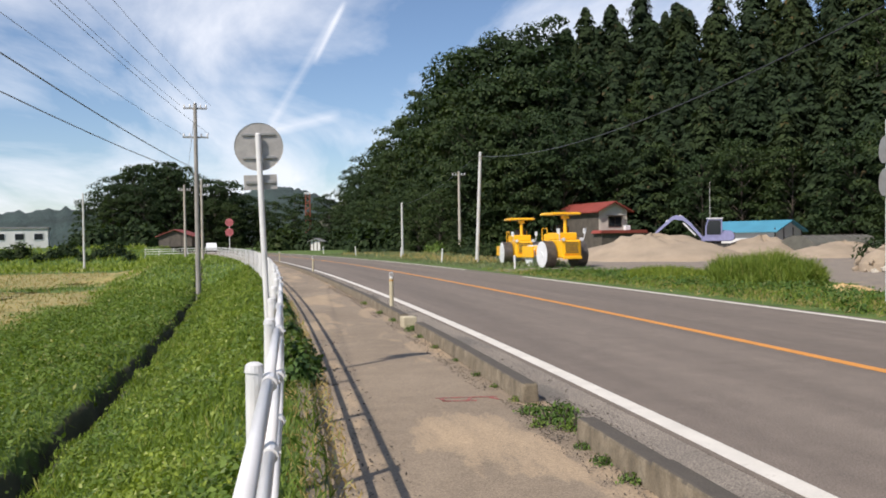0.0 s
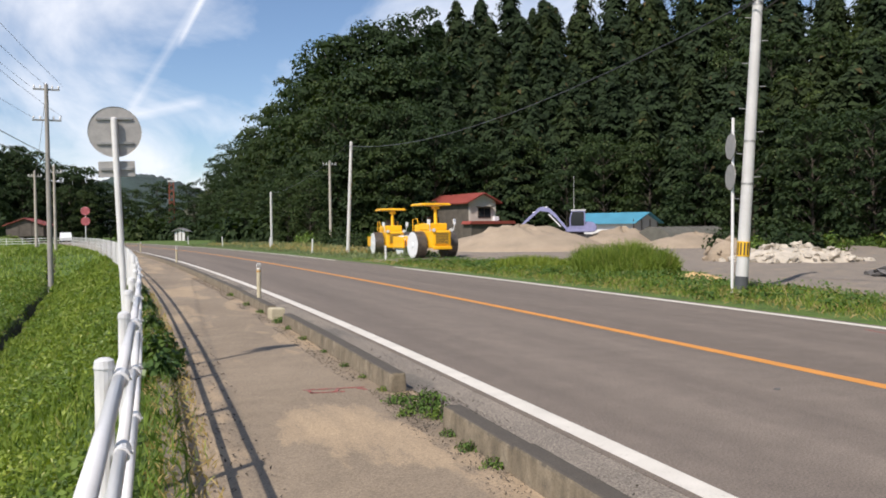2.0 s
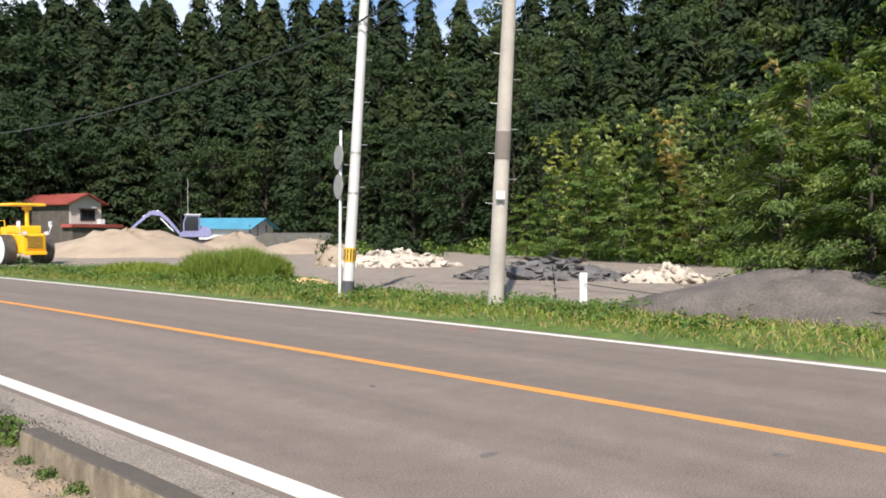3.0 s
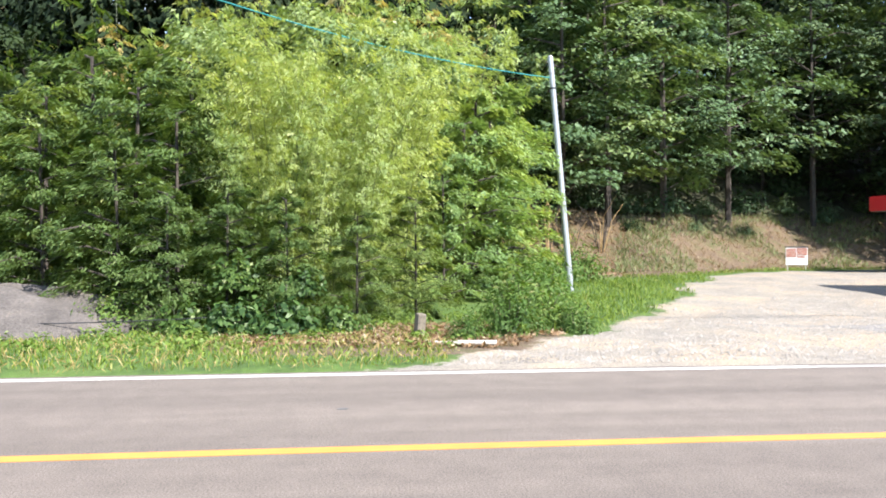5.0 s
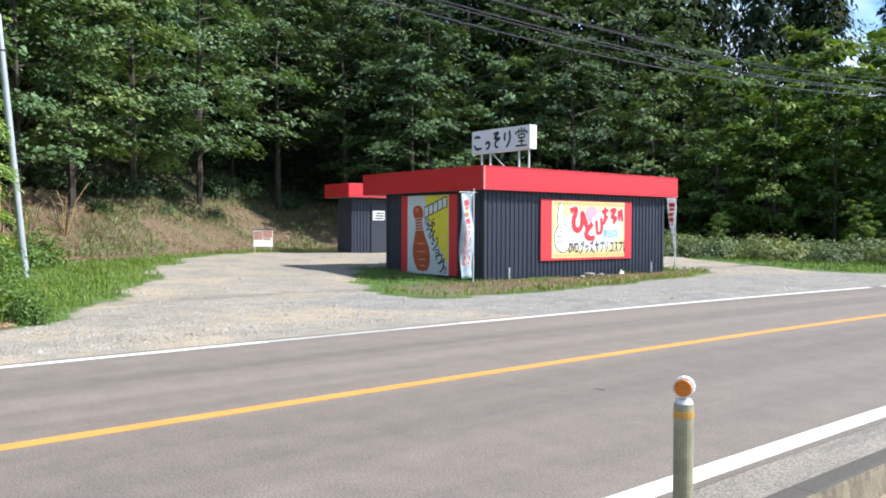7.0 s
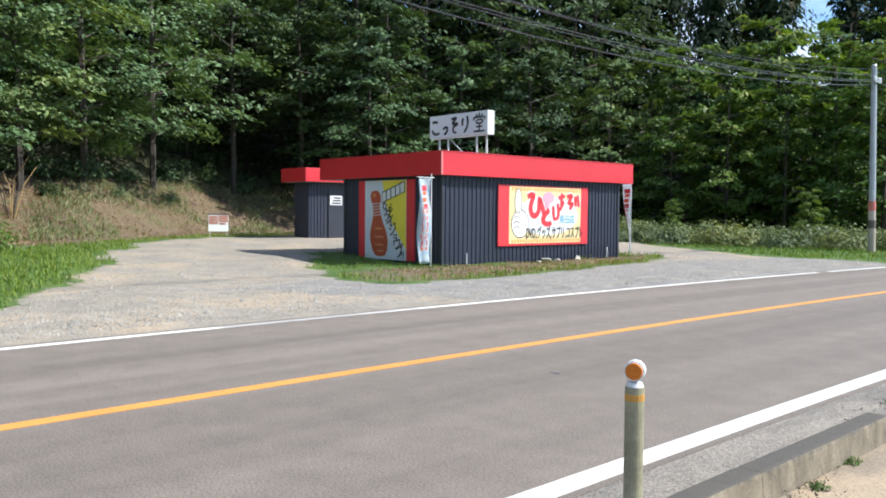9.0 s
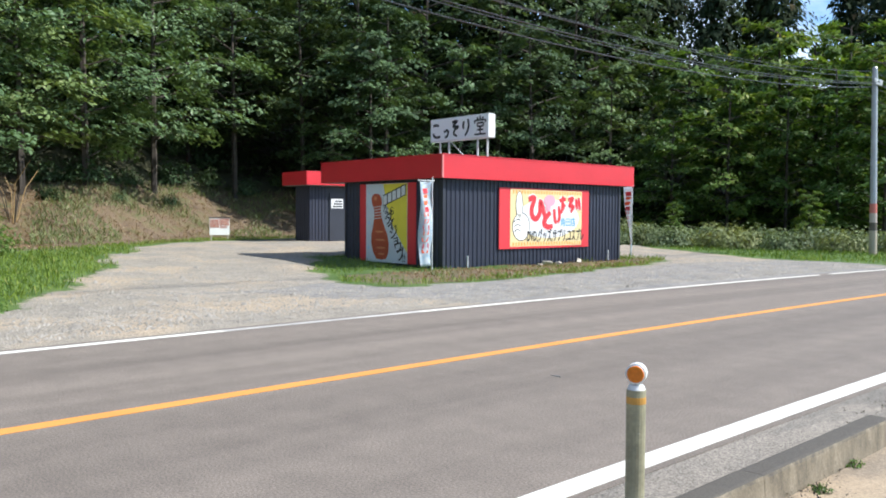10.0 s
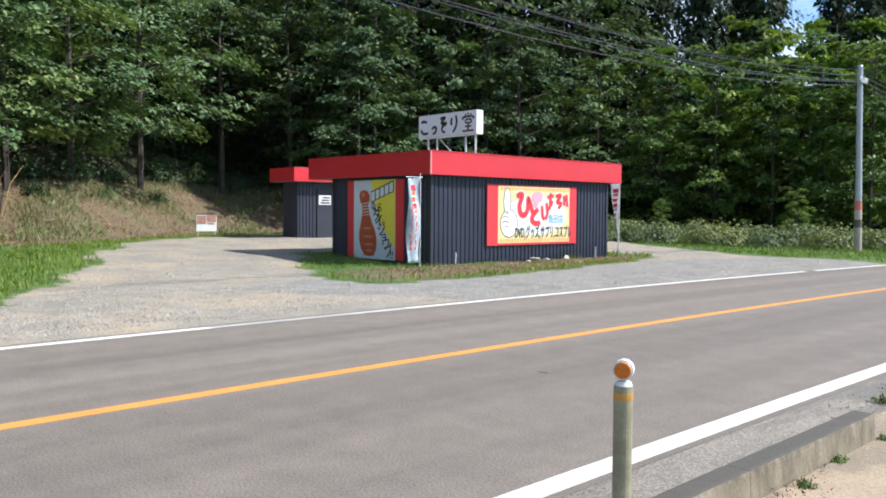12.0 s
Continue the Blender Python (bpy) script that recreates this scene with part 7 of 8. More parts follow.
shade_scrub = [bush_meshes(i + 40, 1.6, 1.7, 900, 0.19, M_BROAD_SHADE) for i in range(2)]
for k, a in enumerate(np.arange(100, 131, 2.4)):
    for back in (9, 13):
        x, y = polar(a, foot_at(a) + back + rng.uniform(-1.0, 1.5))
        plant("forest_shrub", shade_scrub[k % 2], x, y, rng.uniform(0.5, 0.95), "shrub above the bank in leaf colour darkened for shade", "shrub", "undergrowth", names=("stem", "foliage"))
for k, (a, d, s) in enumerate(((97.5, 30, .75), (99.5, 30.5, .6), (101.5, 31.5, .5), (110, 34.5, .35), (114, 37, .3), (117, 40, .35))):
    x, y = polar(a, d)
    plant("bank_bush", shade_scrub[0] if k > 3 else scrub[k % 3], x, y, s, "leafy green bush on the cut bank", "bush", "bushes on the bank", names=("stem", "foliage"))

# bamboo thicket by the road
bam = [bamboo_meshes(i, 6.4, 12, 14500, 0.108, spread=0.7) for i in range(3)]
bam_blue = bamboo_meshes(9, 5.4, 10, 6400, 0.15, M_BAMBOO_BLUE, spread=0.9)
bam_far = [bamboo_meshes(i, 10.5, 9, 4600, 0.24, (M_BAMBOO, M_BAMBOO_BLUE)[i], spread=1.3) for i in range(2)]
bam_dim = bamboo_meshes(3, 10.5, 9, 4600, 0.25, M_BROAD_LIGHT, spread=1.3)
bam_dry = [bamboo_meshes(5, 10, 6, 2400, 0.26, M_BAMBOO_DRY, M_CULM_DRY, spread=0.9)]
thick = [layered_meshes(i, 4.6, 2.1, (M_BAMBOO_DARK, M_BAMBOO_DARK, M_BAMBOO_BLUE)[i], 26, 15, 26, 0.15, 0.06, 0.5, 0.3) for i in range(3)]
for k, (x, y, s) in enumerate(((15.0, .3, .6), (15.2, 1.2, .72), (15.6, -.5, .74), (16.0, .8, .92), (16.4, -.2, .98), (16.6, 1.7, .85), (17.2, .7, 1.1), (17.6, -1.2, .9), (18.8, .5, 1.1), (18.8, -1.4, .95), (19.6, 1.8, 1.05), (20.2, -.6, 1.12), (21.4, 1.0, 1.3), (22.6, -1.8, 1.4), (21.4, -1.4, 1.2), (23.8, -2.6, 1.45))):
    plant("bamboo_clump", bam[k % 3], x, y, s, "bright yellow-green feathery bamboo clump beside the road", "bamboo", "bamboo thicket", names=("culm", "foliage"))
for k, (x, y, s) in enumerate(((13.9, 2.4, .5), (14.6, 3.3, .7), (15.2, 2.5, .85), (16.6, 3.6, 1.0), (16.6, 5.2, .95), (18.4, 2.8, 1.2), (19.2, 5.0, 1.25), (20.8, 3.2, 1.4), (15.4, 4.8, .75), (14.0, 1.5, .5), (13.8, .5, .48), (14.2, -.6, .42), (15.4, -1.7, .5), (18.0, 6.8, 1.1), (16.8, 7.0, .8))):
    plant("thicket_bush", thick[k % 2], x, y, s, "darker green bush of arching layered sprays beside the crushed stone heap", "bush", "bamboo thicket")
for k, (x, y, s) in enumerate(((18.6, -2.6, .7), (19.8, -3.2, .95), (21.0, -3.6, 1.1), (22.4, -4.2, 1.2), (24.0, -4.8, 1.2))):
    plant("thicket_bush", thick[2], x, y, s, "fresh bluish green bush behind the leaning pole", "bush", "bamboo thicket")
for x, y, s in ((20.8, -2.8, .9), (22.8, -3.4, 1.1), (24.4, -4.0, 1.2)):
    plant("bamboo_clump", bam_blue, x, y, s, "bluish green bamboo clump behind the leaning pole", "bamboo", "bamboo thicket", names=("culm", "foliage"))
for k, (a, d, s) in enumerate(((54, 45, .8), (56, 43, .85), (58, 42, .85), (60, 42, .8), (63, 39, .85), (66, 36, .85), (69, 34, .85), (72, 32, .9), (75, 29, .85), (78, 27.5, .9), (81, 29, 1.0), (84, 28, 1.0), (87, 27, 1.0), (90, 29, 1.05), (93, 28, 1.05), (96, 29, 1.0), (99, 30, .95), (76, 36, 1.1), (83, 35, 1.2), (90, 36, 1.2), (97, 37, 1.15), (68, 42, 1.1))):
    x, y = polar(a, d)
    plant("tall_bamboo_clump", bam_dim if a < 81 and (a > 70 or k % 2) else bam_far[k % 2], x, y, s, "tall arching green bamboo clump on the slope", "bamboo", "tall bamboo on the slope", names=("culm", "foliage"))
for a, d, s in ((70, 35, .9), (79, 31, .95), (93.5, 27.5, 1.08), (95.5, 27.5, 1.02), (62, 40, .8), (98, 29, .95)):
    x, y = polar(a, d)
    plant("dry_bamboo_clump", bam_dry[0], x, y, s, "dry straw-coloured bamboo clump among green ones", "bamboo", "dry bamboo", names=("culm", "foliage"))


# ---- vines, weeds, grass ----
vine = [bush_meshes(i, 1.0, 1.1, 900, 0.17, M_KUDZU, 0.62) for i in range(2)]
pale_vine = [bush_meshes(i + 50, 1.1, 0.9, 1500, 0.13, M_VINE_PALE, 0.62) for i in range(2)]
VINE = "broad-leaved vine tangle climbing over the bamboo"
for k, (x, y, z, s) in enumerate(((13.0, 2.0, .0, .55), (12.9, 1.3, .0, .65), (12.9, .5, .0, .7), (13.1, -.3, .0, .55), (13.5, 1.3, .7, .55), (13.6, .3, .6, .5),
                                    (18.8, -1.2, 5.0, .9), (19.6, -.2, 5.6, 1.0), (20.6, -1.6, 5.8, 1.1), (21.4, .4, 6.4, 1.2), (21.8, -2.6, 5.4, .9), (20.0, 2.4, 5.2, .9), (22.5, 3.2, 6.2, 1.1))):
    plant("vine_tangle", pale_vine[k % 2] if z > 3 else vine[k % 2], x, y, s, VINE, "vine", "vines on the bamboo", z=gz(x, y) + z - 0.02, names=("stem", "foliage"))
green_bush = [bush_meshes(i + 3, 1.0, 1.25, 1500, 0.13, M_BROAD_LIGHT, 0.4) for i in range(2)]
for k, (x, y, s) in enumerate(((12.6, -2.9, .62), (13.3, -3.5, .7), (12.9, -4.0, .5), (14.4, -3.4, .8), (15.6, -4.0, .8), (12.2, -2.2, .4), (16.8, -4.2, .9), (13.6, 3.2, .6), (14.4, 4.0, .55), (18.2, -4.6, .9), (20.0, -5.2, .9), (23.5, -6.5, 1.0), (25.0, -7.6, 1.0), (22.4, -5.4, 1.0))):
    plant("verge_bush", green_bush[k % 2], x, y, s, "sunlit green bush at the thicket's edge", "bush", "bushes by the drive", names=("stem", "foliage"))
dark_bush = [bush_meshes(i + 7, 1.3, 1.15, 1100, 0.2, M_BROAD, 0.6) for i in range(2)]
hedge_bush = [bush_meshes(i + 15, 1.5, 1.05, 1500, 0.15, M_HEDGE, 0.55) for i in range(2)]
for k, a in enumerate(np.arange(139.5, 166, 1.15)):
    d = 38.5 - 0.05 * (a - 140) + (k % 3) * 0.9
    x, y = polar(a, d)
    for back in (0.0, 2.6):
        x, y = polar(a + 0.4 * back, d + back)
        plant("hedge_bush", hedge_bush[(k + int(back)) % 2], x, y, 0.8 + 0.35 * ((k * 7 + int(back)) % 5) / 5, "overgrown dark hedge bush along the far verge", "bush", "hedge by the far verge", names=("stem", "foliage"))
low_bush = [bush_meshes(i + 11, 1.1, 0.9, 800, 0.17, M_BROAD_LIGHT, 0.55) for i in range(2)]
for k, a in enumerate(np.arange(46, 74, 1.3)):
    d = foot_at(a) - 3.2 - 1.2 * (k % 3)
    x, y = polar(a, d)
    if y > 7:
        plant("scrub_bush", low_bush[k % 2], x, y, 0.9 + 0.5 * ((k * 5) % 7) / 7, "light green scrub bush behind the rubble", "bush", "scrub behind the lot", names=("stem", "foliage"))
for k, (a, d, s) in enumerate(((13.5, 66, 1.3), (12.5, 64, 1.1), (11.8, 67, 1.4), (15, 70, 1.3), (16.5, 68, 1.6), (10.5, 75, 1.4), (9.3, 80, 1.5), (17.5, 66, 1.3), (14.2, 60, .8), (24, 76, 1.3), (25.5, 74, 1.0), (37.5, 47, 1.2), (39, 45, 1.1), (40.5, 46, 1.4), (42, 44, 1.2), (43.5, 45, 1.1))):
    x, y = polar(a, d)
    plant("scrub_bush", low_bush[k % 2] if k % 3 == 0 else dark_bush[k % 2], x, y, s, "green scrub bush beside the lot", "bush", "scrub behind the lot", names=("stem", "foliage"))
weed = [bush_meshes(i + 21, 0.18, 0.12, 150, 0.045, M_BROAD_LIGHT, 0.5) for i in range(2)]
WEEDS = [(-3.92, 5.75, 1.0), (-3.85, 5.95, 1.4), (-3.9, 6.2, 1.5), (-3.75, 6.4, 1.1), (-3.95, 6.5, 0.9), (-4.0, 6.9, .6), (-4.0, 7.6, .5), (-4.02, 8.3, .6), (-4.0, 9.4, .5), (-4.02, 10.6, .7), (-4.0, 11.8, .8), (-3.98, 12.7, 1.2), (-3.9, 13.0, 1.0), (-3.7, 12.2, .7), (-3.68, 5.2, .5), (-3.68, 9.0, .6), (-4.0, 14.4, 1.0), (-4.02, 16, .9), (-4.0, 18.5, 1.1),
         (-3.82, 5.7, 1.2), (-3.95, 6.0, 1.2), (-3.8, 6.25, 1.3), (-4.05, 6.35, 1.0), (-4.1, 5.9, .8), (-4.0, 5.2, .7), (-4.02, 4.8, .8), (-4.0, 4.4, .9), (-4.02, 3.6, .6), (-3.68, -4.1, .7), (-3.68, -4.6, .4), (-3.7, -6.2, .6), (-3.7, -7.4, 1.2), (-3.72, -7.7, 1.3), (-3.66, -5.6, .4), (-4.0, -5.6, .6), (-4.02, -6.3, .5), (-4.05, -5.0, .6), (-3.85, -7.8, 1.1), (-4.0, -8.6, .9)]
for k, (lat, y, s) in enumerate(WEEDS):
    s = s * 0.68
    plant("kerb_weed", weed[k % 2], *at(lat, y), s, "small leafy weed growing at the kerb", "weed", "weeds along the kerb", z=-0.005, names=("stem", "foliage"))
edge_weed = [bush_meshes(31, 0.42, 0.5, 420, 0.13, M_KUDZU, 0.7)]
for lat, y, s in ((-5.80, 8.3, .6), (-5.78, 9.2, .75), (-5.80, 10.0, .65), (-5.85, 12.5, .6), (-5.85, 15.5, .6), (-5.85, 19, .6)):
    plant("path_weed", edge_weed[0], *at(lat, y), s, "leafy green weed clump at the footpath's edge", "weed", "weeds by the fence", z=-0.02, names=("stem", "foliage"))


def at_v(lat, y):
    s = road_slope(y)
    k = 1 / np.sqrt(1 + s * s)
    return road_x(y) + lat * k, y - lat * k * s


def blades(name, x, y, h, w, material, label, z=None, lean=0.35):
    k = len(x)
    zz = ground_z(x, y) if z is None else np.full(k, z)
    up = np.stack([rng.normal(0, lean, k), rng.normal(0, lean, k), np.ones(k)], -1)
    nrm = np.stack([rng.normal(size=k), rng.normal(size=k), 0.35 * np.ones(k)], -1)
    c = np.stack([x, y, zz + h * 0.42], -1)
    me = leaf_mesh(name, [leaves(c, nrm, h, w, 0.06, up)], material)
    return tagged(new(name, me), label, "grass", kind="stuff")


def scatter(n_, l0, l1, y0, y1, bias=1.6, keep=None):
    y = y0 + (y1 - y0) * rng.random(n_) ** bias
    lat = rng.uniform(l0, l1, n_)
    x, yy = at_v(lat, y)
    if keep is not None:
        ok = keep(x, yy)
        x, yy = x[ok], yy[ok]
    return x, yy


x, y = scatter(60000, -8.68, -6.0, 0.8, 50, 2.1)
patch = 0.75 + 0.5 * (wobble(x, y, 1.1) > 0.1)
blades("bank_grass", x, y, rng.uniform(0.05, 0.16, len(x)) * patch * (1 + y * 0.012), rng.uniform(0.005, 0.014, len(x)) * (1 + y * 0.07), M_GRASS, "short green grass on the roadside bank")
x, y = scatter(46000, -8.45, -6.05, 0.8, 34, 1.8, lambda x_, y_: wobble(x_, y_, 0.9) + 0.6 * wobble(x_, y_, 2.3) > -0.35)
x2, y2 = scatter(44000, -14.5, -9.0, 1.5, 36, 1.6, lambda x_, y_: wobble(x_, y_, 0.7) + 0.6 * wobble(x_, y_, 1.9) > -0.5)
x, y = np.concatenate([x, x2]), np.concatenate([y, y2])
c = np.stack([x, y, ground_z(x, y) + rng.uniform(0.03, 0.12, len(x)) * np.where(lat_of(x, y) < -9, 2.0, 1.0)], -1)
tagged(new("bank_weeds", leaf_mesh("bank_weeds", [leaves(c, np.array([0, 0, 1.0]) + rng.normal(0, 0.4, (len(x), 3)), rng.uniform(0.022, 0.07, len(x)) * (1 + y * 0.03), rng.uniform(0.016, 0.045, len(x)) * (1 + y * 0.03), 0.15)], M_WEED)), "broad-leaved weeds among the bank grass", "weeds", kind="stuff")
x, y = scatter(30000, -14, -8.95, 1.5, 60, 1.7, lambda x_, y_: (field_share(x_, y_) < 0.5))
blades("ditch_grass", x, y, rng.uniform(0.08, 0.32, len(x)) * np.interp(y, [15, 35], [1.0, 0.7]), rng.uniform(0.012, 0.026, len(x)) * (1 + y * 0.03), M_GRASS, "rank green grass beyond the ditch", lean=0.5)
x, y = scatter(20000, -26, -12.5, 3, 62, 1.3, lambda x_, y_: field_share(x_, y_) < 0.5)
blades("meadow_grass", x, y, rng.uniform(0.15, 0.4, len(x)), rng.uniform(0.02, 0.045, len(x)), M_GRASS, "green meadow grass beside the stubble field", lean=0.5)
x, y = scatter(24000, -52, -10.3, 22, 94, 1.2, lambda x_, y_: field_share(x_, y_) > 0.45)
blades("field_stubble", x, y, rng.uniform(0.1, 0.26, len(x)), rng.uniform(0.03, 0.07, len(x)), M_STRAW, "golden stubble and straw on the field", lean=0.6)
x, y = scatter(11000, -60, -12, 84, 116, 1.0, lambda x_, y_: field_share(x_, y_) < 0.4)
blades("far_bank_grass", x, y, rng.uniform(0.25, 0.8, len(x)), rng.uniform(0.08, 0.2, len(x)), M_WEED, "rough green grass on the field's far bank", lean=0.5)
x, y = scatter(9000, -14, -6.1, 44, 112, 1.2)
blades("far_bank_grass", x, y, rng.uniform(0.1, 0.4, len(x)), rng.uniform(0.05, 0.12, len(x)), M_WEED, "green grass on the far roadside bank", lean=0.5)
x, y = scatter(7000, -8.62, -6.0, -16, 1, 1.0)
blades("bank_grass", x, y, rng.uniform(0.05, 0.16, len(x)), rng.uniform(0.008, 0.02, len(x)), M_GRASS, "short green grass on the roadside bank")
x, y = scatter(6000, -13.5, -8.97, -16, 2, 1.0)
blades("ditch_grass", x, y, rng.uniform(0.14, 0.42, len(x)), rng.uniform(0.015, 0.03, len(x)), M_GRASS, "rank green grass beyond the ditch", lean=0.5)
x, y = scatter(3200, -5.98, -5.70, 0.5, 40, 1.8)
blades("path_edge_grass", x, y, rng.uniform(0.05, 0.2, len(x)), rng.uniform(0.008, 0.018, len(x)), M_GRASS, "dry and green grass at the footpath's edge", z=0.0, lean=0.5)
x, y = scatter(4200, -5.95, -5.55, 1.2, 20, 1.5)
blades("path_dry_grass", x, y, rng.uniform(0.04, 0.12, len(x)), rng.uniform(0.006, 0.012, len(x)), M_STRAW, "withered grass along the footpath's edge", z=0.0, lean=0.8)
off_lot = lambda x_, y_: (lot_share(x_, y_) < 0.5) & (drive_share(x_, y_) < 0.4)
x, y = scatter(26000, 3.75, 8.5, -1.6, 36, 1.1, off_lot)
blades("verge_grass", x, y, rng.uniform(0.06, 0.22, len(x)) * np.interp(y, [4, 9], [0.6, 1.0]), rng.uniform(0.012, 0.028, len(x)), M_GRASS, "green grass on the far verge")
x, y = scatter(9000, 3.55, 6.5, -1.8, 34, 1.0, off_lot)
blades("verge_dry_grass", x, y, rng.uniform(0.06, 0.2, len(x)), rng.uniform(0.008, 0.018, len(x)), M_STRAW, "dry stalks on the far verge", lean=0.7)
x, y = scatter(11000, 4.6, 7.6, 7, 33, 1.0, lambda x_, y_: off_lot(x_, y_) & (wobble(x_, y_, 0.9) > -0.5))
c = np.stack([x, y, ground_z(x, y) + rng.uniform(0.03, 0.24, len(x)) * (0.5 + 0.5 * (wobble(x, y, 1.9) > -0.2))], -1)
tagged(new("verge_weeds", leaf_mesh("verge_weeds", [leaves(c, np.array([-0.3, -0.2, 1.0]) + rng.normal(0, 0.45, (len(x), 3)), rng.uniform(0.04, 0.10, len(x)), rng.uniform(0.028, 0.07, len(x)), 0.2)], M_BROAD_LIGHT)), "leafy creeping weeds on the far verge", "weeds", kind="stuff")
def clumps(name, lat0, lat1, y0, y1, count, r0, r1, h0, h1, leaf, material, label, bias=1.5, keep=None, per=46):
    """Low rounded tussocks and weed clumps, uneven in size, over a strip along the road."""
    cx, cy = scatter(count, lat0, lat1, y0, y1, bias, keep)
    k_ = len(cx)
    r_, h_ = rng.uniform(r0, r1, k_) * (1 + 0.015 * cy), rng.uniform(h0, h1, k_)
    q_ = unit(rng.normal(size=(k_, per, 3)))
    q_[..., 2] = np.abs(q_[..., 2])
    c_ = q_ * rng.uniform(0.55, 1.05, (k_, per, 1)) * np.stack([r_, r_, h_], -1)[:, None]
    c_ = (c_ + np.stack([cx, cy, ground_z(cx, cy)], -1)[:, None]).reshape(-1, 3)
    nr = q_.reshape(-1, 3) + np.array([0, 0, 0.5]) + rng.normal(0, 0.45, (k_ * per, 3))
    size = leaf * rng.uniform(0.6, 1.4, k_ * per) * np.repeat(1 + 0.02 * cy, per)
    tagged(new(name, leaf_mesh(name, [leaves(c_, nr, size, size * rng.uniform(0.3, 0.7, k_ * per), 0.2)], material)), label, "weeds", kind="stuff")


clumps("bank_clumps", -8.4, -6.15, 1.2, 36, 620, 0.10, 0.32, 0.05, 0.17, 0.042, M_WEED, "low weed clumps on the roadside bank", 1.8, None, 60)
clumps("ditch_clumps", -14.5, -9.15, 2.0, 46, 800, 0.25, 0.75, 0.2, 0.5, 0.068, M_BROAD_LIGHT, "rank weed clumps beyond the ditch", 1.5, lambda x_, y_: field_share(x_, y_) < 0.4, 62)
clumps("verge_clumps", 4.0, 7.4, 5, 34, 300, 0.14, 0.4, 0.06, 0.22, 0.08, M_BROAD_LIGHT, "leafy weed clumps on the far verge", 1.0, off_lot)
clumps("bank_foot_clumps", 5.0, 9.5, -3.2, 6, 120, 0.12, 0.35, 0.08, 0.25, 0.07, M_WEED, "grass and weed clumps before the bamboo", 1.0, off_lot)
x, y = scatter(12000, 3.75, 13, 34, 84, 1.2, lambda x_, y_: lot_share(x_, y_) < 0.5)
blades("far_verge_grass", x, y, rng.uniform(0.08, 0.4, len(x)) * np.interp(lat_of(x, y), [4, 7], [0.5, 1.0]), rng.uniform(0.03, 0.07, len(x)), M_HEDGE, "rough dull green grass on the verge beyond the rollers", lean=0.6)
x, y = scatter(5000, 5.0, 13, 40, 80, 1.2, lambda x_, y_: (lot_share(x_, y_) < 0.5) & (wobble(x_, y_, 0.35) > -0.1))
blades("far_verge_straw", x, y, rng.uniform(0.15, 0.5, len(x)), rng.uniform(0.03, 0.06, len(x)), M_STRAW, "dry straw-coloured grass beyond the rollers", lean=0.6)
# tall grass mound beside the lot
k = 10000
a, q = rng.uniform(0, 6.28, k), np.sqrt(rng.random(k))
x, y = 12.0 + 1.2 * q * np.cos(a) - 0.25 * q * np.sin(a), 20.0 + 1.7 * q * np.sin(a)
blades("tall_grass", x, y, (0.5 + 0.55 * (1 - q ** 3) + 0.14 * wobble(x, y, 3.1)) * rng.uniform(0.7, 1.2, k), rng.uniform(0.012, 0.03, k), M_GRASS, "tall bright green grass clump beside the lot", lean=0.5)
k = 5000
a, q = rng.uniform(0, 6.28, k), np.sqrt(rng.random(k))
x, y = 11.2 + 1.3 * q * np.cos(a), 24.0 + 2.6 * q * np.sin(a)
blades("tall_grass", x, y, (0.25 + 0.35 * (1 - q ** 2)) * rng.uniform(0.7, 1.15, k), rng.uniform(0.012, 0.03, k), M_GRASS, "knee-high green grass beside the lot", lean=0.45)
# grass along the drive, round the shop, and behind the lot
x, y = scatter(110000, 5.5, 33, -27, 2, 1.0, lambda x_, y_: (drive_share(x_, y_) < 0.45) & ((drive_share(x_ - 0.6, y_ - 2.6) > 0.4) | (drive_share(x_ - 2.0, y_ + 0.4) > 0.4)) & (dirt_share(x_, y_) < 0.5))
blades("drive_grass", x, y, rng.uniform(0.07, 0.24, len(x)), rng.uniform(0.012, 0.026, len(x)), M_GRASS, "fresh green grass along the gravel drive")
x, y = scatter(14000, 6.0, 16, -26, -11.5, 1.0, lambda x_, y_: (drive_share(x_, y_) < 0.4) & ((dirt_share(x_, y_) < 0.3) | (wobble(x_, y_, 2.7) > 0.45)) & ~((x_ > 15.0) & (x_ < 19.8) & (y_ < -15.7) & (y_ > -23.2)))
blades("apron_grass", x, y, rng.uniform(0.04, 0.15, len(x)), rng.uniform(0.01, 0.022, len(x)), M_GRASS, "short patchy grass round the shop")
x, y = scatter(11000, 6.2, 12, -25.5, -12.5, 1.0, lambda x_, y_: (drive_share(x_, y_) < 0.4) & (x_ < 15.1))
blades("apron_dry_grass", x, y, rng.uniform(0.03, 0.11, len(x)), rng.uniform(0.010, 0.022, len(x)), M_DEADLEAF, "dry brown clippings before the shop", lean=0.8)
x, y = scatter(16000, 3.6, 26, -38, -25.5, 1.0, lambda x_, y_: (drive_share(x_, y_) < 0.4) & (inside(APRON, x_, y_) < 0))
blades("far_verge_grass", x, y, rng.uniform(0.07, 0.22, len(x)), rng.uniform(0.015, 0.035, len(x)), M_GRASS, "green grass before the hedge")
x, y = scatter(9000, 14, 42, 9, 46, 1.0, lambda x_, y_: (lot_share(x_, y_) < 0.4) & (np.hypot(x_, y_) < foot(x_, y_) + 1))
blades("lot_grass", x, y, rng.uniform(0.3, 0.9, len(x)), rng.uniform(0.02, 0.05, len(x)), M_GRASS, "long grass behind the rubble heaps")
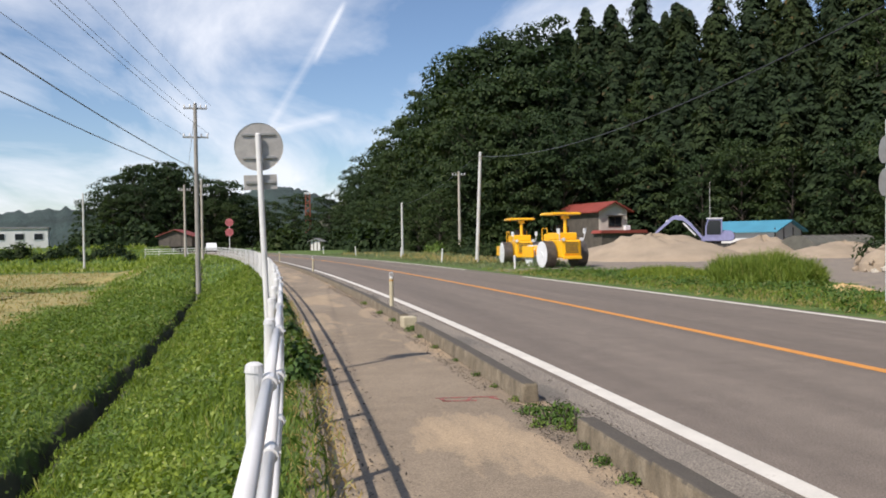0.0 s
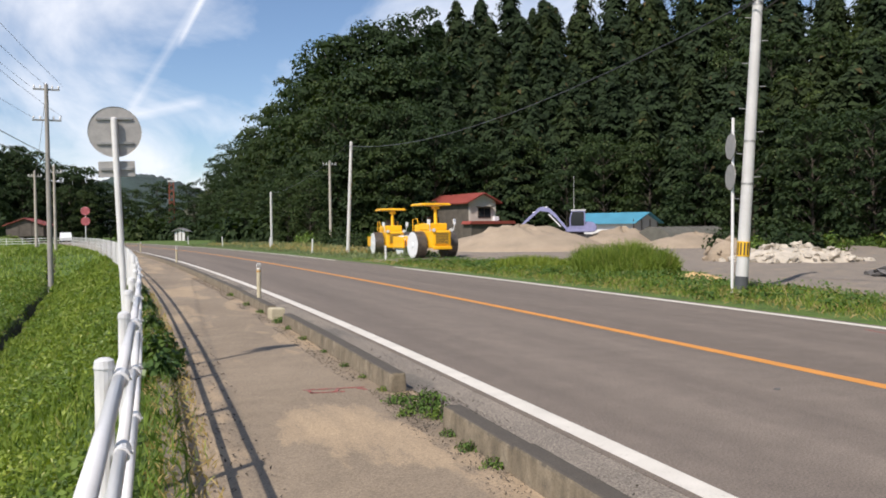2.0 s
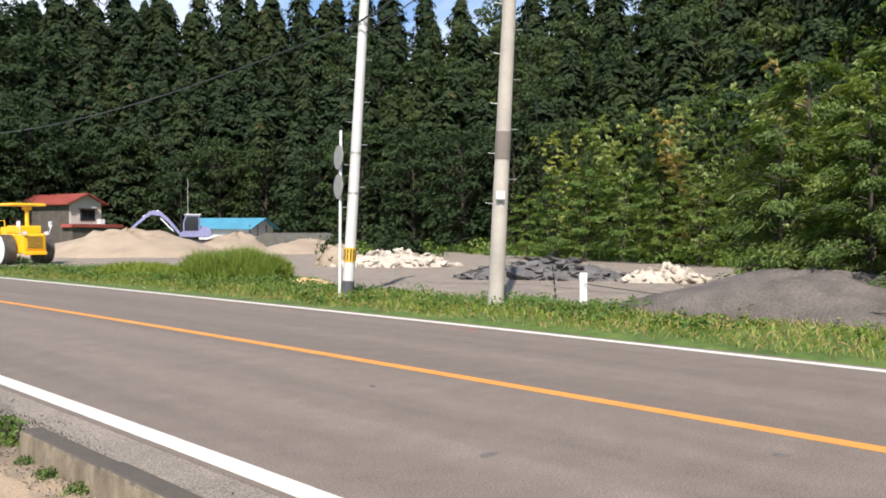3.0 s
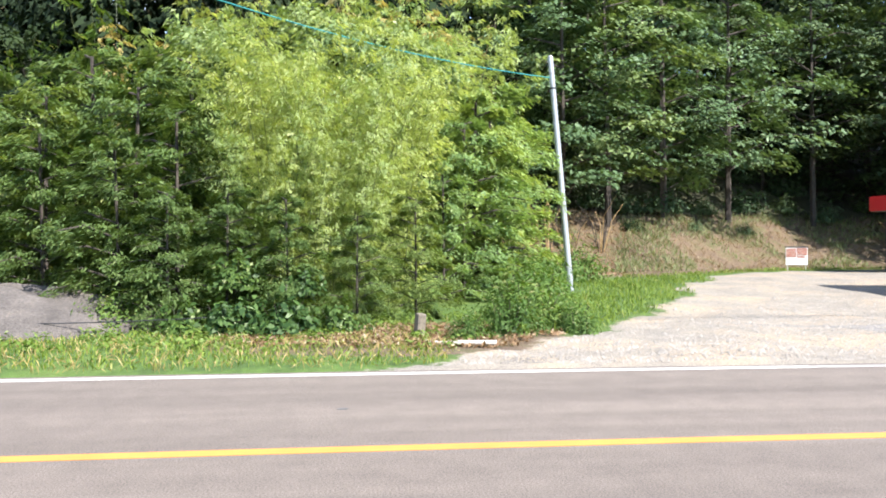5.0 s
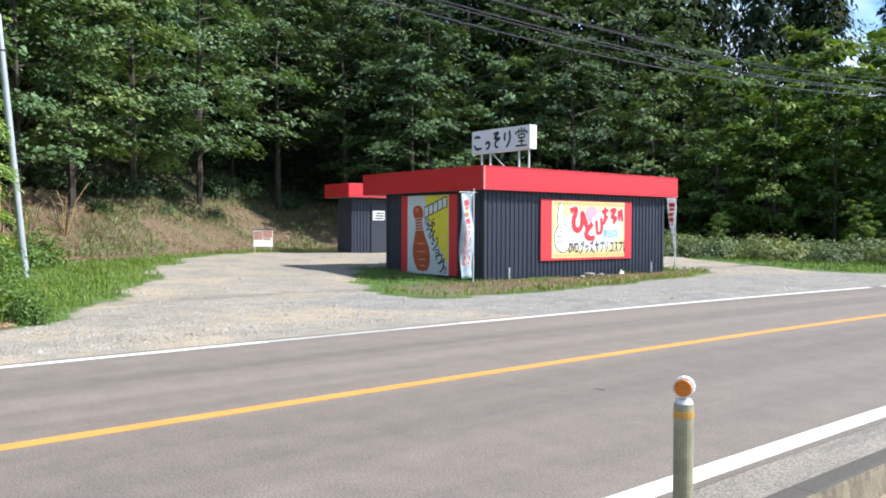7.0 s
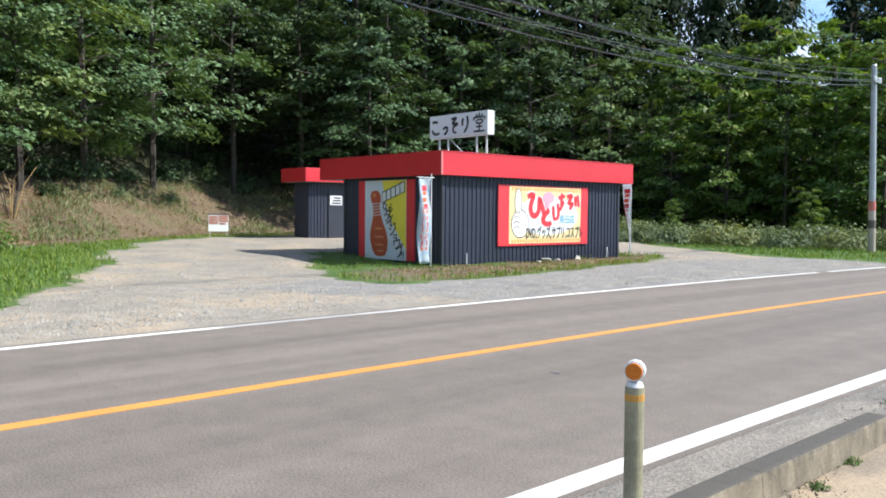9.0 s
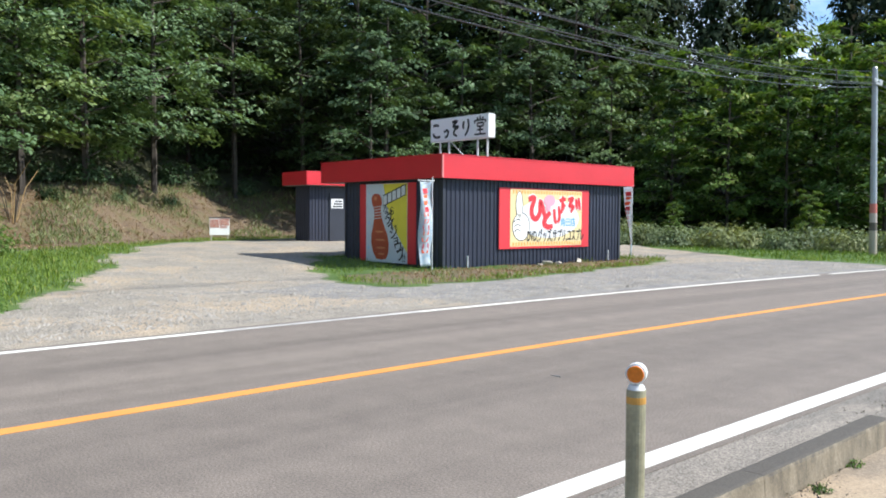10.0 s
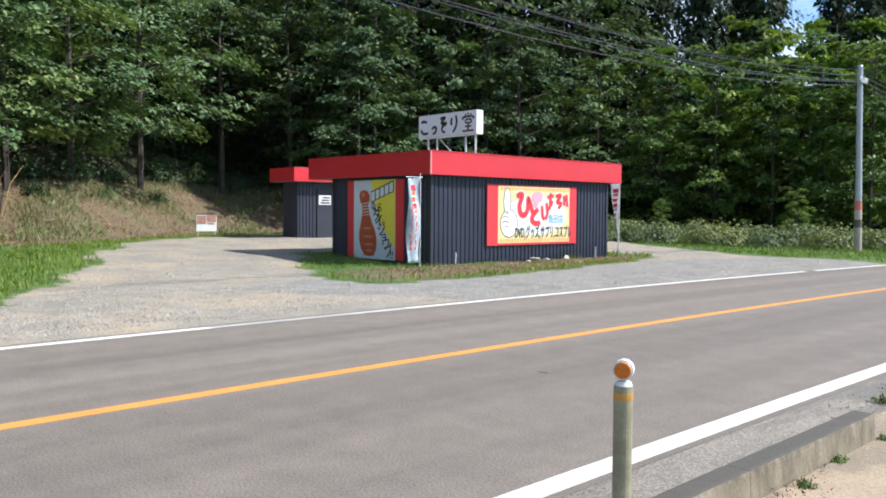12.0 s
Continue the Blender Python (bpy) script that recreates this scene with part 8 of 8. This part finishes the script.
# fallen leaves and litter at the thicket and on the bank
k = 5200
ang, q = rng.uniform(0, 6.28, k), np.sqrt(rng.random(k))
x, y = 12.4 + 1.5 * q * np.cos(ang), -1.2 + 2.6 * q * np.sin(ang)
x2, y2 = polar(1, 1)
a2 = np.concatenate([rng.uniform(97, 128, 9000), rng.uniform(97, 110, 8000)])
d2 = rng.uniform(0.2, 9.0, 17000)
d2 = d2 + np.interp(a2, FOOT_A, FOOT_D)
x, y = np.concatenate([x, d2 * np.sin(np.radians(a2))]), np.concatenate([y, d2 * np.cos(np.radians(a2))])
ok = drive_share(x, y) < 0.3
x, y = x[ok], y[ok]
c = np.stack([x, y, ground_z(x, y) + rng.uniform(0.01, 0.07, len(x))], -1)
tagged(new("fallen_leaves", leaf_mesh("fallen_leaves", [leaves(c, np.array([0, 0, 1.0]) + rng.normal(0, 0.5, (len(x), 3)), rng.uniform(0.05, 0.15, len(x)), rng.uniform(0.015, 0.045, len(x)), 0.05)], M_DEADLEAF)), "brown fallen bamboo leaves and litter", "litter", kind="stuff")
a2, d2 = rng.uniform(98, 130, 15000), rng.uniform(0.8, 9.0, 15000)
d2 = d2 + np.interp(a2, FOOT_A, FOOT_D)
x, y = d2 * np.sin(np.radians(a2)), d2 * np.cos(np.radians(a2))
ok = (wobble(x, y, 0.8) + 0.05 * (d2 - np.interp(a2, FOOT_A, FOOT_D)) - 0.6 * (a2 < 109) > 0.1) & (drive_share(x, y) < 0.3)
x, y = x[ok], y[ok]
blades("bank_scrub", x, y, rng.uniform(0.1, 0.45, len(x)), rng.uniform(0.02, 0.045, len(x)), M_HEDGE, "tufts of dull green scrub on the cut bank", lean=0.5)

a2, d2 = rng.uniform(98, 128, 7000), rng.uniform(0.6, 9.0, 7000)
d2 = d2 + np.interp(a2, FOOT_A, FOOT_D)
x, y = d2 * np.sin(np.radians(a2)), d2 * np.cos(np.radians(a2))
ok = (wobble(x, y, 1.1) > -0.1) & (drive_share(x, y) < 0.3)
x, y = x[ok], y[ok]
blades("bank_dry_stalks", x, y, rng.uniform(0.08, 0.4, len(x)), rng.uniform(0.012, 0.03, len(x)), M_DEADLEAF, "dead brown stalks on the cut bank", lean=0.8)
for k, (a, d, s) in enumerate(((50.5, 42, .42), (52.5, 40, .52), (54.5, 39, .55), (57, 38, .5), (59.5, 36.5, .45), (62, 34.5, .45))):
    x, y = polar(a, d)
    plant("young_broadleaf_tree", light_broad[k % 2], x, y, s, "sunlit green young tree behind the rubble heaps", "tree", "young trees behind the lot")
# dry brush and bare twigs on the bank
for k, (a, d, s_) in enumerate(((103, 29.5, 1.0), (104.5, 30.5, 1.2), (106, 30, .9), (108, 32, 1.0), (102, 28.5, .8), (126, 41, 1.0))):
    x, y = polar(a, d)
    t = thing("dry_brush", pose(x, y, gz(x, y), 0, 0, 40 * k) @ Matrix.Diagonal((s_, s_, s_, 1)), "bare brown twigs and dry stalks on the bank", "brush", "dry brush on the bank")
    for j in range(9):
        aa = j * 2.4 + k
        rr = 0.25 + 0.09 * j
        part("twig", tube(B(), [(0.1 * math.cos(aa), 0.1 * math.sin(aa), -0.1), (rr * 0.6 * math.cos(aa), rr * 0.6 * math.sin(aa), 0.8 + 0.07 * j), (rr * 1.3 * math.cos(aa + 0.3), rr * 1.3 * math.sin(aa + 0.3), 1.2 + 0.12 * j)], [0.02, 0.014, 0.006], 5), M_CULM_DRY if j % 2 else M_BARK, t)
# loose stones on the drive
k = 42000
lat, y = 3.7 + 18 * rng.random(k) ** 1.5, rng.uniform(-26, -1.5, k)
x, y = at_v(lat, y)
ok = drive_share(x, y) > 0.6
x, y = x[ok], y[ok]
base = np.array([(1, 0, 0), (0, 1, 0), (-1, 0, 0), (0, -1, 0), (0, 0, 0.8)])
sz = rng.uniform(0.008, 0.034, len(x)) * (1 + (rng.random(len(x)) > 0.992) * 1.6)
v = (base[None] * sz[:, None, None] * rng.uniform(0.6, 1.2, (len(x), 5, 1)) + np.stack([x, y, ground_z(x, y)], -1)[:, None]).reshape(-1, 3)
f = (np.array([(0, 1, 4), (1, 2, 4), (2, 3, 4), (3, 0, 4)])[None] + 5 * np.arange(len(x))[:, None, None]).reshape(-1, 3)
tagged(new("loose_gravel", leaf_mesh("loose_gravel", [(v, f)], surface("drive_stone", (0.31, 0.28, 0.235), 0.9, var=0.3, big=2.2, fine=20, bump=0.3))), "loose pale stones scattered on the gravel drive", "gravel", kind="stuff")

# leaf litter and grit along the kerb foot
x, y = scatter(9000, -4.22, -3.95, -9, 26, 1.0, lambda x_, y_: wobble(x_ * 3, y_, 1.4) > -0.45)
x2, y2 = scatter(4200, -3.81, -3.4, -9, 26, 1.0, lambda x_, y_: wobble(x_ * 4, y_, 1.1) > 0.0)
x3, y3 = scatter(1500, -4.15, -3.55, 5.3, 6.9, 1.0)
x2, y2 = np.concatenate([x2, x3]), np.concatenate([y2, y3])
x, y = np.concatenate([x, x2]), np.concatenate([y, y2])
c = np.stack([x, y, rng.uniform(0.0, 0.015, len(x))], -1)
tagged(new("kerb_litter", leaf_mesh("kerb_litter", [leaves(c, np.array([0, 0, 1.0]) + rng.normal(0, 0.5, (len(x), 3)), rng.uniform(0.008, 0.03, len(x)), rng.uniform(0.004, 0.012, len(x)))], M_BARK)), "dry leaf litter and grit at the kerb's foot", "litter", kind="stuff")
x, y = scatter(900, -5.7, -5.2, 1.5, 12, 1.2)
c = np.stack([x, y, rng.uniform(0.0, 0.008, len(x))], -1)
tagged(new("path_crumbs", leaf_mesh("path_crumbs", [leaves(c, np.array([0, 0, 1.0]) + rng.normal(0, 0.4, (len(x), 3)), rng.uniform(0.01, 0.04, len(x)), rng.uniform(0.008, 0.02, len(x)))], M_BARK)), "dark soil crumbs on the footpath", "litter", kind="stuff")
# tar spots on the road
for k, (lat, y, r_) in enumerate(((-1.9, 3.3, 0.07), (-0.9, 5.6, 0.05), (-1.7, -2.0, 0.09), (1.4, -0.4, 0.05), (-0.6, 2.0, 0.05), (1.9, 7.0, 0.05), (-1.2, -6.4, 0.05))):
    bm = B()
    pts = [(r_ * (1 + 0.3 * math.sin(3 * a + k)) * math.cos(a), 0.6 * r_ * (1 + 0.25 * math.cos(2 * a + k)) * math.sin(a)) for a in np.linspace(0, 6.28, 14)[:-1]]
    prism(bm, pts, -0.003, 0.003, Matrix.Rotation(radians(90), 4, "X"))
    tagged(part("tar_spot", bm, M_SLAB, m=pose(*at(lat, y), 0.0, 0, 0, 30 * k)), "small dark tar spot on the asphalt", "road stain", kind="structure")

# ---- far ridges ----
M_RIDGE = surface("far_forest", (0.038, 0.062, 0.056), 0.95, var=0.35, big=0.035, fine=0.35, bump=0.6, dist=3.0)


def ridge(a0, a1, d, base_h, seed, label):
    r_ = np.random.default_rng(seed)
    ph = r_.uniform(0, 6.28, 5)
    v, f, k = [], [], 160
    for i in range(k + 1):
        a = a0 + (a1 - a0) * i / k
        u = i / k
        h = base_h * (0.62 + 0.22 * math.sin(5 * u + ph[0]) + 0.12 * math.sin(13 * u + ph[1])) * math.sin(math.pi * min(1, max(0, u)) * 0.96 + 0.06) ** 0.5 + r_.uniform(0, base_h * 0.05)
        for q, hh in ((0.0, -2), (35, h * 0.55), (75, h * 0.9), (110, h), (200, -5)):
            x_, y_ = polar(a, d + q)
            v.append((x_, y_, hh))
    for i in range(k):
        for j in range(4):
            f.append((i * 5 + j, (i + 1) * 5 + j, (i + 1) * 5 + j + 1, i * 5 + j + 1))
    tagged(new("distant_ridge", from_arrays("distant_ridge", v, f, M_RIDGE, True)), label, "hills", kind="structure")


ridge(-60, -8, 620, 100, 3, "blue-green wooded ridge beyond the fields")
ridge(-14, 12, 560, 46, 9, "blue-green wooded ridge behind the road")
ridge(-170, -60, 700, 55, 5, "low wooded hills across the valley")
